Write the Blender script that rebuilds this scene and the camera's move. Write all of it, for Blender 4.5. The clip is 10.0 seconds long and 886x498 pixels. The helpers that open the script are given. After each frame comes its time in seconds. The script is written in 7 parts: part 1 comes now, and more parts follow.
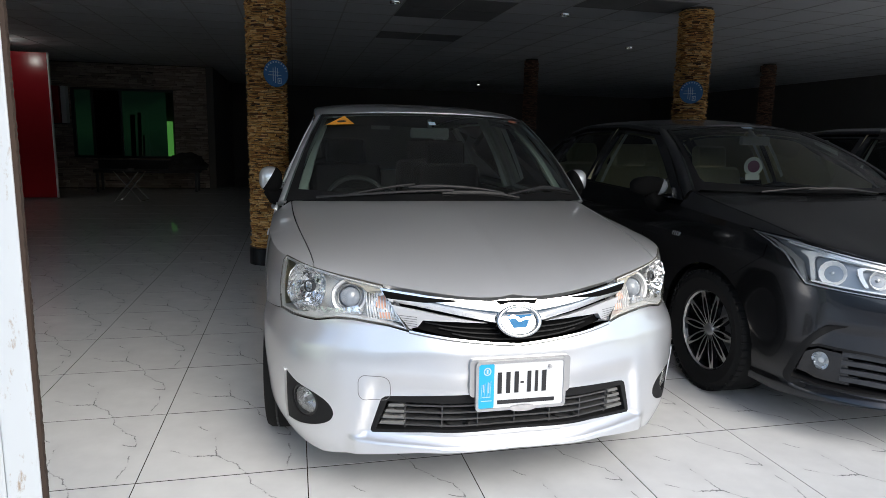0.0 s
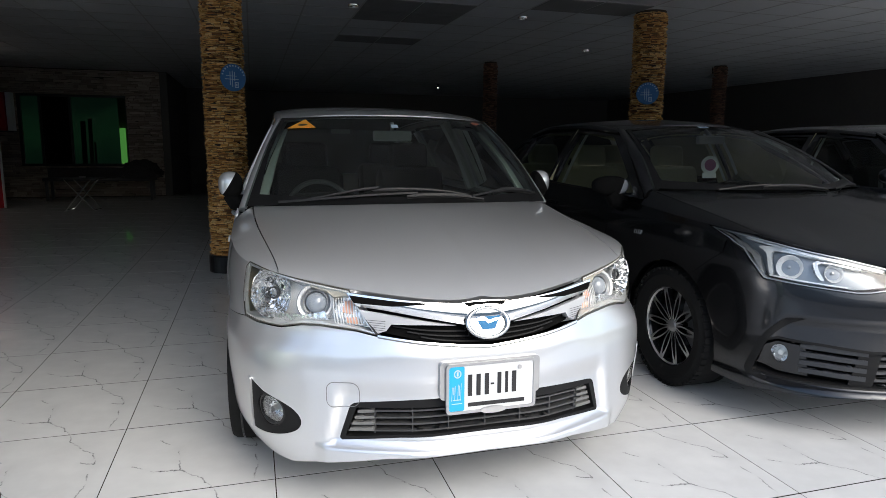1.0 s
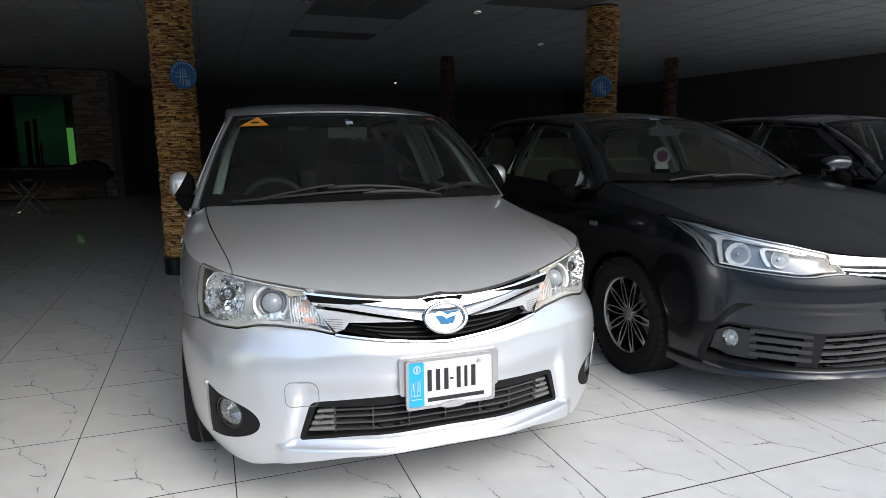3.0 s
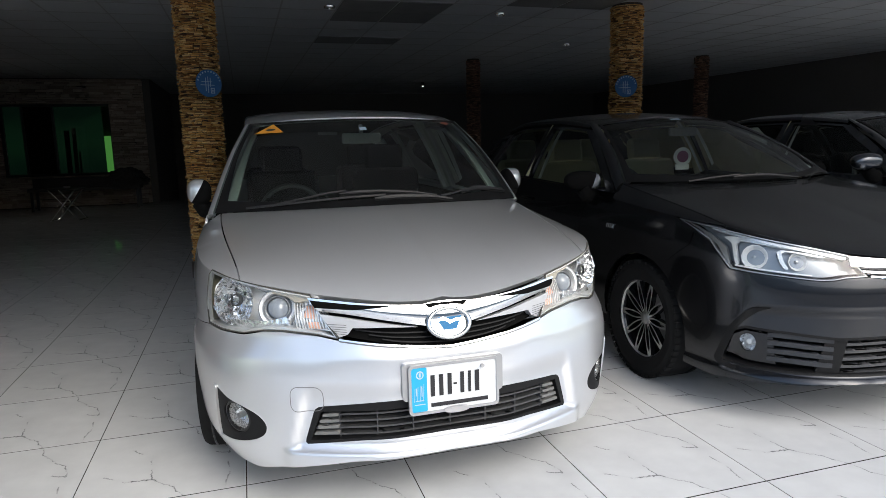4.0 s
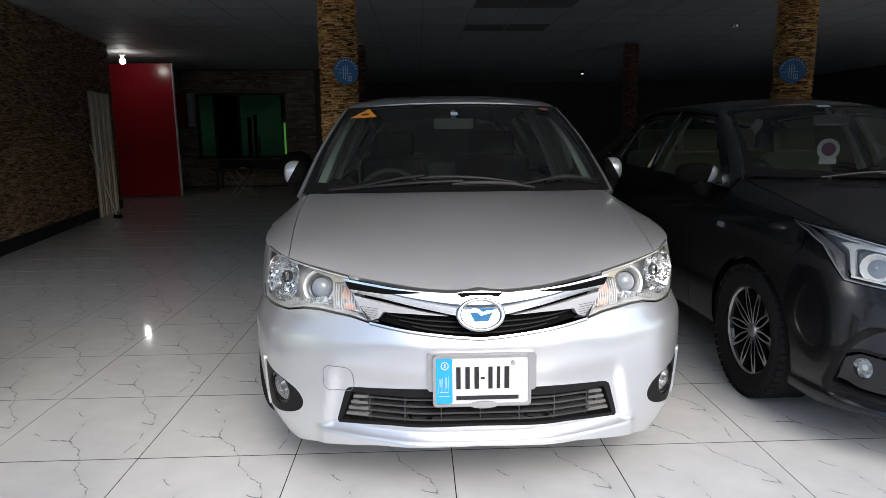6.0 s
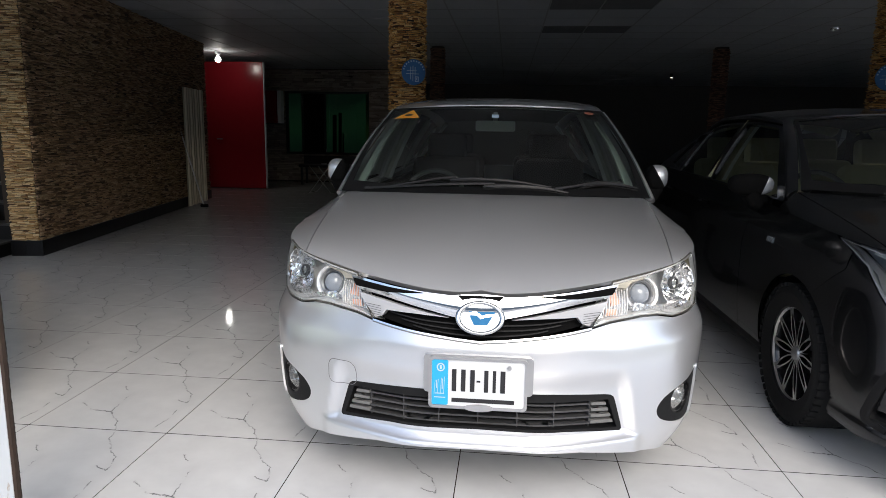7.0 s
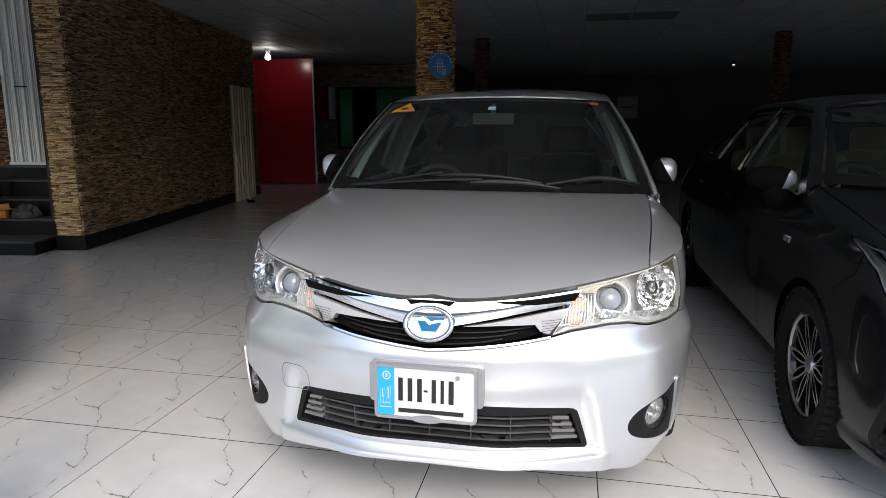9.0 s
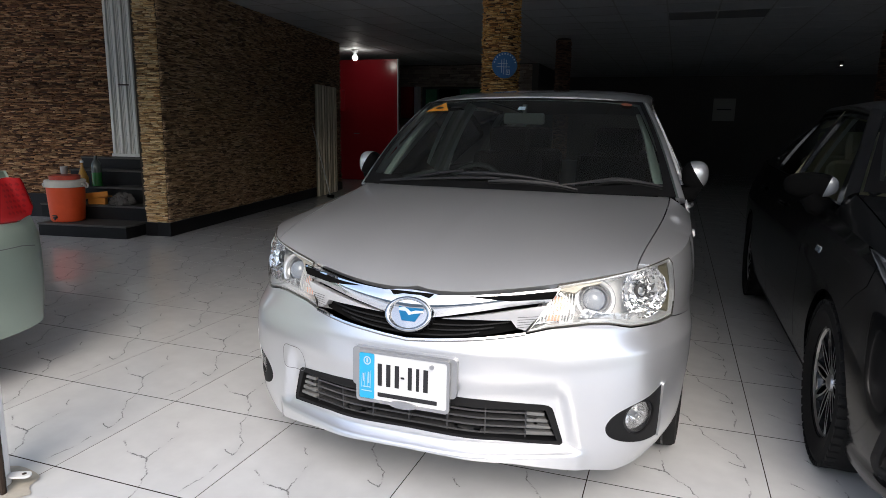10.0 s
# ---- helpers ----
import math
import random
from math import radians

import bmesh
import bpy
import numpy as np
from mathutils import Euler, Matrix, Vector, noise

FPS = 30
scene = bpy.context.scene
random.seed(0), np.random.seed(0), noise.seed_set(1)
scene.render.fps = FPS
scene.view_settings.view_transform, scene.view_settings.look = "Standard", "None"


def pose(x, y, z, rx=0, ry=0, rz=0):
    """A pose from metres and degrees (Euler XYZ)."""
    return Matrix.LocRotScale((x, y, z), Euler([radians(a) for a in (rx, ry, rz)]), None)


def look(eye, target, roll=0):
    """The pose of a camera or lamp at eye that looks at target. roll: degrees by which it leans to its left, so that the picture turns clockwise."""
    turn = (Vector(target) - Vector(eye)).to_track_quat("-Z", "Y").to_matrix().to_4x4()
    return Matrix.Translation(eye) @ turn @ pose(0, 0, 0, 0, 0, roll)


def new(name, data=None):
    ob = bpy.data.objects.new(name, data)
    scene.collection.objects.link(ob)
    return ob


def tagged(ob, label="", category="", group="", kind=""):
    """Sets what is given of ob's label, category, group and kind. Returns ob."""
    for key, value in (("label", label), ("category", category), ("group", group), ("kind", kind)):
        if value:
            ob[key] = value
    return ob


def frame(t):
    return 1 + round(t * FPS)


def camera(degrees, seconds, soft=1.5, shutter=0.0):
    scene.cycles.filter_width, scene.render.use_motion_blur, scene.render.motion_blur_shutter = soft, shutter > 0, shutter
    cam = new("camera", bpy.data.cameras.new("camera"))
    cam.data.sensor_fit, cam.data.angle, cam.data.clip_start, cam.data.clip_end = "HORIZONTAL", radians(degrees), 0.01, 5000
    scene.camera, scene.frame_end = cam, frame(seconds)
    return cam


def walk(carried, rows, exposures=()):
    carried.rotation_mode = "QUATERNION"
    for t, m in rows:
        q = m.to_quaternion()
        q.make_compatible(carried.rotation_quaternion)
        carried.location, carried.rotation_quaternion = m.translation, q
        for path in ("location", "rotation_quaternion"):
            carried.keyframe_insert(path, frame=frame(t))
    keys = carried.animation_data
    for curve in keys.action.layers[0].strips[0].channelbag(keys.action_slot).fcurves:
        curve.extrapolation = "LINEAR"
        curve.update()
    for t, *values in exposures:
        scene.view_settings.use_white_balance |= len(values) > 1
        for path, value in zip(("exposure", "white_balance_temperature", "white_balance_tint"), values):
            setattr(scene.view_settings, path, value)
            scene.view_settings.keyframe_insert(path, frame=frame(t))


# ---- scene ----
cam = camera(68.8, 10.0, 0.75)
METRES, EYE, TILT, LEAN, TURN = 1.8, 1.225, 0.0, 0.0, -13.0
PATH = [
    (0, (-1.039, -0.375, 1.254), (-0.595, 1.546, 0.918), 1.2),
    (0.5, (-1.041, -0.367, 1.251), (-0.533, 1.541, 0.932), 0.9),
    (1, (-1.049, -0.356, 1.248), (-0.493, 1.538, 0.924), 0.5),
    (1.5, (-1.051, -0.355, 1.245), (-0.445, 1.524, 0.924), 0.6),
    (2, (-1.057, -0.347, 1.243), (-0.408, 1.516, 0.917), 0.4),
    (2.5, (-1.059, -0.346, 1.244), (-0.371, 1.502, 0.911), 0.2),
    (3.8, (-0.95, -0.397, 1.263), (-0.356, 1.481, 0.917), -1.5),
    (4, (-0.937, -0.397, 1.262), (-0.366, 1.491, 0.93), -1.3),
    (4.5, (-0.847, -0.426, 1.264), (-0.418, 1.499, 0.933), -1.2),
    (5, (-0.735, -0.455, 1.238), (-0.462, 1.499, 0.913), -0.5),
    (5.5, (-0.612, -0.435, 1.234), (-0.461, 1.53, 0.892), -1.6),
    (5.7, (-0.575, -0.405, 1.234), (-0.465, 1.561, 0.887), -1.0),
    (6.8, (-0.304, -0.389, 1.24), (-0.398, 1.576, 0.877), -0.1),
    (7, (-0.251, -0.399, 1.24), (-0.441, 1.56, 0.888), 0.9),
    (7.5, (-0.123, -0.421, 1.237), (-0.453, 1.519, 0.881), 1.9),
    (8, (-0.064, -0.396, 1.244), (-0.404, 1.548, 0.92), 1.4),
    (8.5, (0.003, -0.283, 1.236), (-0.356, 1.652, 0.881), 2.4),
    (9, (0.082, -0.222, 1.242), (-0.302, 1.706, 0.87), 0.1),
    (9.5, (0.25, -0.214, 1.241), (-0.309, 1.669, 0.866), 0.3),
    (10, (0.422, -0.201, 1.238), (-0.234, 1.651, 0.865), 0.9),
]
walk(cam, [(t, look(eye, target, roll)) for t, eye, target, roll in PATH],
     [(0, 1.18, 6350, 7), (4, 1.12, 6350, 7), (5.5, 1.11, 6400, 8.5), (7, 1.05, 6450, 9.5), (8, 1.12, 6480, 10), (10, 1.05, 6480, 10)])

# ---- world and light ----
world = bpy.data.worlds.new("world")
scene.world = world
world.use_nodes = True
sky = world.node_tree.nodes.new("ShaderNodeTexSky")
sky.sky_type, sky.sun_disc, sky.sun_elevation, sky.sun_rotation = "NISHITA", False, radians(39), radians(160)
sky.dust_density, sky.air_density = 3.0, 1.0
world.node_tree.nodes["Background"].inputs[1].default_value = 0.14
world.node_tree.links.new(sky.outputs[0], world.node_tree.nodes["Background"].inputs[0])
sun_data = bpy.data.lights.new("sun", "SUN")
sun_data.energy, sun_data.angle, sun_data.color = 0.5, radians(38), (0.96, 0.985, 1.0)
sun = new("sun", sun_data)
sun.matrix_world = look((4.4, -12.2, 10.5), (0, 0, 0))

from mathutils.geometry import delaunay_2d_cdt


# ---- materials ----
class Nodes:
    """Short forms for wiring one material."""

    def __init__(self, name):
        self.mat = bpy.data.materials.new(name)
        self.mat.use_nodes = True
        self.tree = self.mat.node_tree
        self.bsdf = self.tree.nodes["Principled BSDF"]
        self.out = self.tree.nodes["Material Output"]

    def add(self, kind, **values):
        node = self.tree.nodes.new(kind)
        for key, value in values.items():
            setattr(node, key, value)
        return node

    def put(self, socket, value):
        if isinstance(value, bpy.types.NodeSocket):
            self.tree.links.new(value, socket)
        elif isinstance(value, (tuple, list)) and len(value) == 3 and socket.type == "RGBA":
            socket.default_value = (*value, 1)
        else:
            socket.default_value = value

    def set(self, **values):
        for key, value in values.items():
            self.put(self.bsdf.inputs[key.replace("_", " ")], value)
        return self

    def math(self, op, a, b=0.0, c=0.0, clamp=False):
        node = self.add("ShaderNodeMath", operation=op, use_clamp=clamp)
        for socket, value in zip(node.inputs, (a, b, c)):
            self.put(socket, value)
        return node.outputs[0]

    def coords(self, which="Object", scale=(1, 1, 1)):
        tex, mapping = self.add("ShaderNodeTexCoord"), self.add("ShaderNodeMapping")
        self.put(mapping.inputs["Scale"], scale)
        self.tree.links.new(tex.outputs[which], mapping.inputs["Vector"])
        return mapping.outputs[0]

    def noise(self, vector, scale, detail=4.0, rough=0.55):
        node = self.add("ShaderNodeTexNoise")
        self.put(node.inputs["Vector"], vector)
        self.put(node.inputs["Scale"], scale)
        self.put(node.inputs["Detail"], detail)
        self.put(node.inputs["Roughness"], rough)
        return node.outputs["Fac"]

    def ramp(self, fac, *stops):
        node = self.add("ShaderNodeValToRGB")
        el = node.color_ramp.elements
        while len(el) < len(stops):
            el.new(0.5)
        for e, (pos, col) in zip(el, stops):
            e.position, e.color = pos, (*col, 1) if isinstance(col, (tuple, list)) else (col, col, col, 1)
        self.put(node.inputs[0], fac)
        return node.outputs[0]

    def mix(self, fac, a, b, blend="MIX"):
        node = self.add("ShaderNodeMix", data_type="RGBA", blend_type=blend)
        self.put(node.inputs[0], fac)
        self.put(node.inputs[6], a)
        self.put(node.inputs[7], b)
        return node.outputs[2]

    def bump(self, height, strength=0.3, distance=0.01):
        node = self.add("ShaderNodeBump")
        self.put(node.inputs["Height"], height)
        node.inputs["Strength"].default_value, node.inputs["Distance"].default_value = strength, distance
        self.tree.links.new(node.outputs[0], self.bsdf.inputs["Normal"])
        return self


def plain(name, colour, rough=0.5, metal=0.0, grain=40.0, vary=0.12, bump=0.0, **more):
    """A surface of one colour with fine and broad variation."""
    n = Nodes(name)
    v = n.coords()
    fine, broad = n.noise(v, grain), n.noise(v, grain / 14, 3)
    dark = tuple(c * (1 - vary) for c in colour)
    light = tuple(min(c * (1 + vary), 1) for c in colour)
    n.set(Base_Color=n.mix(n.math("ADD", n.math("MULTIPLY", fine, 0.4), n.math("MULTIPLY", broad, 0.6)), dark, light),
          Roughness=n.math("ADD", n.math("MULTIPLY", n.math("SUBTRACT", broad, 0.5), 0.25 * rough), rough), Metallic=metal, **more)
    if bump:
        n.bump(fine, bump, 0.004)
    return n.mat


def car_paint(name, colour, rough=0.36, metal=0.9, dust=0.25, coat=0.8, coat_rough=0.03, film_rough=0.12):
    n = Nodes(name)
    v = n.coords()
    flake = n.noise(v, 1800, 1)
    film = n.noise(v, 2.2, 5)
    base = n.mix(n.math("MULTIPLY", flake, 0.35), colour, tuple(min(1, c * 1.35) for c in colour))
    n.set(Base_Color=n.mix(n.math("MULTIPLY", film, dust), base, (0.42, 0.40, 0.37)), Metallic=metal,
          Roughness=n.math("MULTIPLY_ADD", film, film_rough, rough - 0.05), Coat_Weight=coat, Coat_Roughness=n.math("MULTIPLY_ADD", film, 0.8 * film_rough, coat_rough))
    return n.mat


def clear_glass(name, tint=(0.85, 0.93, 0.88), ior=1.5, gloss_rough=0.01, gain=1.0, dust=0.0):
    n = Nodes(name)
    fres, clear, gloss, mix = n.add("ShaderNodeFresnel"), n.add("ShaderNodeBsdfTransparent"), n.add("ShaderNodeBsdfGlossy"), n.add("ShaderNodeMixShader")
    fres.inputs[0].default_value = ior
    clear.inputs[0].default_value = (*tint, 1)
    gloss.inputs["Roughness"].default_value = gloss_rough
    n.put(mix.inputs[0], n.math("MULTIPLY", fres.outputs[0], gain, clamp=True))
    n.tree.links.new(clear.outputs[0], mix.inputs[1])
    n.tree.links.new(gloss.outputs[0], mix.inputs[2])
    last = mix
    # mottled dirt film; its pale cover also paints the haze over dark glass
    if dust:
        film, cover = n.add("ShaderNodeBsdfDiffuse"), n.add("ShaderNodeMixShader")
        film.inputs[0].default_value = (0.5, 0.5, 0.48, 1)
        n.put(cover.inputs[0], n.ramp(n.noise(n.coords(), 5.0, 5, 0.65), (0.38, 0.15 * dust), (0.62, dust)))
        n.tree.links.new(mix.outputs[0], cover.inputs[1])
        n.tree.links.new(film.outputs[0], cover.inputs[2])
        last = cover
    n.tree.links.new(last.outputs[0], n.out.inputs[0])
    return n.mat


def glowing(name, colour, strength):
    n = Nodes(name)
    n.set(Base_Color=colour, Emission_Color=colour, Emission_Strength=strength)
    return n.mat


def ledge_stone(name, stops):
    """Split stone strips, each of its own colour."""
    n = Nodes(name)
    geo = n.add("ShaderNodeNewGeometry")
    v = n.coords()
    grain = n.noise(v, 90, 6, 0.7)
    base = n.ramp(geo.outputs["Random Per Island"], *stops)
    n.set(Base_Color=n.mix(n.ramp(grain, (0.35, 0.0), (0.8, 0.5)), base, (0.10, 0.06, 0.03)), Roughness=0.8)
    n.bump(grain, 0.6, 0.006)
    return n.mat


TILE = 0.61
VEINS = [((0.13, 0.40), (0.27, 0.29)), ((0.27, 0.29), (0.43, 0.27)), ((0.43, 0.27), (0.41, 0.43)), ((0.41, 0.43), (0.39, 0.60)),
         ((0.43, 0.27), (0.57, 0.13)), ((0.57, 0.13), (0.63, 0.0)), ((0.63, 1.0), (0.68, 0.87)), ((0.68, 0.87), (0.77, 0.74)),
         ((0.77, 0.74), (0.86, 0.645)), ((0.86, 0.645), (0.90, 0.49)), ((0.90, 0.49), (0.81, 0.53)), ((0.87, 0.05), (0.90, 0.19)),
         ((0.90, 0.19), (0.89, 0.37)), ((0.25, 0.74), (0.33, 0.66))]


def marble_tile(name):
    """Polished white porcelain tile with one printed pattern of grey veins."""
    n = Nodes(name)
    shift0, wrap = n.add("ShaderNodeVectorMath", operation="SUBTRACT"), n.add("ShaderNodeVectorMath", operation="WRAP")
    n.tree.links.new(n.add("ShaderNodeNewGeometry").outputs["Position"], shift0.inputs[0])
    shift0.inputs[1].default_value = (-1.62, 1.98, 0.0)
    n.tree.links.new(shift0.outputs[0], wrap.inputs[0])
    wrap.inputs[1].default_value, wrap.inputs[2].default_value = (TILE, TILE, 9.0), (0, 0, -1.0)
    v = wrap.outputs[0]
    warp = n.add("ShaderNodeTexNoise")
    warp.inputs["Scale"].default_value, warp.inputs["Detail"].default_value, warp.inputs["Roughness"].default_value = 18.0, 8.0, 0.75
    n.tree.links.new(v, warp.inputs["Vector"])
    shift = n.add("ShaderNodeVectorMath", operation="MULTIPLY_ADD")
    n.tree.links.new(warp.outputs["Color"], shift.inputs[0])
    shift.inputs[1].default_value, shift.inputs[2].default_value = (0.05, 0.05, 0), (-0.025, -0.025, 0)
    place = n.add("ShaderNodeVectorMath", operation="ADD")
    n.tree.links.new(v, place.inputs[0])
    n.tree.links.new(shift.outputs[0], place.inputs[1])
    xyz = n.add("ShaderNodeSeparateXYZ")
    n.tree.links.new(place.outputs[0], xyz.inputs[0])
    x, y = xyz.outputs[0], xyz.outputs[1]
    near = None
    for (ax, ay), (bx, by) in VEINS:
        ax, ay, bx, by = (c * TILE for c in (ax, ay, bx, by))
        dx, dy = bx - ax, by - ay
        px, py = n.math("SUBTRACT", x, ax), n.math("SUBTRACT", y, ay)
        t = n.math("DIVIDE", n.math("MULTIPLY_ADD", px, dx, n.math("MULTIPLY", py, dy)), dx * dx + dy * dy, clamp=True)
        qx, qy = n.math("MULTIPLY_ADD", t, -dx, px), n.math("MULTIPLY_ADD", t, -dy, py)
        d = n.math("SQRT", n.math("MULTIPLY_ADD", qx, qx, n.math("MULTIPLY", qy, qy)))
        near = d if near is None else n.math("MINIMUM", near, d)
    patchy = n.noise(v, 9, 5, 0.75)
    core = n.ramp(near, (0.0010, 1.0), (0.0038, 0.0))
    halo = n.ramp(near, (0.0, 1.0), (0.03, 0.0))
    ink = n.math("MULTIPLY", core, n.ramp(patchy, (0.45, 0.02), (0.57, 1.0)))
    cloud = n.noise(v, 5, 4)
    white = n.mix(n.ramp(cloud, (0.35, 0.0), (0.7, 1.0)), (0.61, 0.62, 0.625), (0.69, 0.70, 0.70))
    white = n.mix(n.math("MULTIPLY", halo, 0.10), white, (0.45, 0.46, 0.47))
    info = n.add("ShaderNodeObjectInfo")
    white = n.mix(n.math("MULTIPLY", info.outputs["Random"], 0.06), white, (0.55, 0.55, 0.54))
    world_v = n.add("ShaderNodeNewGeometry").outputs["Position"]
    dust = n.noise(world_v, 1.3, 6, 0.65)
    smear = n.noise(world_v, 11, 4, 0.6)
    n.set(Base_Color=n.mix(n.math("MULTIPLY", ink, 0.95), white, (0.06, 0.06, 0.065)),
          Roughness=n.math("ADD", n.math("MULTIPLY", dust, 0.07), n.math("MULTIPLY", smear, 0.05)), Specular_IOR_Level=0.7)
    return n.mat


MARBLE = marble_tile("polished_marble_tile")
GROUT = plain("dirty_grout", (0.03, 0.025, 0.02), 0.9, grain=60, vary=0.4, Specular_IOR_Level=0.1)
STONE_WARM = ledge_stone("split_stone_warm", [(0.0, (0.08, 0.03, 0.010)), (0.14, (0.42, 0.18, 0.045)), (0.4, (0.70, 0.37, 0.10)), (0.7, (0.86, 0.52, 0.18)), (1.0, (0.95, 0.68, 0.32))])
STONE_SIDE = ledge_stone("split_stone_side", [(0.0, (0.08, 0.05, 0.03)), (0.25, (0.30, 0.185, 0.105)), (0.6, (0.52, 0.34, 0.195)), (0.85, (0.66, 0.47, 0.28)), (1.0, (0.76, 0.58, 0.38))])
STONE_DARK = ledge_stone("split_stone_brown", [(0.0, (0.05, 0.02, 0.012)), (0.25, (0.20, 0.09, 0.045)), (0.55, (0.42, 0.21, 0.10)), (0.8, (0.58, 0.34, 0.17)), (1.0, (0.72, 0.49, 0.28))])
# reddish stone, its colours darkened to carry the dimness of the rear
STONE_REAR_DIMMED = ledge_stone("split_stone_reddish_dimmed", [(0.0, (0.03, 0.014, 0.01)), (0.3, (0.13, 0.06, 0.04)), (0.6, (0.25, 0.125, 0.08)), (1.0, (0.40, 0.23, 0.15))])
# pale tan stone, brightened in colour for the light on the wall end
STONE_CORNER_LIT = ledge_stone("split_stone_tan_lit", [(0.0, (0.14, 0.07, 0.03)), (0.14, (0.50, 0.29, 0.12)), (0.4, (0.82, 0.56, 0.27)), (1.0, (0.95, 0.78, 0.48))])
MORTAR = plain("dark_mortar", (0.05, 0.04, 0.03), 0.95, grain=30, vary=0.3)
BLACK_STONE = plain("black_granite", (0.008, 0.008, 0.009), 0.35, grain=120, vary=0.5, Specular_IOR_Level=0.35)
CEILING = plain("ceiling_board", (0.525, 0.54, 0.56), 0.62, grain=50, vary=0.12, bump=0.06)
CEILING_DARK = plain("ceiling_board_dark", (0.2, 0.2, 0.2), 0.9, grain=50, vary=0.3)
CEILING_BAR = plain("ceiling_bar", (0.40, 0.40, 0.40), 0.7)
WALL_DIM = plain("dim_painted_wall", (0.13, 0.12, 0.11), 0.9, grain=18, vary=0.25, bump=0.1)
RED = plain("red_gloss_laminate", (0.40, 0.018, 0.028), 0.2, grain=14, vary=0.15)
WHITE_METAL = plain("white_enamel_steel", (0.78, 0.79, 0.80), 0.35, grain=16, vary=0.06)
RUST = plain("rusted_brown_steel", (0.030, 0.017, 0.010), 0.85, grain=40, vary=0.6, bump=0.5)
SHEET = plain("corrugated_steel_sheet", (0.74, 0.74, 0.71), 0.45, 0.25, grain=12, vary=0.15)
CONCRETE = plain("street_concrete", (0.36, 0.35, 0.33), 0.9, grain=12, vary=0.2, bump=0.2)
SILVER = car_paint("silver_paint", (0.664, 0.674, 0.693), 0.34, 0.75, 0.03, 1.0, 0.02, 0.06)
GRAPHITE = car_paint("graphite_paint", (0.031, 0.033, 0.0375), 0.30, 0.95, 0.0, 0.45, 0.045, 0.03)
EMBLEM_RING = plain("emblem_chrome", (0.52, 0.53, 0.54), 0.12, 1.0, vary=0.05)
EMBLEM_FIELD = plain("emblem_silver", (0.50, 0.51, 0.52), 0.2, 1.0, vary=0.08)
WING = plain("grille_wing_silver", (0.58, 0.58, 0.59), 0.28, 0.4, vary=0.05)
CHROME = plain("chrome", (0.86, 0.87, 0.88), 0.06, 1.0, vary=0.03)
SATIN = plain("satin_silver_trim", (0.45, 0.45, 0.46), 0.32, 0.9, vary=0.05)
BLACK = plain("black_plastic", (0.008, 0.008, 0.0085), 0.6, grain=90, vary=0.2, bump=0.1, Specular_IOR_Level=0.22)
PIT = plain("dark_recess", (0.004, 0.004, 0.004), 0.9, Specular_IOR_Level=0.08)
GLOSS_BLACK = plain("gloss_black_plastic", (0.01, 0.01, 0.011), 0.12, vary=0.1)
WIPER = plain("weathered_wiper", (0.012, 0.012, 0.013), 0.45, 0.0, grain=60, vary=0.3)
PALE_PLASTIC = plain("pale_grey_plastic", (0.34, 0.34, 0.345), 0.5, grain=60)
GREY_PLASTIC = plain("grey_plastic", (0.055, 0.055, 0.058), 0.55, grain=60)
RUBBER = plain("tyre_rubber", (0.010, 0.010, 0.010), 0.85, grain=50, vary=0.35, bump=0.2, Specular_IOR_Level=0.2)
GLASS = clear_glass("car_glass", (0.72, 0.82, 0.76), 1.45, dust=0.007)
DIM_GLASS = clear_glass("tinted_car_glass", (0.52, 0.62, 0.58), 1.45, dust=0.016)
LENS = clear_glass("lamp_lens", (0.94, 0.95, 0.94), 1.5, 0.02)


def cut_mirror(name, colour, rough, metal, scale, depth):
    """A vacuum-plated lamp mirror pressed into many small facets."""
    n = Nodes(name)
    cell = n.add("ShaderNodeTexVoronoi", feature="F1")
    n.put(cell.inputs["Vector"], n.coords())
    n.put(cell.inputs["Scale"], scale)
    n.set(Base_Color=colour, Roughness=rough, Metallic=metal)
    n.bump(cell.outputs["Distance"], 1.0, depth)
    return n.mat


REFLECTOR = cut_mirror("lamp_reflector", (0.93, 0.93, 0.94), 0.12, 0.85, 60, 0.0022)
FACETS = cut_mirror("facetted_mirror", (0.94, 0.945, 0.95), 0.3, 0.15, 16, 0.003)
BOWL = cut_mirror("high_beam_mirror", (0.95, 0.95, 0.96), 0.06, 0.95, 48, 0.003)
WHITE_RING = plain("lamp_white_ring", (0.92, 0.92, 0.93), 0.15, 0.3, vary=0.02)
FRIT = plain("screen_black_border", (0.006, 0.006, 0.0065), 0.45, Specular_IOR_Level=0.2)
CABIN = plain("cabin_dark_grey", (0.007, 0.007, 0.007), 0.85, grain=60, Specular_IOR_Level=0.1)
CABIN_TRIM = plain("cabin_pale_trim", (0.68, 0.71, 0.66), 0.8)
BEIGE = plain("beige_leather", (0.54, 0.49, 0.32), 0.55, grain=70, bump=0.2)
BELT = plain("belt_webbing", (0.86, 0.88, 0.88), 0.6, grain=200)
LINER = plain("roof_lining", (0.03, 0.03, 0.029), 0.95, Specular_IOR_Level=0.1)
AMBER = plain("amber_plastic", (0.82, 0.45, 0.32), 0.25)
WHITE_PLATE = plain("plate_white", (0.66, 0.67, 0.68), 0.4, vary=0.04)
INK = plain("plate_ink", (0.012, 0.012, 0.014), 0.5)
EMBLEM_BLUE = plain("emblem_blue", (0.004, 0.13, 0.30), 0.4, Specular_IOR_Level=0.2)
BLUE_PLATE = plain("plate_blue", (0.02, 0.36, 0.62), 0.4)


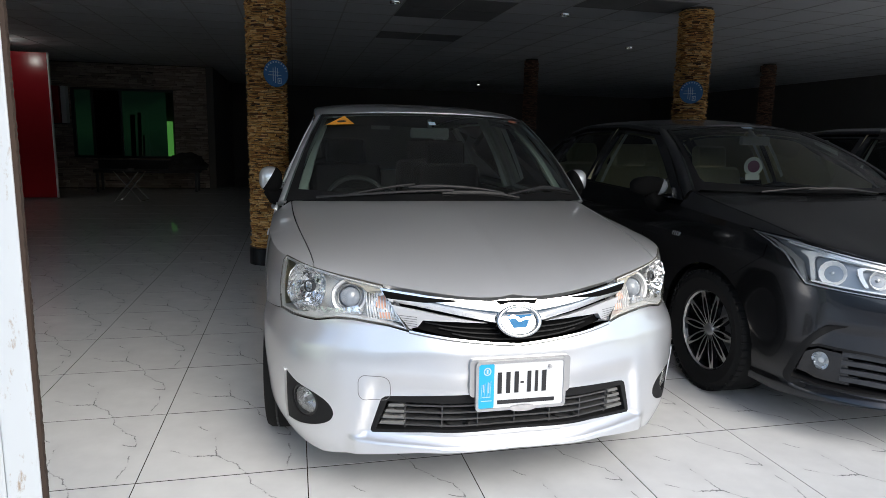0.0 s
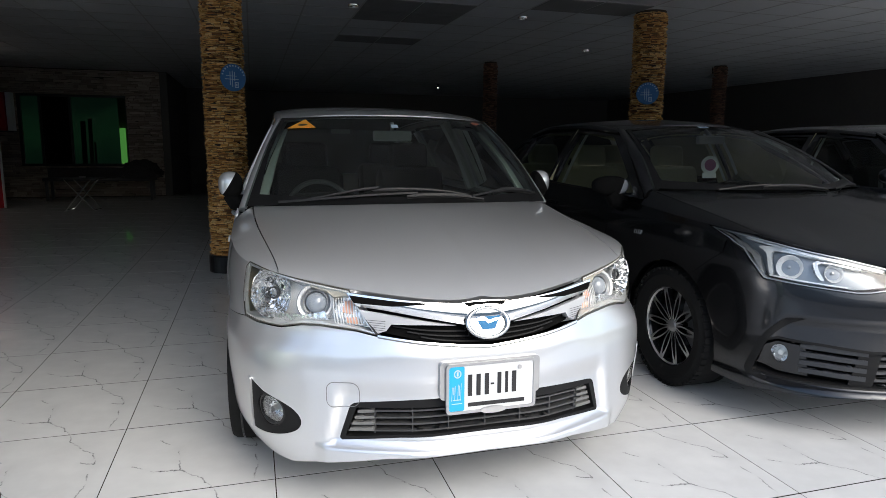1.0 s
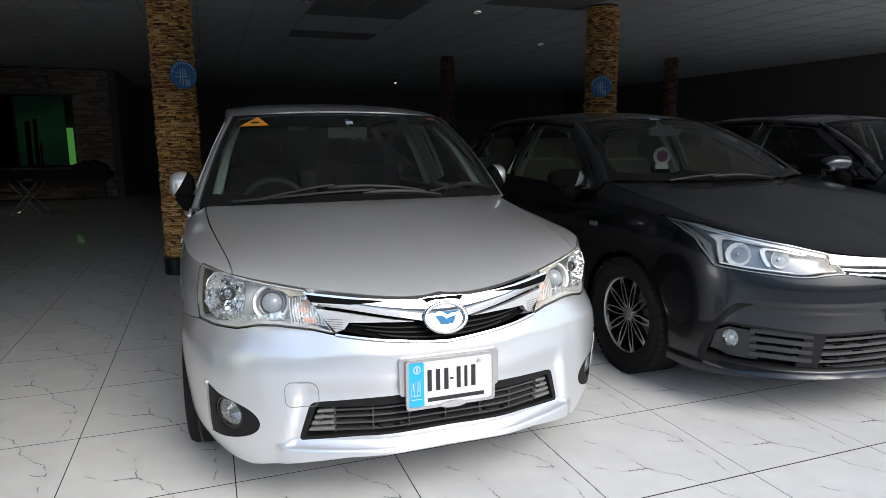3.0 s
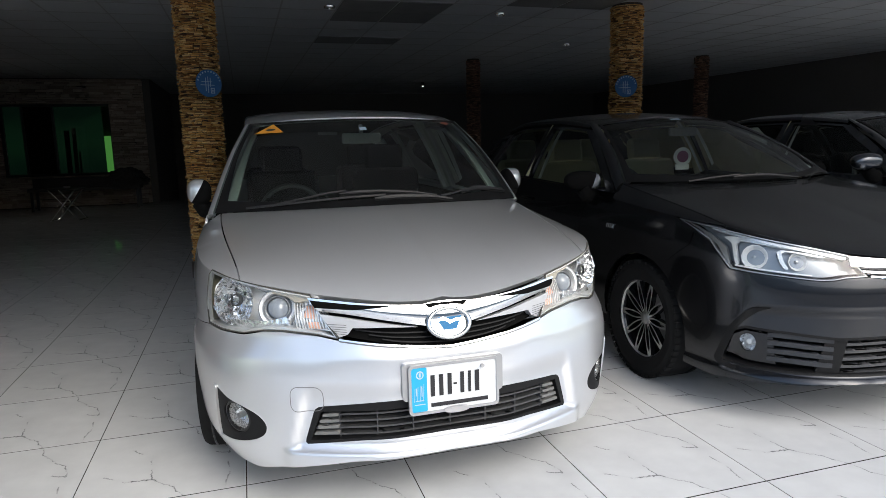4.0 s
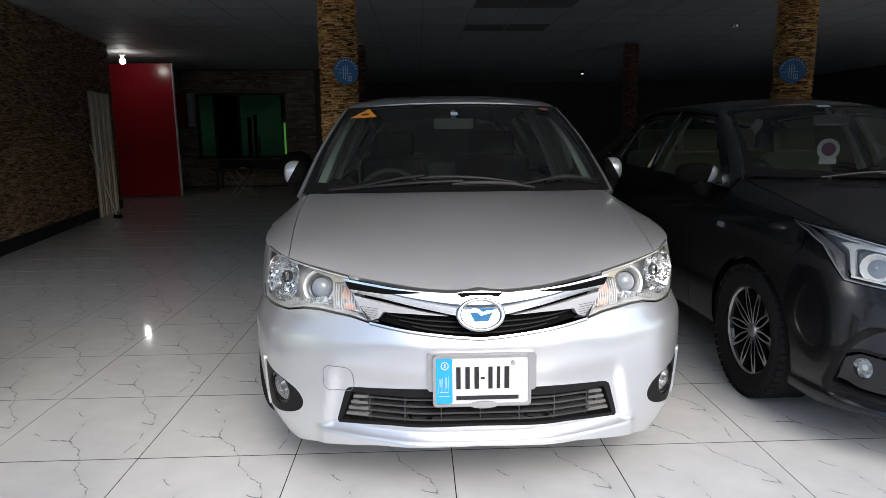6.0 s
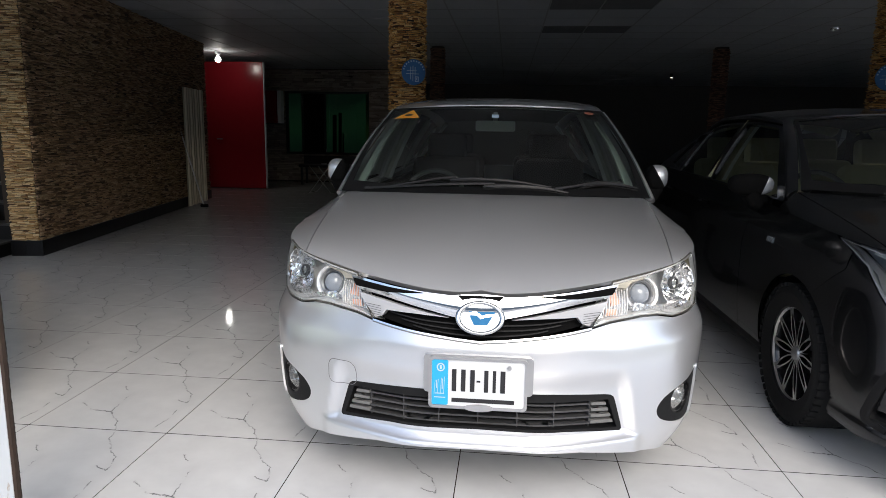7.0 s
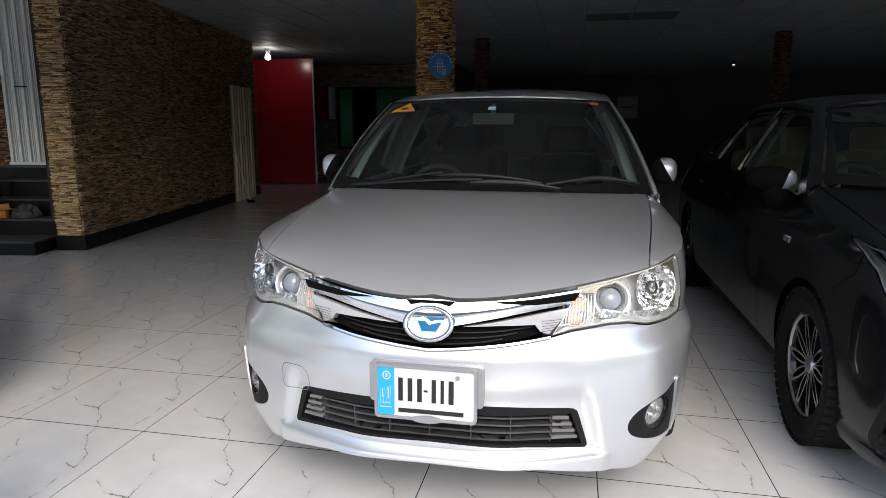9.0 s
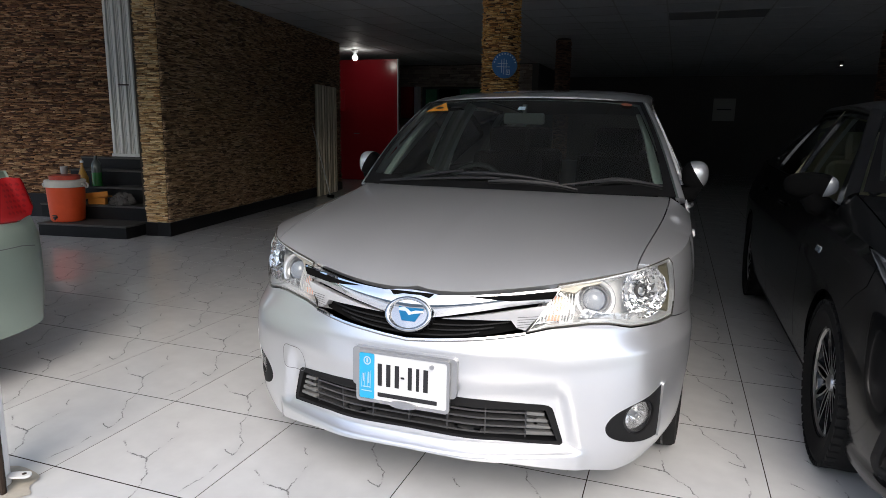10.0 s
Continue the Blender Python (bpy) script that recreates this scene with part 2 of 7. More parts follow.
# ---- building helpers ----
def obj(name, verts, faces, material, parent=None, label="", normals=None, smooth=False):
    me = bpy.data.meshes.new(name)
    me.from_pydata([tuple(v) for v in verts], [], faces)
    me.materials.append(material)
    if smooth:
        me.shade_smooth()
    if normals is not None:
        me.normals_split_custom_set_from_vertices([tuple(n) for n in normals])
    ob = new(name, me)
    ob.parent = parent
    if label:
        ob["label"] = label
    return ob


def part(name, bm, material, parent, label="", smooth=False):
    me = bpy.data.meshes.new(name)
    bm.to_mesh(me)
    bm.free()
    me.materials.append(material)
    if smooth:
        me.shade_smooth()
        me.set_sharp_from_angle(angle=radians(35))
    ob = new(name, me)
    ob.parent = parent
    if label:
        ob["label"] = label
    return ob


def thing(name, m, label, category, group="", kind=""):
    ob = new(name)
    ob.matrix_world = m
    return tagged(ob, label, category, group, kind)


def box(bm, lo, hi, bevel=0.0, m=None, segments=2):
    """Adds a box between two corners, its edges rounded by bevel."""
    fresh = bmesh.new()
    bmesh.ops.create_cube(fresh, size=1)
    for v in fresh.verts:
        v.co = Vector([(lo[i] + hi[i]) / 2 + v.co[i] * (hi[i] - lo[i]) for i in range(3)])
    if bevel:
        bmesh.ops.bevel(fresh, geom=fresh.edges[:], offset=bevel, segments=segments, affect="EDGES", profile=0.6)
    join(bm, fresh, m)
    return bm


def join(bm, other, m=None):
    if m is not None:
        other.transform(m)
    me = bpy.data.meshes.new("piece")
    other.to_mesh(me)
    other.free()
    bm.from_mesh(me)
    bpy.data.meshes.remove(me)
    return bm


def lathe(bm, profile, m=None, n=32):
    """Adds a turned body about z through (radius, height) points."""
    fresh = bmesh.new()
    rings = []
    for r, z in profile:
        rings.append([fresh.verts.new((r * math.cos(2 * math.pi * k / n), r * math.sin(2 * math.pi * k / n), z)) for k in range(n)] if r > 1e-6 else [fresh.verts.new((0, 0, z))])
    for a, b in zip(rings, rings[1:]):
        for k in range(n):
            ring = [a[k % len(a)], a[(k + 1) % len(a)], b[(k + 1) % len(b)], b[k % len(b)]]
            ring = [v for i, v in enumerate(ring) if v not in ring[:i]]
            if len(ring) > 2:
                fresh.faces.new(ring)
    bmesh.ops.recalc_face_normals(fresh, faces=fresh.faces[:])
    return join(bm, fresh, m)


def tube(bm, points, radius, n=8, caps=True):
    """Adds a round bar along 3D points; radius is a number or one a point."""
    pts = [Vector(p) for p in points]
    radii = radius if isinstance(radius, (list, tuple)) else [radius] * len(pts)
    rings, side = [], None
    for i, p in enumerate(pts):
        along = (pts[min(i + 1, len(pts) - 1)] - pts[max(i - 1, 0)]).normalized()
        if side is None:
            side = along.orthogonal().normalized()
        side = (side - along * side.dot(along)).normalized()
        up = along.cross(side)
        rings.append([bm.verts.new(p + radii[i] * (math.cos(2 * math.pi * k / n) * side + math.sin(2 * math.pi * k / n) * up)) for k in range(n)])
    for a, b in zip(rings, rings[1:]):
        for k in range(n):
            bm.faces.new((a[k], a[(k + 1) % n], b[(k + 1) % n], b[k]))
    if caps:
        bm.faces.new(rings[0][::-1])
        bm.faces.new(rings[-1])
    return bm


def dense(points, step):
    out = []
    for i, p in enumerate(points):
        q = points[(i + 1) % len(points)]
        k = max(1, math.ceil(math.hypot((q[0] - p[0]) / step[0], (q[1] - p[1]) / step[1])))
        out += [(p[0] + (q[0] - p[0]) * j / k, p[1] + (q[1] - p[1]) * j / k) for j in range(k)]
    return out


def inside(poly, x, y):
    hit = np.zeros(len(x), bool)
    for i in range(len(poly)):
        (x1, y1), (x2, y2) = poly[i], poly[i - 1]
        if y1 != y2:
            hit ^= ((y1 > y) != (y2 > y)) & (x < (x2 - x1) * (y - y1) / (y2 - y1) + x1)
    return hit


def patch(name, outline, surface, material, parent, holes=(), step=0.03, depth=0.012, out=0.0, label="", core=(0, 2.2, 0.6)):
    """A panel that follows surface(a, b) inside an outline, with turned-in edges."""
    step = step if isinstance(step, tuple) else (step, step)
    loops = [dense(list(o), step) for o in (outline, *holes)]
    flat, edges = [], []
    for loop in loops:
        k = len(flat)
        edges += [(k + i, k + (i + 1) % len(loop)) for i in range(len(loop))]
        flat += loop
    rim = np.array(flat)
    gx, gy = np.meshgrid(np.arange(rim[:, 0].min() + step[0] / 2, rim[:, 0].max(), step[0]), np.arange(rim[:, 1].min() + step[1] / 2, rim[:, 1].max(), step[1]))
    gx, gy = gx.ravel(), gy.ravel()
    if len(gx):
        keep = inside(loops[0], gx, gy)
        for h in loops[1:]:
            keep &= ~inside(h, gx, gy)
        gx, gy = gx[keep], gy[keep]
        if len(gx):
            near = np.min(np.hypot((gx[:, None] - rim[None, :, 0]) / step[0], (gy[:, None] - rim[None, :, 1]) / step[1]), axis=1)
            flat = flat + [(float(a), float(b)) for a, b in zip(gx[near > 0.45], gy[near > 0.45])]
    verts2, _, faces, *_ = delaunay_2d_cdt([Vector(p) for p in flat], edges, [], 0, 1e-7)
    mids = np.array([[sum(verts2[i][k] for i in f) / len(f) for k in (0, 1)] for f in faces])
    keep = inside(loops[0], mids[:, 0], mids[:, 1])
    for h in loops[1:]:
        keep &= ~inside(h, mids[:, 0], mids[:, 1])
    faces = [f for f, k in zip(faces, keep) if k]
    pts, normals = [], []
    for a, b in verts2:
        e0, e1 = step[0] * 0.2, step[1] * 0.2
        p = Vector(surface(a, b))
        n = (Vector(surface(a + e0, b)) - Vector(surface(a - e0, b))).cross(Vector(surface(a, b + e1)) - Vector(surface(a, b - e1)))
        n = n.normalized() if n.length > 1e-12 else Vector((0, -1, 0))
        if n.dot(p - Vector(core)) < 0:
            n = -n
        pts.append(p + out * n)
        normals.append(n)
    count = {}
    tris = []
    for f in faces:
        a, b, c = (pts[i] for i in f[:3])
        f = list(f) if (b - a).cross(c - a).dot(normals[f[0]]) > 0 else list(f)[::-1]
        tris.append(f)
        for i in range(len(f)):
            count.setdefault(frozenset((f[i], f[(i + 1) % len(f)])), []).append((f[i], f[(i + 1) % len(f)]))
    if depth:
        low = {}
        for uses in count.values():
            if len(uses) == 1:
                i, j = uses[0]
                for k in (i, j):
                    if k not in low:
                        low[k] = (len(pts), len(pts) + 1)
                        pts += [pts[k].copy(), pts[k] - depth * normals[k]]
                        normals += [Vector((0, 0, 0))] * 2
                tris.append([low[j][0], low[i][0], low[i][1], low[j][1]])
    return obj(name, pts, tris, material, parent, label, normals, True)


def mirror(outline):
    return [(-a, b) for a, b in outline][::-1]


def disc2(a, b, ra, rb=None, n=28):
    rb = rb or ra
    return [(a + ra * math.cos(2 * math.pi * k / n), b + rb * math.sin(2 * math.pi * k / n)) for k in range(n)]


def rounded(a0, b0, a1, b1, r, n=5):
    out = []
    for ca, cb, s in ((a1 - r, b1 - r, 0), (a0 + r, b1 - r, 90), (a0 + r, b0 + r, 180), (a1 - r, b0 + r, 270)):
        out += [(ca + r * math.cos(radians(s + 90 * k / n)), cb + r * math.sin(radians(s + 90 * k / n))) for k in range(n + 1)]
    return out


# ---- smooth curves and the outer skin of a car ----
def curve(pairs):
    """A smooth function through (x, y) pairs that does not overshoot."""
    xs, ys = np.array([p[0] for p in pairs], float), np.array([p[1] for p in pairs], float)
    h, d = np.diff(xs), np.diff(ys) / np.diff(xs)
    m = np.zeros(len(xs))
    for i in range(1, len(xs) - 1):
        if d[i - 1] * d[i] > 0:
            w1, w2 = 2 * h[i] + h[i - 1], h[i] + 2 * h[i - 1]
            m[i] = (w1 + w2) / (w1 / d[i - 1] + w2 / d[i])
    m[0], m[-1] = d[0], d[-1]

    def at(x):
        x = min(max(x, xs[0]), xs[-1])
        i = min(max(int(np.searchsorted(xs, x)) - 1, 0), len(h) - 1)
        t = (x - xs[i]) / h[i]
        return float((2 * t**3 - 3 * t**2 + 1) * ys[i] + (t**3 - 2 * t**2 + t) * h[i] * m[i]
                     + (3 * t**2 - 2 * t**3) * ys[i + 1] + (t**3 - t**2) * h[i] * m[i + 1])
    return at


def spline(points, n=8, closed=True):
    """Points of a rounded line through the given 2D or 3D points."""
    p = [np.array(q, float) for q in points]
    out, count = [], len(p) if closed else len(p) - 1
    for i in range(count):
        if closed:
            a, b, c, d = p[i - 1], p[i], p[(i + 1) % len(p)], p[(i + 2) % len(p)]
        else:
            a, b, c, d = p[max(i - 1, 0)], p[i], p[i + 1], p[min(i + 2, len(p) - 1)]
        for k in range(n):
            t = k / n
            out.append(0.5 * (2 * b + (c - a) * t + (2 * a - 5 * b + 4 * c - d) * t * t + (3 * b - a - 3 * c + d) * t**3))
    if not closed:
        out.append(p[-1])
    return [tuple(float(v) for v in q) for q in out]


def ramp(x, a, b):
    t = min(max((x - a) / (b - a), 0.0), 1.0)
    return t * t * (3 - 2 * t)


class Skin:
    """The outer skin of a car over (u, z): u runs along the plan outline from the middle of the front, right positive."""

    def __init__(self, plan, front, side, rear, relief=None):
        half = np.array(spline(plan, 24, closed=False))
        mirrored = half[1:12][::-1] * np.array([-1, 1])
        step = np.hypot(*np.diff(half, axis=0).T)
        self.u = np.concatenate([[0], np.cumsum(step)])
        self.x, self.y = half[:, 0], half[:, 1]
        line = np.concatenate([mirrored, half])
        g = np.gradient(line, axis=0)[len(mirrored):]
        for _ in range(3):
            g[1:-1] = (g[:-2] + 2 * g[1:-1] + g[2:]) / 4
        g[0], g[-1] = (1, 0), (-1, 0)
        g /= np.hypot(g[:, 0], g[:, 1])[:, None]
        self.nx, self.ny = g[:, 1], -g[:, 0]
        self.front, self.side, self.rear, self.relief = front, side, rear, relief

    def along(self, y):
        """The u at which the right-hand outline reaches y."""
        return float(np.interp(y, self.y, self.u))

    def at(self, u, z, out=0.0):
        a, s = abs(u), 1.0 if u >= 0 else -1.0
        x, y = np.interp(a, self.u, self.x), np.interp(a, self.u, self.y)
        nx, ny = np.interp(a, self.u, self.nx), np.interp(a, self.u, self.ny)
        w = ny * ny
        d = (self.front(z) if ny < 0 else self.rear(z)) * w + self.side(z) * (1 - w)
        if self.relief:
            d += self.relief(a, z)
        d -= out
        return (s * (x - nx * d), y - ny * d, z)


# ---- end of skin ----
# ---- the showroom ----
OPPOSITE = plain("unseen_opposite_facade", (0.35, 0.345, 0.34), 0.9, grain=3, vary=0.35)
CEIL = 2.72
X0, Y0 = -1.62, 1.98                      # one crossing of the tile joints
LEFT = pose(-4.77, 5.42, 0, 0, 0, 9.4)    # the stone wall stands askew to the tiles


def slab(name, lo, hi, material, label, m=None):
    ob = part(name, box(bmesh.new(), lo, hi), material, None)
    if m is not None:
        ob.matrix_world = m
    return tagged(ob, label, "", "", "structure")


ground = slab("ground", (-300, -300, -0.3), (300, 300, -0.06), CONCRETE, "grey concrete ground of the street outside")
floor = slab("floor", (-11, -2.5, -0.055), (11, 20.2, -0.0008), GROUT, "polished white marble tile floor with dark joints")
ceiling_bm = bmesh.new()
box(ceiling_bm, (-11, 1.0, CEIL + 0.02), (11, 20.2, CEIL + 0.4))
ceiling = tagged(part("ceiling", ceiling_bm, CEILING, None), "grey suspended ceiling of square boards in a metal grid", "", "", "structure")
# added out of view; its height sets how much low sky light enters
slab("wall_opposite_unseen", (-60, -17.5, -0.06), (60, -17, 4.3), OPPOSITE, "unseen building front added across the street to limit the low sky light")
# unseen beam, added to keep high sky light off the deep interior
slab("lintel_unseen", (-11, 0.85, 2.28), (11, 1.0, CEIL + 0.4), WALL_DIM, "unseen beam added over the open shop front to cut the sky light")
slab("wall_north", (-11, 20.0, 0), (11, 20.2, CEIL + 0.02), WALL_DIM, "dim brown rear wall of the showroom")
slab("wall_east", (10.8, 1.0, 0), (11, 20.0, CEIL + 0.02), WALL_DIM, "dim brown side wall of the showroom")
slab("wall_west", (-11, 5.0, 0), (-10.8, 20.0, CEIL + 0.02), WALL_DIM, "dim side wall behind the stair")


def strips(bm, place, width, height, seed, strip=0.0135, length=0.075, deep=0.034):
    """Fills a surface place(a, b, out) with split stone strips."""
    rng = random.Random(seed)
    b = 0.0
    verts, faces = [], []
    while b < height - 0.004:
        h = min(strip * rng.uniform(0.55, 1.5), height - b)
        a = -rng.uniform(0, length)
        while a < width:
            w = length * rng.uniform(0.35, 1.7)
            a0, a1 = max(a, 0) + 0.0015, min(a + w, width) - 0.0015
            if a1 - a0 > 0.008:
                d = deep * rng.uniform(0.25, 1.0)
                k = len(verts)
                tilt, lean, sag, dip = rng.uniform(-0.009, 0.009), rng.uniform(-0.008, 0.004), rng.uniform(-0.006, 0.006), rng.uniform(-0.004, 0.004)
                wedge = (rng.uniform(0, 0.55), 0.0) if rng.random() < 0.5 else (0.0, rng.uniform(0, 0.55))
                for o, g in ((-0.004, 0), (d, 0.0015)):
                    for aa, bb in ((a0 + g, b + 0.001 + g), (a1 - g, b + 0.001 + g), (a1 - g, b + h - 0.001 - g), (a0 + g, b + h - 0.001 - g)):
                        far = aa > (a0 + a1) / 2
                        up = bb > b + h / 2
                        verts.append(place(aa, bb + ((sag if far else dip) - (h * wedge[far] if up else 0) if o > 0 else 0), o + ((tilt if far else 0) + (lean if bb > b + h / 2 else 0) if o > 0 else 0)))
                faces += [(k + 4, k + 5, k + 6, k + 7), (k, k + 1, k + 5, k + 4), (k + 1, k + 2, k + 6, k + 5), (k + 2, k + 3, k + 7, k + 6), (k + 3, k, k + 4, k + 7)]
            a += w
        b += h
    return verts, faces


def pillar(x, y, disc_turn, label, seed, stone=STONE_WARM, r=0.168):
    ob = thing("pillar", pose(x, y, 0), label, "pillar", "stone pillars", "structure")
    part("core", lathe(bmesh.new(), [(r, 0.16), (r, CEIL + 0.02)], n=40), MORTAR, ob)
    v, f = strips(None, lambda a, b, o: ((r + o) * math.cos(a / r), (r + o) * math.sin(a / r), 0.165 + b), 2 * math.pi * r, CEIL - 0.17, seed, 0.0135, 0.052, 0.028)
    tagged(obj("stone_strips", v, f, stone, ob, "tan and brown split stone strips"), kind="stuff")
    part("base", lathe(bmesh.new(), [(0, 0), (r + 0.037, 0), (r + 0.037, 0.155), (r + 0.027, 0.165), (0, 0.165)], n=40), BLACK_STONE, ob, "black stone base")
    if disc_turn is not None:
        m = pose(0, 0, 1.82, 0, 0, disc_turn) @ pose(0, -0.212, 0, 90, 0, 0)
        plate = part("round_sign", lathe(bmesh.new(), [(0, -0.012), (0.120, -0.012), (0.123, -0.004), (0.120, 0.0), (0, 0.0)], m, 40), SIGN_BLUE, ob, "round blue sign with pale marks")
        for lo, hi in (((-0.034, -0.07), (-0.028, 0.05)), ((-0.012, -0.085), (-0.006, 0.06)), ((0.01, -0.03), (0.016, 0.05)), ((-0.07, 0.012), (0.03, 0.016)), ((-0.08, -0.018), (0.05, -0.013)),
                       ((0.012, -0.09), (0.05, -0.082)), ((0.012, -0.048), (0.05, -0.04)), ((0.012, -0.082), (0.018, -0.048)), ((0.044, -0.082), (0.05, -0.048)), ((0.026, -0.074), (0.036, -0.056))):
            part("mark", box(bmesh.new(), (lo[0], lo[1], 0.001), (hi[0], hi[1], 0.003), 0, m), SIGN_PALE, plate)
        for k in range(11):
            part("rim_mark", box(bmesh.new(), (-0.006, 0.098, 0.001), (0.005, 0.112, 0.003), 0, m @ pose(0, 0, 0, 0, 0, -75 + 15 * k)), SIGN_PALE, plate)
    return ob


SIGN_BLUE = plain("sign_blue", (0.03, 0.15, 0.36), 0.4, vary=0.25, grain=20)
SIGN_PALE = plain("sign_pale", (0.42, 0.55, 0.66), 0.5)
pillar(-1.28, 6.22, 26, "round pillar clad in tan split stone with a blue sign", 3)
pillar(3.39, 6.4, -31, "round pillar clad in tan split stone with a blue sign", 4)
pillar(3.3, 11.4, None, "round stone pillar in the dim rear of the showroom", 5, STONE_REAR_DIMMED, 0.115)
pillar(-1.54, 11.4, None, "round stone pillar in the dim rear of the showroom", 7, STONE_REAR_DIMMED, 0.115)
pillar(7.6, 10.4, None, "round stone pillar in the dim rear of the showroom", 6, STONE_REAR_DIMMED, 0.115)


def stone_wall(name, a0, a1, b, facing, z0, z1, material, seed, label):
    """A clad wall in the askew frame: along a at depth b (facing front), or along b at depth a (facing right)."""
    ob = thing(name, LEFT, label, "wall", "", "structure")
    if facing == "front":
        part("backing", box(bmesh.new(), (a0, b, z0), (a1, b + 0.12, z1)), MORTAR, ob)
        v, f = strips(None, lambda p, q, o: (a0 + p, b - o, z0 + q), a1 - a0, z1 - z0, seed)
    else:
        part("backing", box(bmesh.new(), (b - 0.12, a0, z0), (b, a1, z1)), MORTAR, ob)
        v, f = strips(None, lambda p, q, o: (b + o, a0 + p, z0 + q), a1 - a0, z1 - z0, seed)
    tagged(obj("stone_strips", v, f, material, ob, "brown and tan split stone strips"), kind="stuff")
    return ob


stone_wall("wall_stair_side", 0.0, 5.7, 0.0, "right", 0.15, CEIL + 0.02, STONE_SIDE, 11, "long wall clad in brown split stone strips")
stone_wall("wall_stair_corner", -0.26, 0.0, 0.0, "front", 0.15, CEIL + 0.02, STONE_CORNER_LIT, 12, "narrow wall end clad in tan split stone strips")
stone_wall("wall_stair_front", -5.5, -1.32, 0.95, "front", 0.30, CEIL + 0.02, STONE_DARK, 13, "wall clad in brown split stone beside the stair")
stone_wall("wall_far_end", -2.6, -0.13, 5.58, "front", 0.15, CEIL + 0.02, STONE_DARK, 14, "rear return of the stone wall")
for lo, hi in (((-0.12, -0.03, 0), (0.035, 5.7, 0.15)), ((-0.26, -0.035, 0), (-0.12, 0.12, 0.15)), ((-5.5, 0.915, 0), (-1.66, 1.07, 0.30))):
    tagged(slab("baseboard", lo, hi, BLACK_STONE, "black granite skirting", LEFT), "", "baseboard")


slab("wall_stair_inner", (-0.38, 0.12, 0), (-0.26, 1.07, CEIL + 0.02), MORTAR, "inner side of the stair recess", LEFT)

# ceiling grid, dark boards and downlights
grid_bm = bmesh.new()
for k in range(-14, 22):
    x = -2.26 + TILE * k
    if -10.8 < x < 10.8:
        box(grid_bm, (x - 0.009, 1.0, CEIL + 0.0165), (x + 0.009, 20, CEIL + 0.021))
for k in range(31):
    y = 1.2 + TILE * k
    box(grid_bm, (-10.8, y - 0.009, CEIL + 0.0175), (10.8, y + 0.009, CEIL + 0.021))
part("ceiling_grid", grid_bm, CEILING_BAR, ceiling, "pale metal ceiling bars")
for x0, y0, nx, ny in ((0.47, 6.69, 2, 2), (0.47, 9.13, 2, 1), (1.79, 5.97, 2, 1)):
    for i in range(nx):
        for j in range(ny):
            x = -2.26 + TILE * round((x0 + 2.26) / TILE) + i * TILE
            y = 1.2 + TILE * round((y0 - 1.2) / TILE) + j * TILE
            part("dark_board", box(bmesh.new(), (x + 0.012, y + 0.012, CEIL + 0.012), (x + TILE - 0.012, y + TILE - 0.012, CEIL + 0.03)), CEILING_DARK, ceiling, "dark ceiling board")


def downlight(x, y):
    ob = thing("downlight", pose(x, y, CEIL), "small round unlit downlight set in the ceiling", "ceiling light", "ceiling downlights")
    part("ring", lathe(bmesh.new(), [(0.04, 0.012), (0.046, -0.006), (0.058, -0.009), (0.064, 0.0), (0.064, 0.02)], None, 28), CHROME, ob, smooth=True)
    part("lens", lathe(bmesh.new(), [(0, 0.006), (0.042, 0.006)], None, 24), WHITE_PLATE, ob)


for x, y in ((0.08, 7.05), (2.11, 7.11), (4.14, 9.3), (-3.92, 6.94), (-1.9, 3.6), (0.08, 3.6), (2.11, 3.6)):
    downlight(x, y)
# ---- cars ----
def lerp(a, b, t):
    return tuple(x + (y - x) * t for x, y in zip(a, b))


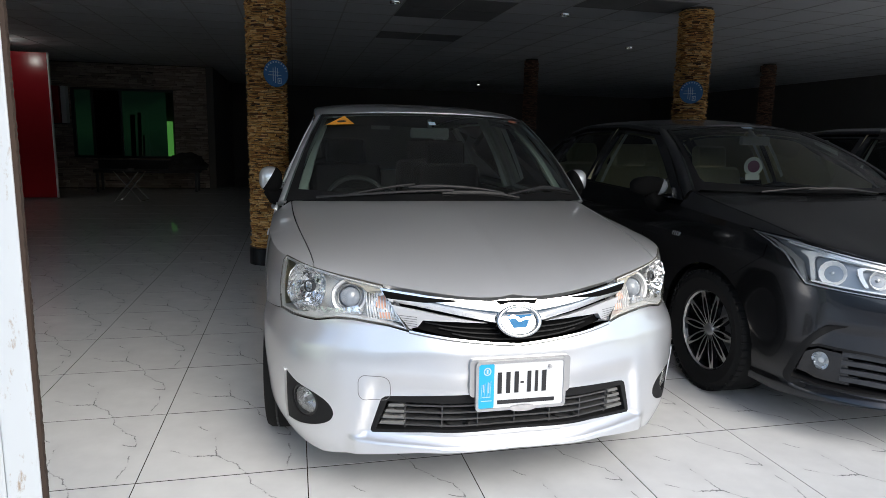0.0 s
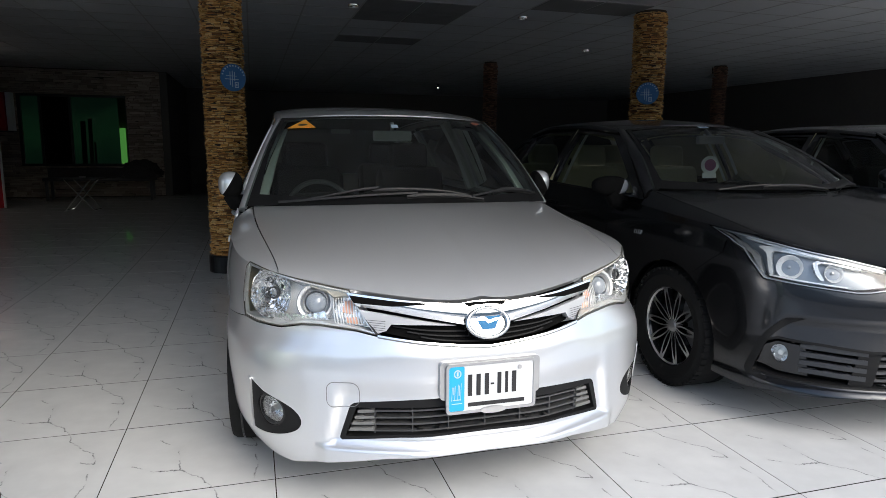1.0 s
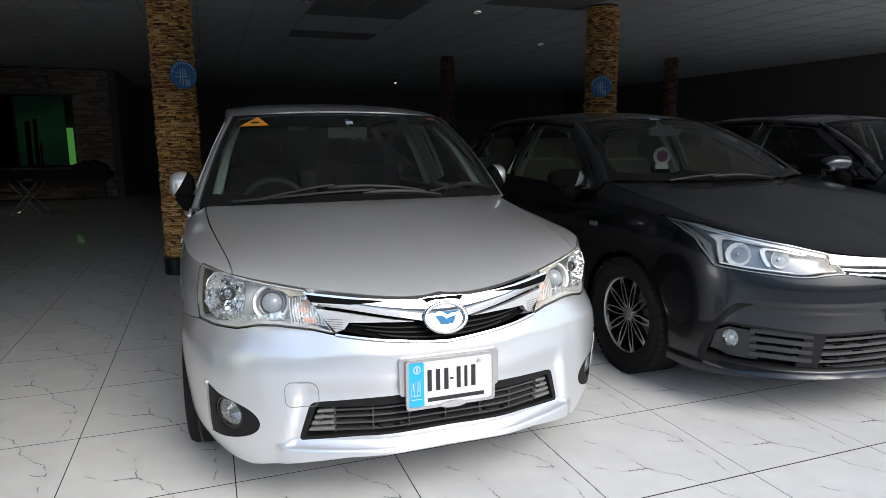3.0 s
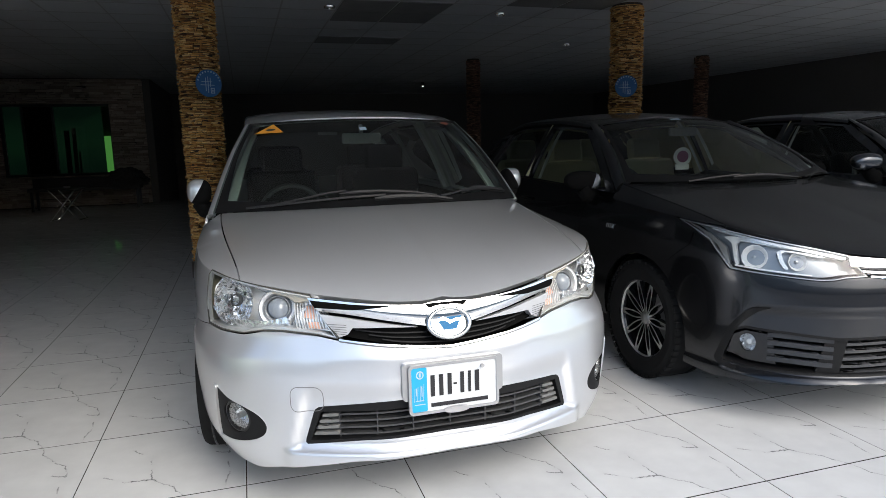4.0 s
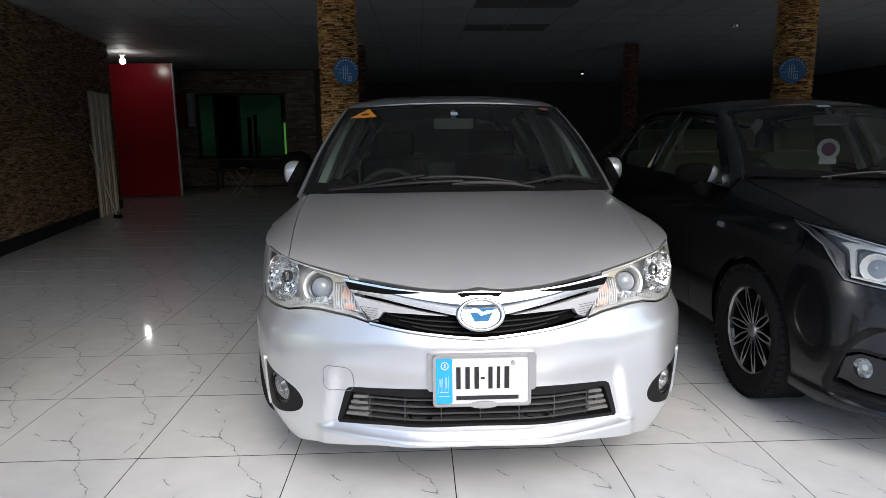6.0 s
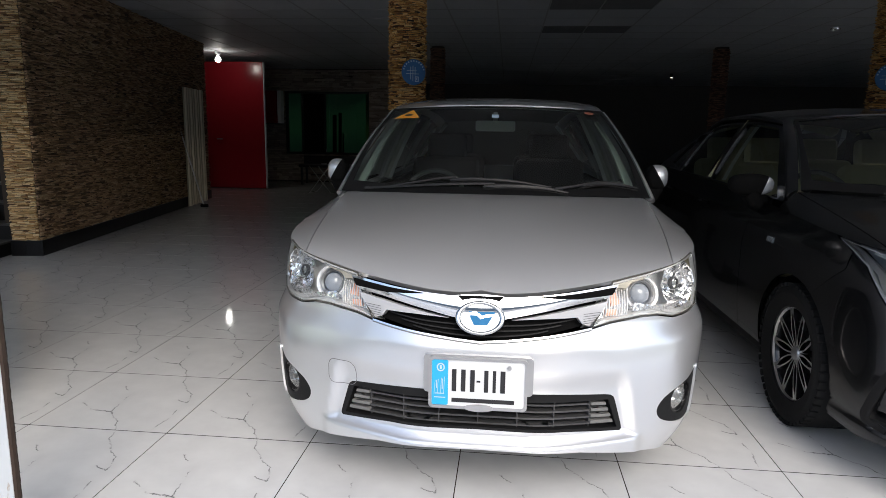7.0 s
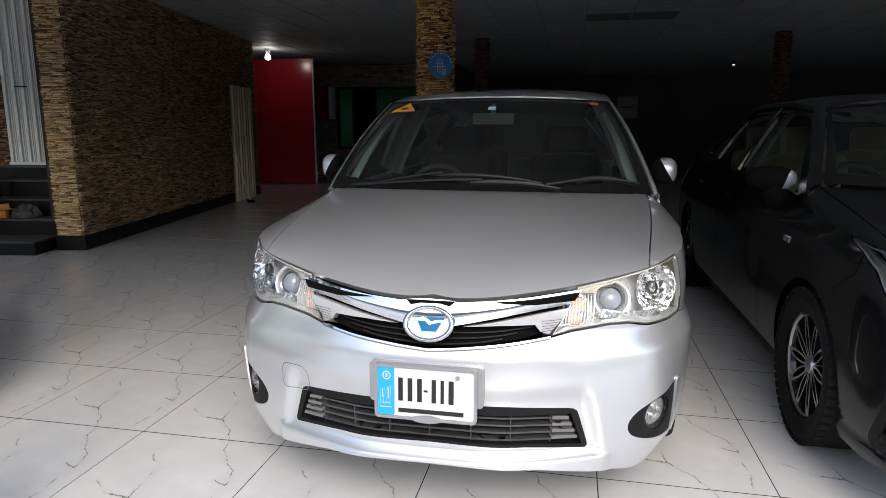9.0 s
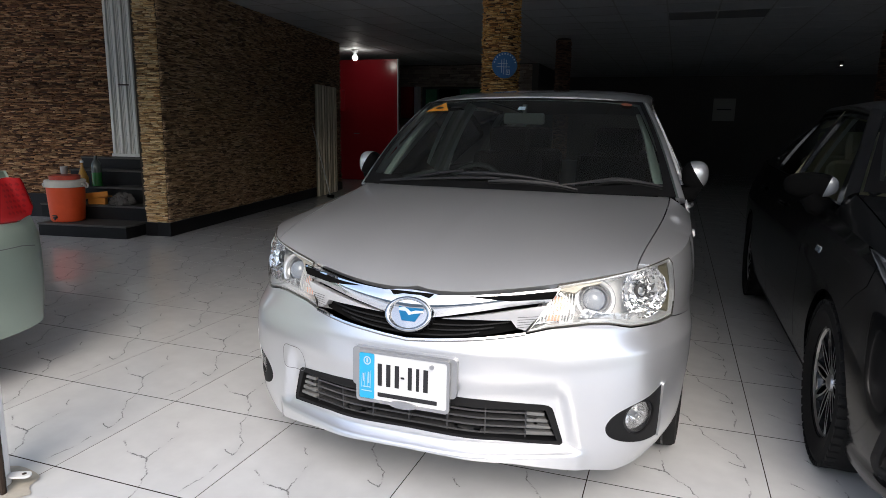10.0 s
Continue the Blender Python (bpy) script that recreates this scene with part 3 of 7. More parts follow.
class Car:
    """The shared surfaces of one car, in its own frame: x to its left-hand side as seen from the front, y backwards."""

    def __init__(self, root, spec, skin, paint):
        self.root, self.s, self.skin, self.paint = root, spec, skin, paint
        self.edge = curve(spec["hood_edge"])
        self.belt = curve(spec["belt"])
        self.roof_z, self.roof_x = curve(spec["roof_z"]), curve(spec["roof_x"])

    def lead(self, a):
        u = a * self.s["hood_u"]
        return self.skin.at(u, self.edge(abs(u)))

    def cowl(self, a):
        s = self.s
        return (s["cowl_x"] * a, s["cowl_y"] + s["cowl_sweep"] * a * a, s["cowl_z"] - s["cowl_drop"] * a * a)

    def hood(self, a, b):
        p0, p3 = Vector(self.lead(a)), Vector(self.cowl(a))
        rise = self.s.get("hood_rise", (0.14, 0.115))
        p1 = p0 + Vector((0, rise[0] * (1 - 0.35 * a * a), rise[1] * (1 - 0.55 * a * a)))
        p2 = p3 - Vector((0, self.s.get("hood_flat", 0.4), self.s.get("hood_slope", 0.06)))
        t, q = b, 1 - b
        p = q**3 * p0 + 3 * q * q * t * p1 + 3 * q * t * t * p2 + t**3 * p3
        crease = self.s.get("hood_crease", 0.0)
        if crease:
            p.z += crease * math.sin(math.pi * min(b * 1.1, 1)) * (1 - ramp(abs(abs(a) - 0.62), 0.0, 0.14))
        return p

    def fender(self, a, b, side):
        """Between the bonnet's side line and the skin; a runs back, b outwards."""
        h = Vector(self.hood(side, a))
        y = h.y
        u = self.skin.along(y) + self.s.get("shift", 0)
        zs = self.s["shoulder"](y)
        o = Vector(self.skin.at(side * u, zs))
        c = Vector((o.x * 0.66 + h.x * 0.34, (h.y + o.y) / 2, h.z * 0.5 + o.z * 0.5))
        return (1 - b) ** 2 * h + 2 * b * (1 - b) * c + b * b * o

    def screen(self, a, b):
        s = self.s
        lo = Vector((s["screen_x0"] * a, s["screen_y0"] + s["screen_sweep0"] * a * a, s["screen_z0"] - s["screen_drop0"] * a * a))
        hi = Vector((s["screen_x1"] * a, s["screen_y1"] + s["screen_sweep1"] * a * a, s["screen_z1"] - s["screen_drop1"] * a * a))
        p = lo.lerp(hi, b)
        bulge = 0.035 * math.sin(math.pi * min(max(b, 0), 1))
        return p + Vector((0, -0.5, 0.85)) * bulge

    def roof(self, a, b):
        s = self.s
        y0 = s["screen_y1"] + s["screen_sweep1"] * a * a
        y = y0 + (s["roof_end"] - y0) * b
        yy = s["screen_y1"] + (s["roof_end"] - s["screen_y1"]) * b
        w = self.roof_x(yy)
        return Vector((w * a, y, self.roof_z(yy) - s["screen_drop1"] * a * a - 0.015 * a**6))

    def glazing(self, y, b, side=1):
        """The side of the cabin: b 0 at the belt, 1 at the roof."""
        zb, yy = self.belt(y), min(max(y, self.s["screen_y1"]), self.s["roof_end"])
        zr = self.roof_z(yy) - self.s["screen_drop1"] - self.s.get("eave", 0.03)
        xb, xr = abs(self.skin.at(self.skin.along(y), zb)[0]) - 0.012, self.roof_x(yy) + 0.012
        x = xb + (xr - xb) * b + 0.012 * math.sin(math.pi * b)
        return (side * x, y, zb + (zr - zb) * b)

    def pillar_a(self, a, b, side):
        """The strip between screen and front door; a runs up, b outwards."""
        p = Vector(self.screen(side * 1.0, a))
        s = self.s
        lo, hi = Vector((side * s["pillar_lo"][0], *s["pillar_lo"][1:])), Vector((side * s["pillar_hi"][0], *s["pillar_hi"][1:]))
        q = lo.lerp(hi, a) + Vector((0, -0.01, 0.03)) * math.sin(math.pi * a)
        c = (p + q) / 2 + Vector((side * 0.02, -0.006, 0.014))
        return (1 - b) ** 2 * p + 2 * b * (1 - b) * c + b * b * q

    def rail(self, a, b, side):
        """The rounded roof edge from the front pillar backwards; b outwards."""
        s = self.s
        y0 = s["screen_y1"] + s["screen_sweep1"] - 0.002
        y1 = s["pillar_hi"][1] + (s["roof_end"] - s["pillar_hi"][1]) * a
        p = self.roof(side * 0.985, a * (s["roof_end"] - y0) / (s["roof_end"] - y0))
        q = Vector(self.glazing(y1, 1.0, side)) + Vector((side * 0.014, 0, 0.002))
        c = (p + q) / 2 + Vector((side * 0.02, 0, 0.016))
        return (1 - b) ** 2 * p + 2 * b * (1 - b) * c + b * b * q

    # -- bodywork --
    def body(self, glass, doors=True):
        s, root, paint, skin = self.s, self.root, self.paint, self.skin
        hood_front = s.get("hood_front", 0.0)
        patch("bonnet", [(-0.992, hood_front), (0.992, hood_front), (0.992, 1), (-0.992, 1)], self.hood, paint, root, step=(0.05, 0.03), depth=0.02)
        for side in (-1, 1):
            patch("fender_top", [(0.0, 0.0), (1, 0.0), (1, 1), (0.0, 1)], lambda a, b: self.fender(a, b, side), paint, root, step=(0.04, 0.12), depth=0.01)
        patch("windscreen", [(-1, 0), (1, 0), (1, 1), (-1, 1)], self.screen, glass, root, step=(0.08, 0.06), depth=0, label="laminated windscreen").visible_shadow = False
        frit = [(-0.985, 0.0), (0.985, 0.0), (0.985, 0.995), (-0.985, 0.995)]
        hole = [(-0.93, 0.10), (-0.5, 0.055), (0.5, 0.055), (0.93, 0.10), (0.955, 0.5), (0.95, 0.95), (0.5, 0.97), (-0.5, 0.97), (-0.95, 0.95), (-0.955, 0.5)]
        patch("screen_border", frit, self.screen, FRIT, root, [hole], step=(0.08, 0.06), depth=0, out=0.003)
        patch("roof", [(-1, 0.004), (1, 0.004), (1, 1), (-1, 1)], self.roof, paint, root, step=(0.08, 0.03), depth=0.02)
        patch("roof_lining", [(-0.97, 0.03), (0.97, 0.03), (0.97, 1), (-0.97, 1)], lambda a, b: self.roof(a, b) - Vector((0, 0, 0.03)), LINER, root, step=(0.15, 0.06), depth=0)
        for side in (-1, 1):
            patch("roof_rail", [(0.0, 0), (1, 0), (1, 1), (0.0, 1)], lambda a, b: self.rail(a, b, side), paint, root, step=(0.05, 0.2), depth=0.012, out=0.002)
            patch("front_pillar", [(0, 0), (0.999, 0), (0.999, 1), (0, 1)], lambda a, b: self.pillar_a(a, b, side), paint, root, step=(0.06, 0.25), depth=0.02)
            trim = [(side * p, q) for p, q in ((0.962, 0.07), (0.935, 0.045), (0.905, 0.075), (0.908, 0.3), (0.925, 0.6), (0.935, 0.93), (0.965, 0.93), (0.967, 0.5))]
            patch("pillar_trim", trim, lambda a, b: Vector(self.screen(a, b)) + Vector((-side * 0.01, 0.07, -0.035)), s.get("trim", CABIN_TRIM), root, step=(0.05, 0.1), depth=0.01)
        arch, ya, yb = s["arch"], s["axle_front"], s["axle_rear"]
        ua, ub, sill = skin.along(ya), skin.along(yb), s["sill"]
        cut1, cut2, cut3 = (skin.along(v) for v in s["door_cuts"])
        u_front = s["fender_u"]
        top = lambda u: self.belt(float(np.interp(u, skin.u, skin.y)))
        rise = lambda u: s["shoulder"](float(np.interp(u, skin.u, skin.y)))

        def arc(uc, a0, a1, n=14):
            return [(uc + arch * math.cos(radians(a0 + (a1 - a0) * k / n)), s["tyre"] + arch * math.sin(radians(a0 + (a1 - a0) * k / n))) for k in range(n + 1)]

        low = math.degrees(math.asin((sill - s["tyre"]) / arch))
        wing = [(u_front + 0.004, s["fender_low"])] + [p for p in arc(ua, 180 - s["arch_front"], low)] + [(cut1 - 0.002, sill)]
        nose = s.get("wing_nose", [(u_front + 0.004, rise(u_front))])
        wing += [(cut1 - 0.002, rise(cut1))] + [(u, rise(u)) for u in np.linspace(cut1, nose[0][0], 12)[1:-1]] + nose
        quarter = [(cut3 + 0.002, sill)] + arc(ub, 180 - low, low) + [(skin.along(s["rear_y"]), sill + 0.05), (skin.along(s["rear_y"]), top(skin.along(s["rear_y"])))]
        quarter += [(u, top(u)) for u in np.linspace(skin.along(s["rear_y"]), cut3 + 0.002, 10)[1:]]
        arch_cut = [p for p in arc(ub, 180 - low, 0) if p[0] < cut3 - 0.002]
        for side in (-1, 1):
            flip = (lambda o: o) if side > 0 else mirror
            patch("front_wing", flip(wing), skin.at, paint, root, step=0.045)
            for c0, c1 in ((cut1, cut2), (cut2, cut3)):
                door = [(c0 + 0.002, sill), (c1 - 0.002, sill), (c1 - 0.002, top(c1))] + [(u, top(u)) for u in np.linspace(c1, c0, 8)[1:-1]] + [(c0 + 0.002, top(c0))]
                d = patch("door", flip(door), skin.at, paint, root, step=0.06)
                self.handle(d, skin, side * (c1 - 0.2), top(c1) - 0.13)
            patch("rear_quarter", flip(quarter), skin.at, paint, root, step=0.06)
            part("sill", box(bmesh.new(), (side * (s["half"] - 0.1) - 0.05, ya + arch, sill - 0.07), (side * (s["half"] - 0.1) + 0.05, yb - arch, sill + 0.02), 0.02), s.get("sill_mat", paint), root)
            for uc in (ya, yb):
                well = bmesh.new()
                lathe(well, [(arch - 0.002, -0.12), (arch - 0.002, 0.12), (0.08, 0.125)], pose(side * (s["half"] - 0.16), uc, s["tyre"], 0, -side * 90, 0), 28)
                bmesh.ops.bisect_plane(well, geom=well.verts[:] + well.edges[:] + well.faces[:], plane_co=(0, 0, s["sill"] + 0.02), plane_no=(0, 0, 1), clear_inner=True)
                part("wheel_arch_liner", well, BLACK, root)
            # windows
            y0, y1, y2, y3 = s["window_cuts"]
            surf = lambda a, b: self.glazing(a, b, side)
            self.window(surf, glass, [(y0, 0.0), (y1, 0.0), (y1, 0.97), (s["window_top"], 0.97), ((y0 + s["window_top"]) / 2, 0.52)])
            self.window(surf, glass, [(y1 + 0.07, 0.0), (y2, 0.0), (y2 + 0.02, 0.97), (y1 + 0.07, 0.97)])
            self.window(surf, glass, [(y2 + 0.07, 0.02), (y3, 0.1), (y3 - 0.12, 0.9), (y2 + 0.07, 0.95)])
            cabin = [(s["pillar_lo"][1], 0), (s["rear_y"] - 0.1, 0), (s["roof_end"], 1.05), (s["pillar_hi"][1], 1.05), ((s["pillar_lo"][1] + s["pillar_hi"][1]) / 2, 0.55)]
            holes = [[(y0 + 0.02, 0.02), (y1 - 0.02, 0.02), (y1 - 0.02, 0.93), (s["window_top"] + 0.02, 0.93), ((y0 + s["window_top"]) / 2 + 0.02, 0.5)],
                     [(y1 + 0.09, 0.02), (y2 - 0.02, 0.02), (y2, 0.93), (y1 + 0.09, 0.93)], [(y2 + 0.09, 0.06), (y3 - 0.03, 0.14), (y3 - 0.14, 0.85), (y2 + 0.09, 0.9)]]
            patch("window_surround", cabin, lambda a, b: self.glazing(a, b, side), paint, root, holes, step=(0.08, 0.12), depth=0.025, out=0.002)
        self.underbody()

    def window(self, surf, glass, outline):
        g = patch("side_window", outline, surf, glass, self.root, step=(0.12, 0.15), depth=0, out=-0.008)
        g.visible_shadow = False

    def handle(self, door, skin, u, z):
        bm = bmesh.new()
        tube(bm, [skin.at(u + d, z + h, o) for d, h, o in ((-0.1, 0, 0.002), (-0.08, 0.004, 0.014), (0, 0.006, 0.018), (0.07, 0.004, 0.014), (0.09, 0, 0.002))], 0.011, 8)
        part("door_handle", bm, self.paint, door, smooth=True)

    def underbody(self):
        s = self.s
        bm = bmesh.new()
        box(bm, (-s["half"] + 0.3, 0.25, 0.2), (s["half"] - 0.3, s["length"] - 0.25, 0.42), 0.03)
        box(bm, (-s["half"] + 0.12, s["axle_front"] + s["arch"], 0.2), (s["half"] - 0.12, s["axle_rear"] - s["arch"], 0.42), 0.02)
        part("underbody", bm, BLACK, self.root)
        tail = [(-s["tail_u"], 0.25), (s["tail_u"], 0.25), (s["tail_u"], s["tail_z"]), (-s["tail_u"], s["tail_z"])]
        length = float(self.skin.u[-1])

        def rear(a, b):
            return self.skin.at(length - abs(a), b) if a >= 0 else (lambda p: (-p[0], p[1], p[2]))(self.skin.at(length - abs(a), b))
        patch("tail_panel", tail, rear, self.paint, self.root, step=0.08)
        lo_y, hi_y = s["rear_y"] + 0.15, s["roof_end"]
        z0, z1 = s["tail_z"], self.roof_z(s["roof_end"])
        patch("rear_window", [(-1, 0), (1, 0), (1, 1), (-1, 1)],
              lambda a, b: Vector((a * (0.68 + (self.roof_x(hi_y) - 0.68) * b), lo_y + (hi_y - lo_y) * b - 0.1 * a * a, z0 + (z1 - z0 - 0.03 * a * a) * b)), s["rear_glass"], self.root, step=(0.15, 0.2), depth=0).visible_shadow = False
        if s["boot"]:
            patch("boot_lid", [(-1, 0), (1, 0), (1, 1), (-1, 1)], lambda a, b: Vector((0.7 * a, lo_y + (s["length"] - 0.04 - lo_y) * b - 0.12 * a * a, z0 + 0.01 - 0.03 * b * b)), self.paint, self.root, step=(0.15, 0.2), depth=0.02)

    def wheels(self, make):
        s = self.s
        for y in (s["axle_front"], s["axle_rear"]):
            for side in (-1, 1):
                w = new("wheel")
                w.parent = self.root
                w.matrix_local = pose(side * (s["half"] - s.get("wheel_in", 0.112)), y, s["tyre"], 0, 0, (0 if side > 0 else 180) + (s.get("steer", 0) if y == s["axle_front"] else 0)) @ pose(0, 0, 0, 0, 90, 0)
                make(w)

    def mirrors(self, spot, paint, size=(0.135, 0.20, 0.165), cut=((0.14, 0.12), (1, 0.05, 0.62))):
        """Door mirrors folded back: a painted outer shell over a dark inner half."""
        for side in (-1, 1):
            x, y, z = spot
            m = Matrix.Translation((side * x, y, z)) @ Matrix.Diagonal((side, 1, 1, 1))
            w, d, h = size
            bm = bmesh.new()
            bmesh.ops.create_uvsphere(bm, u_segments=28, v_segments=16, radius=1)
            for v in bm.verts:
                c = v.co
                pw = lambda q, e: abs(q) ** e * (1 if q > 0 else -1)
                taper = 1 - 0.22 * c.y
                v.co = (0.5 * w * pw(c.x, 0.85) * taper, 0.5 * d * pw(c.y, 0.8) + 0.02 * c.x, 0.5 * h * pw(c.z, 0.8) * taper)
            shell_bm = bm.copy()
            for q, inner in ((shell_bm, True), (bm, False)):
                bmesh.ops.bisect_plane(q, geom=q.verts[:] + q.edges[:] + q.faces[:], plane_co=(cut[0][0] * w, 0, cut[0][1] * h), plane_no=Vector(cut[1]).normalized(), clear_inner=inner, clear_outer=not inner)
            for q in (bm, shell_bm):
                q.transform(m)
                bmesh.ops.recalc_face_normals(q, faces=q.faces[:])
            cap = part("mirror_housing", shell_bm, paint, self.root, smooth=True)
            part("mirror_inner", bm, PIT, cap, "dark inner half of the folded mirror", smooth=True)
            arm = bmesh.new()
            tube(arm, [(side * (x - 0.07), y - 0.02, z - 0.10), (side * (x - 0.02), y - 0.03, z - 0.085), (side * x, y - 0.02, z - 0.05)], [0.05, 0.045, 0.042], 12)
            part("mirror_arm", arm, PIT, cap, smooth=True)

    def cabin(self, seat, drive=-1, dash=None):
        """Dashboard, steering wheel, front and rear seats, inner mirror."""
        s, root = self.s, self.root
        y0, zb = s["screen_y0"] + s["screen_sweep0"] * 0.4, s["screen_z0"]
        bm = bmesh.new()
        box(bm, (-s["half"] + 0.14, y0 + 0.08, zb - 0.35), (s["half"] - 0.14, y0 + 0.5, zb - 0.045), 0.05, segments=3)
        box(bm, (drive * 0.36 - 0.17, y0 + 0.28, zb - 0.1), (drive * 0.36 + 0.17, y0 + 0.52, zb + 0.015), 0.04, segments=3)
        part("dashboard", bm, dash or CABIN, root, smooth=True)
        wheel = bmesh.new()
        m = pose(drive * 0.36, y0 + 0.76, zb - 0.105, 62, 0, 0)
        n = 36
        ring = [(0.178 * math.cos(2 * math.pi * k / n), 0.178 * math.sin(2 * math.pi * k / n), 0) for k in range(n + 1)]
        tube(wheel, ring, 0.015, 8, False)
        for ang in (0, 180, 270):
            tube(wheel, [(0.17 * math.cos(radians(ang)), 0.17 * math.sin(radians(ang)), 0), (0.05 * math.cos(radians(ang)), 0.05 * math.sin(radians(ang)), -0.02)], 0.018, 8)
        lathe(wheel, [(0, 0.0), (0.06, -0.005), (0.075, -0.03), (0.05, -0.06), (0, -0.06)], None, 20)
        wheel.transform(m)
        part("steering_wheel", wheel, GREY_PLASTIC, root, smooth=True)
        for row, yy in (("front", y0 + 1.15), ("rear", y0 + 2.0)):
            for side in (-1, 1):
                bm = bmesh.new()
                box(bm, (-0.25, -0.25, 0.34), (0.25, 0.28, 0.5), 0.06, segments=3)
                box(bm, (-0.24, -0.08, 0.0), (0.24, 0.08, 0.64), 0.07, pose(0, 0.27, 0.45, -14, 0, 0), 3)
                bm.transform(Matrix.Translation((side * 0.36, yy, 0)))
                st = part("seat", bm, seat, root, smooth=True)
                hr = bmesh.new()
                box(hr, (-0.14, -0.05, 0.0), (0.14, 0.05, 0.19), 0.05, pose(side * 0.36, yy + 0.43, 1.055, -10, 0, 0), 3)
                for dx in (-0.06, 0.06):
                    tube(hr, [(side * 0.36 + dx, yy + 0.42, 1.0), (side * 0.36 + dx, yy + 0.43, 1.1)], 0.007, 6)
                part("headrest", hr, seat, st, smooth=True)
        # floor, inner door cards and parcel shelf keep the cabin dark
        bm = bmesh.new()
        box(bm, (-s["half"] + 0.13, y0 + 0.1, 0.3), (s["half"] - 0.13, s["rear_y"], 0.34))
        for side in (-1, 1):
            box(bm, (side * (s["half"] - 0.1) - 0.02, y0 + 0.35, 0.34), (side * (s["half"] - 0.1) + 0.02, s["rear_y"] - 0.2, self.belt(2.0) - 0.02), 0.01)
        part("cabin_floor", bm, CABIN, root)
        for side in (-1, 1):
            bm = bmesh.new()
            y = s["window_cuts"][1] + 0.035
            pts = [Vector(self.glazing(y, b, side)) + Vector((-side * 0.035, 0, 0)) for b in (0, 0.3, 0.6, 1.0)]
            tube(bm, pts, [0.045, 0.035, 0.032, 0.035], 8)
            part("centre_pillar_trim", bm, s.get("post", CABIN_TRIM), root, smooth=True)
            bm = bmesh.new()
            line = [Vector(self.glazing(y - 0.05 + 0.03 * b, b, side)) + Vector((-side * 0.075, -0.02, 0)) for b in (0.0, 0.25, 0.5, 0.75, 0.96)]
            rows = [[bm.verts.new(p + Vector((-side * dx, dy, 0))) for dx, dy in ((-0.012, 0), (0.012, 0), (0.012, 0.003), (-0.012, 0.003))] for p in line]
            for lo, hi in zip(rows, rows[1:]):
                for k in range(4):
                    bm.faces.new((lo[k], lo[(k + 1) % 4], hi[(k + 1) % 4], hi[k]))
            bmesh.ops.recalc_face_normals(bm, faces=bm.faces[:])
            part("seat_belt", bm, BELT, root, "pale grey seat belt")
        bm = bmesh.new()
        p = Vector(self.screen(0, 0.78)) + Vector((0, 0.08, -0.03))
        box(bm, (-0.105, -0.015, -0.028), (0.105, 0.018, 0.028), 0.014, Matrix.Translation(p), 3)
        tube(bm, [p + Vector((0, 0, 0.02)), Vector(self.screen(0, 0.93)) + Vector((0, 0.005, -0.01))], 0.012, 8)
        part("inner_mirror", bm, PALE_PLASTIC, root, smooth=True)

    def wiper(self, arm, blade):
        """A wiper at rest on the screen: a thin bent arm and a broad blade, both through (a, b) points."""
        n = Vector((0, -0.55, 0.83))
        on = lambda line, lift: [Vector(self.screen(*p)) + n * lift for p in spline(line, 5, False)]
        bm = bmesh.new()
        pts = on(blade, 0.022)
        last = len(pts) - 1
        tube(bm, pts, [0.003 + 0.006 * min(1, 5 * k / last, 2.5 * (last - k) / last) for k in range(last + 1)], 8)
        w = part("wiper", bm, WIPER, self.root, "grey windscreen wiper", smooth=True)
        bm = bmesh.new()
        pts = on(blade, 0.008)
        tube(bm, pts, 0.005, 6)
        part("rubber_lip", bm, RUBBER, w)
        bm = bmesh.new()
        tube(bm, on(arm, 0.030), 0.0055, 8)
        part("wiper_arm", bm, WIPER, w, smooth=True)


# ---- silver estate car ----
def silver_relief(a, z):
    """The bumper's recessed mouth with its slanting flanks, the lip below it and the hollow under the lamps."""
    flank = 0.492 + 0.25 * (0.36 - z)
    mouth = (1 - ramp(a, flank, flank + 0.05)) * ramp(z, 0.240, 0.278) * (1 - ramp(z, 0.41, 0.50))
    lip = (1 - ramp(z, 0.240, 0.262)) * (1 - ramp(a, 0.545, 0.60))
    corner = ramp(a, 0.55, 0.8) * (1 - ramp(a, 1.05, 1.4)) * (1 - ramp(z, 0.55, 0.64)) * ramp(z, 0.12, 0.25)
    hollow = ramp(a, 0.30, 0.5) * (1 - ramp(a, 0.85, 1.0)) * ramp(z, 0.50, 0.60) * (1 - ramp(z, 0.63, 0.68))
    return 0.019 * mouth - 0.012 * lip - 0.028 * corner + 0.010 * hollow


SILVER_PLAN = [(0, 0), (0.2, 0.008), (0.345, 0.05), (0.5, 0.115), (0.6, 0.175), (0.68, 0.25), (0.74, 0.34), (0.785, 0.45), (0.815, 0.58),
               (0.835, 0.75), (0.8475, 1.0), (0.8475, 2.2), (0.8475, 3.5), (0.835, 3.9), (0.8, 4.15), (0.7, 4.3), (0.4, 4.38), (0, 4.4)]
silver_front = curve([(0.1, 0.03), (0.2, 0.0), (0.45, 0.0), (0.55, 0.005), (0.63, 0.035), (0.7, 0.07), (0.76, 0.12), (0.82, 0.18), (0.95, 0.3)])
silver_side = curve([(0.15, 0.05), (0.3, 0.015), (0.5, 0.0), (0.7, 0.0), (0.8, 0.01), (0.9, 0.035), (1.0, 0.07)])
silver_rear = curve([(0.1, 0.03), (0.3, 0.0), (0.6, 0.0), (0.9, 0.04), (1.0, 0.08)])
silver_skin = Skin(SILVER_PLAN, silver_front, silver_side, silver_rear, silver_relief)
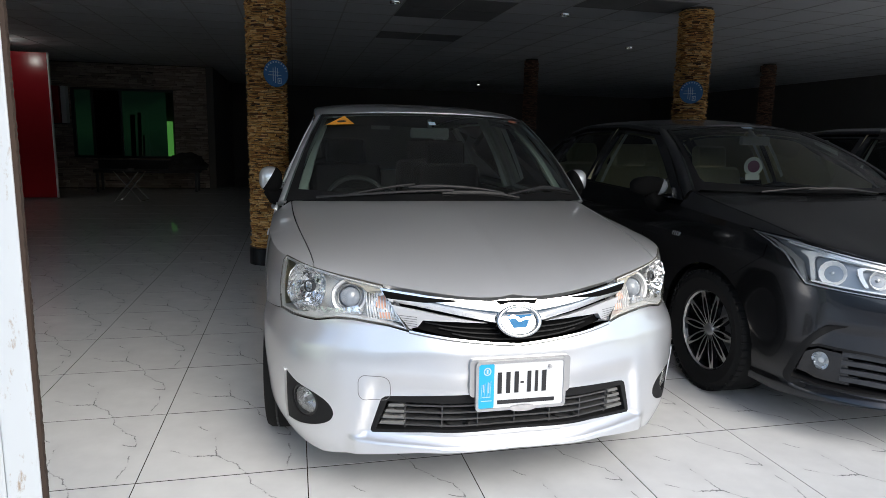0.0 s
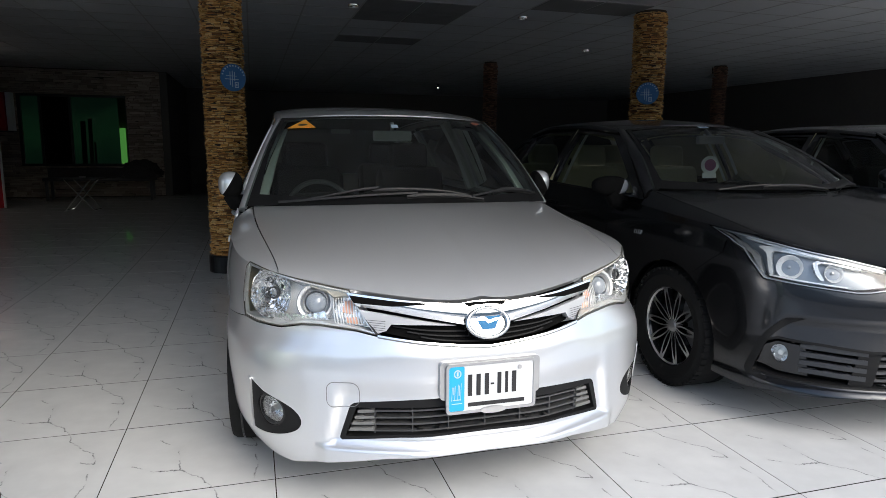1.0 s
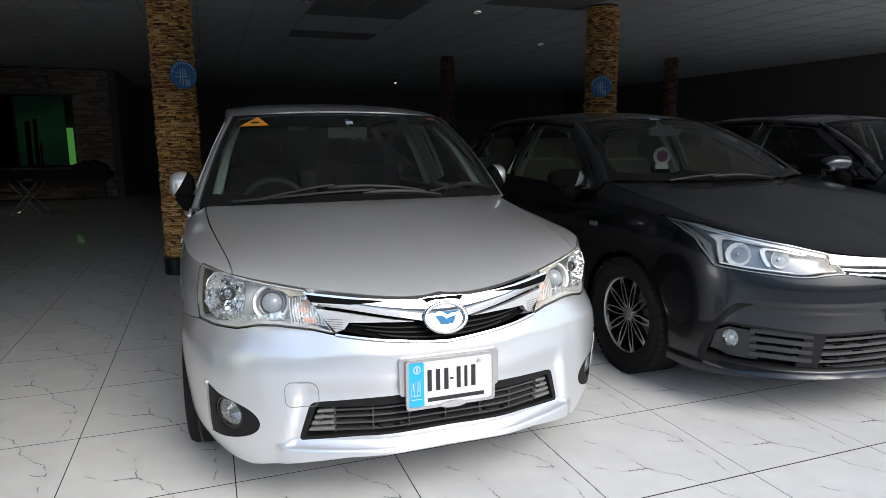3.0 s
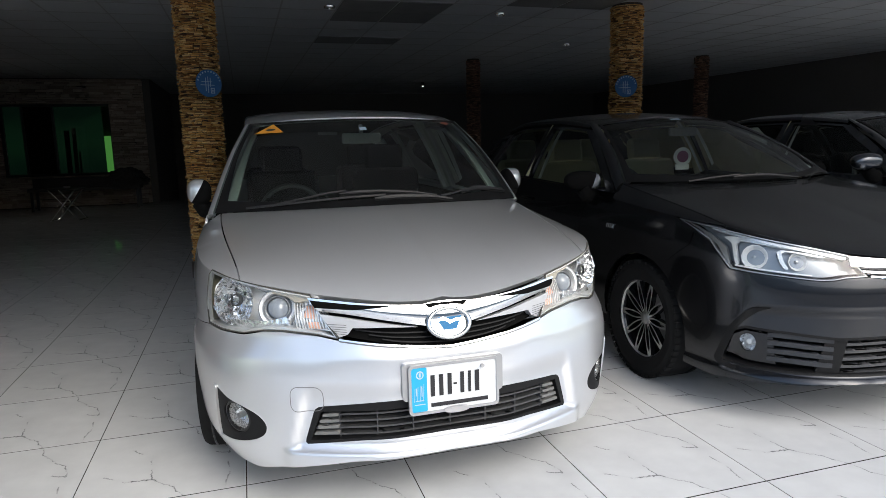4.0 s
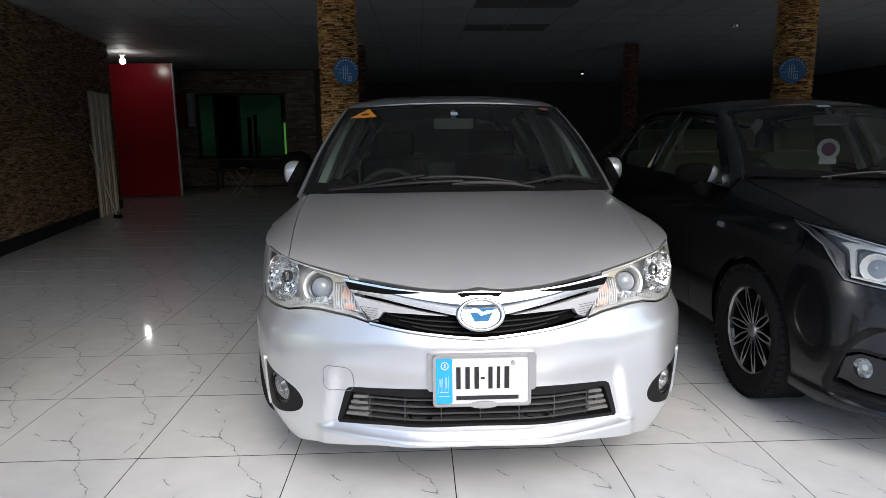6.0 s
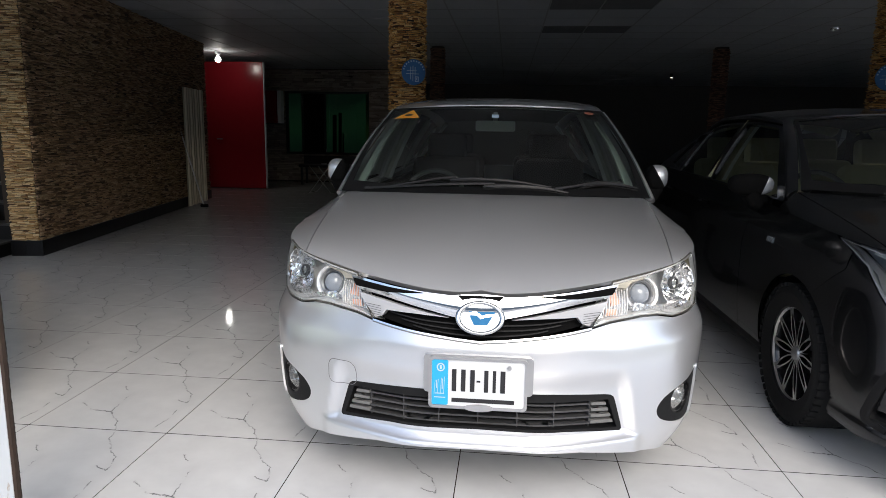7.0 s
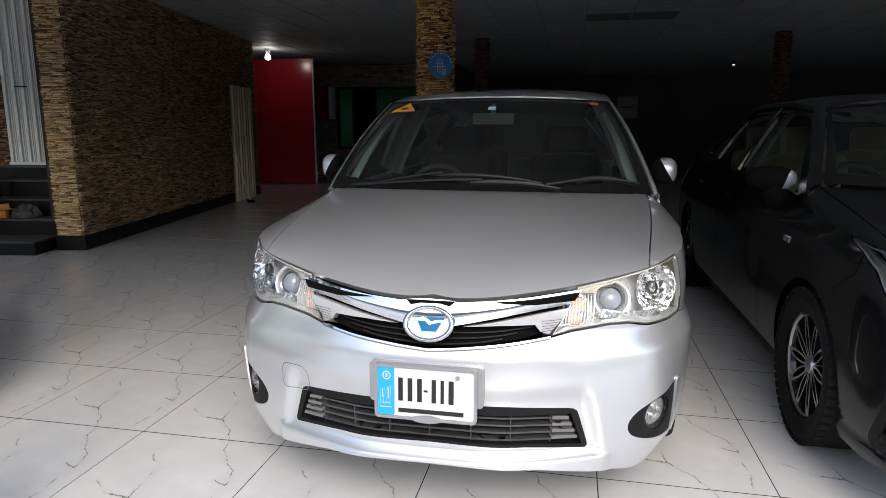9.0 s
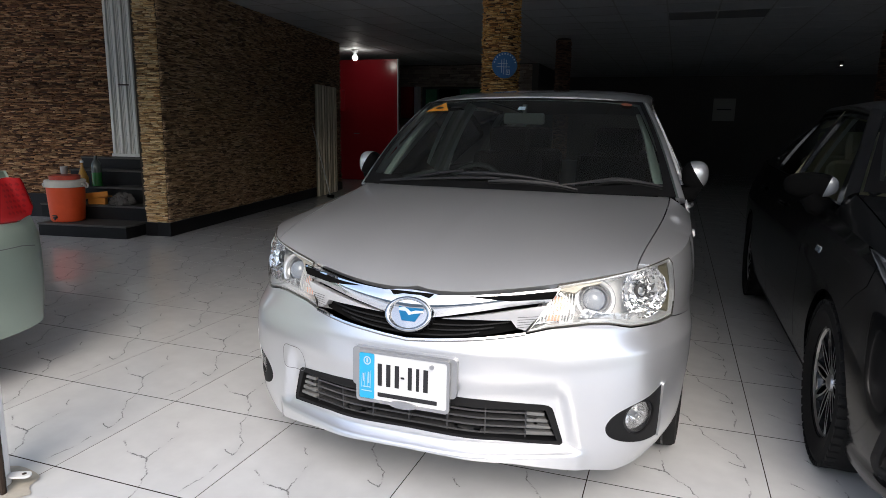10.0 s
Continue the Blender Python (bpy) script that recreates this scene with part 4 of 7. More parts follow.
silver_spec = dict(
    half=0.8475, length=4.4, hood_u=0.793, hood_edge=[(0, 0.738), (0.067, 0.730), (0.33, 0.748), (0.49, 0.764), (0.65, 0.786), (0.8, 0.806)],
    cowl_x=0.735, cowl_y=1.04, cowl_sweep=0.2, cowl_z=0.965, cowl_drop=0.02,
    shoulder=curve([(0.3, 0.806), (0.5, 0.83), (0.9, 0.86), (1.3, 0.885), (4.4, 0.93)]),
    belt=[(1.2, 0.915), (2.0, 0.935), (3.0, 0.955), (4.4, 1.0)],
    screen_x0=0.77, screen_y0=1.03, screen_sweep0=0.22, screen_z0=0.965, screen_drop0=0.02,
    screen_x1=0.574, screen_y1=1.60, screen_sweep1=0.10, screen_z1=1.385, screen_drop1=0.016,
    roof_z=[(1.58, 1.388), (1.75, 1.42), (2.0, 1.446), (2.3, 1.465), (2.7, 1.473), (3.4, 1.45), (4.0, 1.39)], roof_x=[(1.58, 0.565), (2.1, 0.572), (3.2, 0.54), (4.0, 0.5)], roof_end=4.0,
    pillar_lo=(0.80, 1.33, 0.915), pillar_hi=(0.594, 1.79, 1.345), eave=0.066,
    arch=0.335, tyre=0.305, axle_front=0.87, axle_rear=3.47, sill=0.26, fender_u=0.953, fender_low=0.636, arch_front=62,
    door_cuts=(1.42, 2.45, 3.4), rear_y=4.1, window_cuts=(1.48, 2.38, 3.25, 3.85), window_top=1.93, tail_u=0.95, tail_z=0.95, rear_glass=GLASS, boot=False, steer=-3.5)
silver_car = thing("estate_car", pose(-0.322, 1.56, 0), "silver estate car with bonnet closed, parked on the tiles", "car", "cars on show")
silver = Car(silver_car, silver_spec, silver_skin, SILVER)
silver.body(DIM_GLASS)


def facing(skin, u, z, out=0.0, turn=0.0):
    """A frame on the skin: z outwards, x along u, y up."""
    p = Vector(skin.at(u, z, out))
    du = Vector(skin.at(u + 0.01, z)) - Vector(skin.at(u - 0.01, z))
    n = du.cross(Vector(skin.at(u, z + 0.01)) - Vector(skin.at(u, z - 0.01))).normalized()
    if n.dot(p - Vector((0, 2.2, 0.6))) < 0:
        n = -n
    x = du.normalized()
    y = n.cross(x)
    m = Matrix((x, y, n)).transposed().to_4x4()
    m.translation = p
    return m @ pose(0, 0, 0, 0, 0, turn)


def swell(outline, k, centre=None):
    c = centre or (sum(p[0] for p in outline) / len(outline), sum(p[1] for p in outline) / len(outline))
    return [(c[0] + (p[0] - c[0]) * k, c[1] + (p[1] - c[1]) * k) for p in outline]


def inset(outline, d):
    """The outline moved inwards by d."""
    n = len(outline)
    area = sum(outline[i][0] * outline[(i + 1) % n][1] - outline[(i + 1) % n][0] * outline[i][1] for i in range(n))
    s, out = (1 if area > 0 else -1), []
    for i in range(n):
        a, b, c = Vector(outline[i - 1]), Vector(outline[i]), Vector(outline[(i + 1) % n])
        e, g = (b - a).normalized(), (c - b).normalized()
        n1, n2 = Vector((-e.y, e.x)) * s, Vector((-g.y, g.x)) * s
        m = (n1 + n2)
        k = max(1 + n1.dot(n2), 0.5)
        out.append(tuple(b + m * (d / k)))
    return out


def fit_face(car, root):
    """Bumper, lamps, grilles, emblem and number plate of the silver car."""
    sk = car.skin
    S = sk.at
    at_depth = lambda d: (lambda u, z: sk.at(u, z, -d))
    ua = sk.along(car.s["axle_front"])
    r, ty = car.s["arch"], car.s["tyre"]
    lamp = [(0.955, 0.828), (0.975, 0.808), (0.966, 0.72), (0.953, 0.638), (0.87, 0.631), (0.735, 0.634), (0.65, 0.650), (0.58, 0.652), (0.45, 0.640), (0.381, 0.629),
            (0.428, 0.69), (0.466, 0.735), (0.492, 0.762), (0.65, 0.784), (0.80, 0.807), (0.90, 0.822)]
    fog = [(0.852, 0.445), (0.782, 0.413), (0.708, 0.389), (0.660, 0.363), (0.637, 0.328), (0.652, 0.294), (0.705, 0.270), (0.79, 0.255), (0.872, 0.250)]
    fog = [fog[0]] + spline(fog[1:], 4, False)[:-1] + [fog[-1]]
    edge = [(0.25, 0.417), (0.435, 0.403), (0.456, 0.399), (0.468, 0.391), (0.474, 0.378), (0.486, 0.342), (0.505, 0.286), (0.507, 0.274), (0.499, 0.268), (0.3, 0.284)]
    mouth = [(0, 0.425)] + edge + [(0, 0.291)] + mirror(edge)
    half = [(0, 0.584), (0.08, 0.590), (0.23, 0.606), (0.375, 0.623), (0.45, 0.636), (0.58, 0.648), (0.65, 0.646), (0.735, 0.630), (0.87, 0.627), (0.95, 0.634)]
    half += [(ua + r * math.cos(radians(g)), ty + r * math.sin(radians(g))) for g in (118, 130, 145, 160, 175, 190, 202)]
    half += [(0.90, 0.185), (0.80, 0.165), (0.70, 0.16), (0.56, 0.19), (0.34, 0.222), (0.15, 0.232), (0, 0.235)]
    whole = half[:-1] + [(0, 0.235)] + [(-u, z) for u, z in half[1:-1]][::-1]
    patch("bumper", whole, S, SILVER, root, [mouth, fog, mirror(fog)], step=0.016, depth=0.02)
    # a grey undertray closes the gap below the bumper
    tray = bmesh.new()
    box(tray, (-0.5, 0.26, 0.24), (0.5, 0.6, 0.26))
    part("undertray", tray, BLACK, root)

    # lower grille
    patch("grille_backing", swell(mouth, 1.05), at_depth(0.07), PIT, root, step=0.05, depth=0)
    grille = patch("lower_grille", mouth, at_depth(-0.001), BLACK, root,
                   [[(-0.448, 0.384), (0, 0.395), (0.448, 0.384), (0.489, 0.280), (0.3, 0.294), (0, 0.300), (-0.3, 0.294), (-0.489, 0.280)]], step=0.03, depth=0.05, label="dark grey plastic grille frame")
    for k in range(4):
        z = 0.379 - 0.0235 * k
        w = 0.450 + 0.012 * k
        line = [(-w + 2 * w * t / 24, z - 0.012 * abs(2 * t / 24 - 1) ** 2) for t in range(25)]
        patch("slat", line + [(u, v - 0.006) for u, v in line[::-1]], at_depth(0.016), SLAT, grille, step=(0.04, 0.006), depth=0.03)
    for k in range(-3, 4):
        patch("rib", [(0.13 * k - 0.002, 0.288), (0.13 * k + 0.002, 0.288), (0.13 * k + 0.002, 0.392), (0.13 * k - 0.002, 0.392)], at_depth(0.018), GREY_PLASTIC, grille, step=0.03, depth=0.02)
    for side in (-1, 1):
        end = [(0.390, 0.380), (0.442, 0.376), (0.483, 0.286), (0.400, 0.292)]
        patch("grille_end", end if side > 0 else mirror(end), at_depth(0.026), GREY_END, grille, step=0.02, depth=0.02)
        for k in range(4):
            z = 0.3755 - 0.0215 * k
            bar = [(0.391, z), (0.444 + 0.010 * k, z - 0.004), (0.447 + 0.010 * k, z - 0.015), (0.391, z - 0.010)]
            patch("end_slat", bar if side > 0 else mirror(bar), at_depth(0.008), END_SLAT, grille, step=0.02, depth=0.016)

    # tow-eye cover: only its joint shows
    cover = rounded(-0.545, 0.385, -0.435, 0.475, 0.028)
    patch("tow_cover_joint", cover, S, JOINT, root, [inset(cover, 0.0022)], step=0.012, depth=0, out=0.0012)

    # fog lamps
    for side in (-1, 1):
        flip = (lambda o: o) if side > 0 else mirror
        u0, z0 = side * 0.758, 0.346
        fl = patch("fog_lamp", flip(fog), at_depth(0.002), BLACK, root, [disc2(u0, z0, 0.062, 0.057)], step=0.02, depth=0.05, label="round fog lamp in a black bezel")
        patch("fog_bezel", disc2(u0, z0, 0.068, 0.063), at_depth(0.006), GLOSS_BLACK, fl, [disc2(u0, z0, 0.052, 0.049)], step=0.012, depth=0.04)
        m = facing(sk, u0, z0, -0.026)
        part("fog_reflector", lathe(bmesh.new(), [(0.012, -0.03), (0.034, -0.015), (0.051, 0.008)], m, 24), REFLECTOR, fl, smooth=True)
        part("fog_bulb", lathe(bmesh.new(), [(0, 0.012), (0.01, 0.01), (0.013, -0.02)], m, 12), SATIN, fl, smooth=True)
        g = part("fog_lens", lathe(bmesh.new(), [(0, 0.022), (0.02, 0.02), (0.04, 0.015), (0.051, 0.008)], m, 28), LENS, fl, smooth=True)
        g.visible_shadow = False
        fin = [(0.843, 0.438), (0.854, 0.447), (0.876, 0.250), (0.866, 0.247)]
        patch("fog_fin", flip(fin), at_depth(-0.006), SILVER, fl, step=0.02, depth=0.02)

    # headlamps
    for side in (-1, 1):
        flip = (lambda o: o) if side > 0 else mirror
        hl = patch("headlamp", flip(lamp), at_depth(0.0), LAMP_RIM, root, [flip(inset(lamp, 0.0035))], step=0.014, depth=0.006, label="clear headlamp with chrome reflectors and amber indicator")
        patch("lamp_wall", flip(inset(lamp, 0.003)), at_depth(0.004), HOUSING, hl, [flip(inset(lamp, 0.009))], step=0.02, depth=0.08)
        patch("lamp_housing", flip(inset(lamp, 0.002)), at_depth(0.085), FACETS, hl, step=0.03, depth=0)
        lens = patch("lamp_lens", flip(inset(lamp, 0.003)), at_depth(-0.001), LENS, hl, step=0.02, depth=0)
        lens.visible_shadow = False
        m = facing(sk, side * 0.632, 0.712, -0.045) @ pose(0, 0, 0, 8, -side * 12, 0)
        part("projector_ring", lathe(bmesh.new(), [(0.050, -0.004), (0.052, 0.004), (0.060, 0.006), (0.065, -0.002), (0.067, -0.03)], m, 40), WHITE_RING, hl, "bright ring", smooth=True)
        part("projector_shroud", lathe(bmesh.new(), [(0.036, -0.022), (0.038, -0.004), (0.043, 0.0), (0.048, -0.008), (0.051, -0.004)], m, 36), SATIN, hl, smooth=True)
        part("projector_ball", lathe(bmesh.new(), [(0, 0.012), (0.012, 0.010), (0.024, 0.005), (0.034, -0.006), (0.037, -0.022)], m, 28), BALL, hl, "glass projector ball", smooth=True)
        m = facing(sk, side * 0.838, 0.728, -0.052) @ pose(0, 0, 0, 6, -side * 16, 0)
        bowl = bmesh.new()
        rng = random.Random(5)
        rings = []
        for q, (rad, h) in enumerate(((0.014, -0.03), (0.03, -0.022), (0.046, -0.008), (0.062, 0.010), (0.080, 0.026))):
            rings.append([bowl.verts.new((rad * 1.05 * math.cos(2 * math.pi * k / 14 + 0.1 * q), rad * 1.1 * math.sin(2 * math.pi * k / 14 + 0.1 * q), h + rng.uniform(-0.004, 0.004))) for k in range(14)])
        for a, b in zip(rings, rings[1:]):
            for k in range(14):
                bowl.faces.new((a[k], a[(k + 1) % 14], b[(k + 1) % 14], b[k]))
        bowl.transform(m)
        part("high_beam_reflector", bowl, BOWL, hl, "facetted chrome reflector")
        part("high_beam_bulb", lathe(bmesh.new(), [(0, 0.012), (0.008, 0.01), (0.009, -0.03)], m, 12), SATIN, hl, smooth=True)
        rings = [(0.016, 0.014), (0.022, 0.012), (0.022, 0.0)]
        part("bulb_collar", lathe(bmesh.new(), rings, m, 20), GREY_PLASTIC, hl, smooth=True)
        ind = [(0.478, 0.742), (0.515, 0.736), (0.545, 0.690), (0.535, 0.652), (0.46, 0.648), (0.41, 0.642), (0.445, 0.692)]
        patch("indicator_reflector", flip(ind), at_depth(0.035), REFLECTOR, hl, step=0.02, depth=0.02)
        for k in range(11):
            u = 0.425 + 0.0105 * k
            patch("indicator_flute", flip([(u, 0.652), (u + 0.0035, 0.652), (u + 0.0245, 0.732), (u + 0.021, 0.732)]), at_depth(0.024), LENS_FLUTE, hl, step=0.02, depth=0.006)
        amb = [(0.470, 0.728), (0.506, 0.722), (0.512, 0.690), (0.476, 0.684)]
        patch("amber_bulb", flip(amb), at_depth(0.0262), AMBER, hl, step=0.01, depth=0.012, label="amber indicator bulb")
        patch("amber_bulb", flip([(0.458, 0.676), (0.496, 0.673), (0.492, 0.656), (0.447, 0.653)]), at_depth(0.0262), AMBER, hl, step=0.01, depth=0.012)
        fl_top = [(0.50, 0.755), (0.64, 0.774), (0.66, 0.764), (0.585, 0.752), (0.55, 0.735), (0.49, 0.742)]
        patch("upper_reflector", flip(fl_top), at_depth(0.02), HOUSING_WARM, hl, step=0.02, depth=0.03)
        low = [(0.56, 0.662), (0.66, 0.660), (0.74, 0.645), (0.88, 0.642), (0.90, 0.668), (0.80, 0.668), (0.72, 0.672), (0.66, 0.674), (0.58, 0.690)]
        patch("lower_reflector", flip(low), at_depth(0.03), REFLECTOR, hl, step=0.016, depth=0.02)
        outer = [(0.957, 0.812), (0.966, 0.812), (0.960, 0.72), (0.948, 0.65), (0.941, 0.65), (0.952, 0.72)]
        patch("side_housing", flip(outer), at_depth(0.015), HOUSING_DARK, hl, step=0.02, depth=0.03)

    # upper grille
    gr = patch("upper_grille", [(-0.36, 0.628), (-0.23, 0.607), (-0.08, 0.592), (0, 0.587), (0.08, 0.592), (0.23, 0.607), (0.36, 0.628), (0.47, 0.745), (0.3, 0.735), (0, 0.72), (-0.3, 0.735), (-0.47, 0.745)],
               at_depth(0.035), PIT, root, step=0.03, depth=0.01, label="black grille with chrome bars")
    for k in range(3):
        z = 0.645 - 0.016 * k
        w = 0.33 - 0.05 * k
        line = [(-w + 2 * w * t / 20, z - 0.012 + 0.022 * abs(2 * t / 20 - 1) ** 2) for t in range(21)]
        patch("slat", line + [(u, v - 0.004) for u, v in line[::-1]], at_depth(0.022), BLACK, gr, step=(0.04, 0.004), depth=0.012)
    top = [(0, 0.734), (0.05, 0.732), (0.09, 0.727), (0.2, 0.734), (0.33, 0.745), (0.49, 0.760)]
    low = [(0.452, 0.716), (0.36, 0.706), (0.276, 0.694), (0.17, 0.676), (0.10, 0.662), (0.06, 0.655), (0, 0.652)]
    band = [(-u, z) for u, z in top[1:]][::-1] + top + low + [(-u, z) for u, z in low[:-1]][::-1]

    def curved(u, z):
        lo_z = float(np.interp(abs(u), [p[0] for p in low[::-1]], [p[1] for p in low[::-1]]))
        hi_z = float(np.interp(abs(u), [p[0] for p in top], [p[1] for p in top]))
        t = (z - lo_z) / max(hi_z - lo_z, 0.01)
        return sk.at(u, z, 0.006 + 0.030 * t + 0.006 * math.sin(math.pi * min(max(t, 0), 1)))
    patch("chrome_band", band, curved, CHROME, gr, step=0.012, depth=0.03, label="polished chrome grille bar")
    for side in (-1, 1):
        flip = (lambda o: o) if side > 0 else mirror
        # near-black streak painted on the chrome for its dark reflection
        patch("band_inset", flip([(0.480, 0.752), (0.34, 0.739), (0.19, 0.730), (0.33, 0.722), (0.462, 0.729)]), lambda u, z: curved(u, z), PIT, gr, step=0.02, depth=0, out=0.003)
        wing = [(0.444, 0.709), (0.35, 0.695), (0.22, 0.674), (0.102, 0.654), (0.22, 0.661), (0.333, 0.663), (0.35, 0.640), (0.378, 0.631), (0.428, 0.688)]
        patch("grille_wing", flip(wing), lambda u, z: sk.at(u, z, -0.012 + 0.35 * (z - 0.63)), WING, gr, step=0.014, depth=0.025, label="satin silver grille wing")
        for k in range(5):
            z = 0.640 + 0.008 * k
            patch("wing_groove", flip([(0.352, z), (0.392 + 0.006 * k, z + 0.004), (0.392 + 0.006 * k, z + 0.0055), (0.352, z + 0.0015)]), lambda u, z: sk.at(u, z, -0.0095 + 0.35 * (z - 0.63)), GREY_PLASTIC, gr, step=0.02, depth=0)
    lip = [(u, float(np.interp(abs(u), [0, 0.08, 0.23, 0.376], [0.587, 0.593, 0.609, 0.626]))) for u in np.linspace(-0.376, 0.376, 31)]
    patch("chrome_lip", [(u, z - 0.0005) for u, z in lip] + [(u, z + 0.0052) for u, z in lip[::-1]], at_depth(-0.006), CHROME, gr, step=(0.02, 0.006), depth=0.02)
    # dark strip for the bumper joint, with the lip's shadow put into it
    patch("lip_joint", [(u, z - 0.0065) for u, z in lip] + [(u, z - 0.0012) for u, z in lip[::-1]], S, JOINT, gr, step=(0.02, 0.006), depth=0, out=0.002)
    dark = [(-0.075, 0.728), (0.075, 0.728), (0.06, 0.716), (0.03, 0.722), (-0.03, 0.722), (-0.06, 0.716)]
    # dark patch paints the shade above the emblem
    patch("emblem_shade", dark, curved, PIT, gr, step=0.012, depth=0, out=0.003)

    # emblem: an oval of plain shapes
    em = patch("emblem", disc2(0, 0.665, 0.077, 0.053, 48), at_depth(-0.012), GLOSS_BLACK, root, [disc2(0, 0.665, 0.060, 0.040, 48)], step=0.01, depth=0.03, label="oval chrome emblem with a blue field")
    hoop = [(0.0705 + 0.0085 * math.cos(a), 0.006 * math.sin(a)) for a in (2 * math.pi * k / 16 for k in range(17))]
    part("emblem_ring", lathe(bmesh.new(), hoop, facing(sk, 0, 0.665, 0.026) @ Matrix.Diagonal((1, 0.70, 1, 1)), 56), EMBLEM_RING, em, "chrome ring", smooth=True)
    patch("emblem_field", disc2(0, 0.665, 0.066, 0.046, 48), at_depth(-0.020), EMBLEM_FIELD, em, step=0.02, depth=0.01)
    blue = [(-0.040, 0.695), (0.0, 0.699), (0.047, 0.694), (0.047, 0.680), (0.036, 0.664), (0.024, 0.644), (-0.020, 0.644), (-0.034, 0.670)]
    patch("emblem_groove", disc2(0, 0.665, 0.0645, 0.0445, 48), at_depth(-0.0262), GLOSS_BLACK, em, [disc2(0, 0.665, 0.0620, 0.0423, 48)], step=0.01, depth=0.003)
    patch("emblem_blue", blue, at_depth(-0.0225), EMBLEM_BLUE, em, step=0.012, depth=0.003)
    wave = [(-0.036, 0.679), (-0.018, 0.684), (-0.004, 0.678), (0.008, 0.671), (0.022, 0.676), (0.046, 0.677), (0.046, 0.671), (0.020, 0.667), (0.002, 0.662), (-0.012, 0.672), (-0.034, 0.672)]
    patch("emblem_wave", wave, at_depth(-0.0245), CHROME, em, step=0.012, depth=0.002)

    # number plate
    m = pose(0, -0.018, 0, 0, 0, 0)
    flat = lambda d: (lambda u, z: (u, -0.012 - d + 0.02 * (z - 0.46), z))
    holder = patch("number_plate", rounded(-0.174, 0.425, 0.174, 0.551, 0.014), flat(0.0), PLATE_GREY, root, step=0.05, depth=0.02, label="white and blue number plate in a silver holder")
    patch("plate_rim", rounded(-0.156, 0.378, 0.156, 0.547, 0.014), flat(0.012), PLATE_GREY, holder, [rounded(-0.147, 0.387, 0.147, 0.538, 0.010)], step=0.03, depth=0.012)
    patch("plate_face", rounded(-0.148, 0.386, 0.148, 0.539, 0.010), flat(0.008), WHITE_PLATE, holder, step=0.05, depth=0.006)
    patch("plate_band", rounded(-0.146, 0.388, -0.094, 0.537, 0.006), flat(0.0095), BLUE_PLATE, holder, step=0.03, depth=0)
    for a0, b0, a1, b1 in ((-0.121, 0.506, -0.115, 0.520), (-0.134, 0.425, -0.106, 0.428), (-0.132, 0.444, -0.129, 0.47), (-0.114, 0.44, -0.111, 0.475), (-0.138, 0.412, -0.102, 0.415)):
        patch("plate_mark", [(a0, b0), (a1, b0), (a1, b1), (a0, b1)], flat(0.011), SIGN_PALE, holder, step=0.03, depth=0)
    for k in range(4):
        patch("plate_line", [(-0.139 + 0.010 * k, 0.424), (-0.1375 + 0.010 * k, 0.424), (-0.1345 + 0.010 * k, 0.470 + 0.004 * k), (-0.136 + 0.010 * k, 0.470 + 0.004 * k)], flat(0.011), SIGN_PALE, holder, step=0.03, depth=0)
    patch("plate_seal", disc2(-0.118, 0.513, 0.013, 0.014, 18), flat(0.0112), SIGN_PALE, holder, [disc2(-0.118, 0.513, 0.009, 0.010, 18)], step=0.01, depth=0)
    for a0, a1 in ((-0.082, -0.068), (-0.053, -0.039), (-0.024, -0.010), (0.020, 0.033), (0.047, 0.057), (0.071, 0.086)):
        patch("plate_bar", [(a0, 0.436), (a1, 0.436), (a1, 0.508), (a0, 0.508)], flat(0.011), INK, holder, step=0.03, depth=0.0015)
    patch("plate_bar", [(-0.004, 0.468), (0.008, 0.468), (0.008, 0.474), (-0.004, 0.474)], flat(0.011), INK, holder, step=0.03, depth=0.0015)
    patch("plate_bar", [(-0.082, 0.400), (0.116, 0.400), (0.116, 0.413), (-0.082, 0.413)], flat(0.011), INK, holder, step=0.05, depth=0.0015)
    patch("plate_clip", disc2(0.005, 0.384, 0.045, 0.011), flat(0.017), SATIN, holder, step=0.02, depth=0.02)
    patch("plate_screw", disc2(0.098, 0.520, 0.007), flat(0.014), SATIN, holder, step=0.01, depth=0.006)


PLATE_GREY = plain("plate_frame_silver", (0.36, 0.365, 0.375), 0.3, 0.6)
SLAT = plain("dark_grille_slat", (0.055, 0.055, 0.056), 0.4)
END_SLAT = plain("dusty_grille_slat", (0.15, 0.15, 0.145), 0.45)
GREY_END = plain("grey_grille_end", (0.035, 0.035, 0.035), 0.5)
JOINT = plain("panel_joint", (0.16, 0.16, 0.165), 0.6)
HOUSING = plain("lamp_housing_silver", (0.88, 0.885, 0.89), 0.2, 0.4, grain=30, vary=0.12)
LENS_FLUTE = plain("clear_lamp_flute", (0.80, 0.80, 0.80), 0.15, 0.2)
LAMP_RIM = plain("aged_lamp_rim", (0.06, 0.056, 0.045), 0.3)
HOUSING_WARM = plain("lamp_housing_warm", (0.62, 0.58, 0.50), 0.3, 0.4)
HOUSING_DARK = plain("lamp_housing_aged", (0.26, 0.24, 0.17), 0.3, 0.3)
BALL = plain("projector_glass", (0.34, 0.37, 0.42), 0.05, 0.0, Coat_Weight=1.0)
fit_face(silver, silver_car)
silver.mirrors((0.835, 1.50, 1.035), SILVER, (0.115, 0.18, 0.125), ((0.06, 0.10), (1, -0.1, 0.6)))
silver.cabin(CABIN)
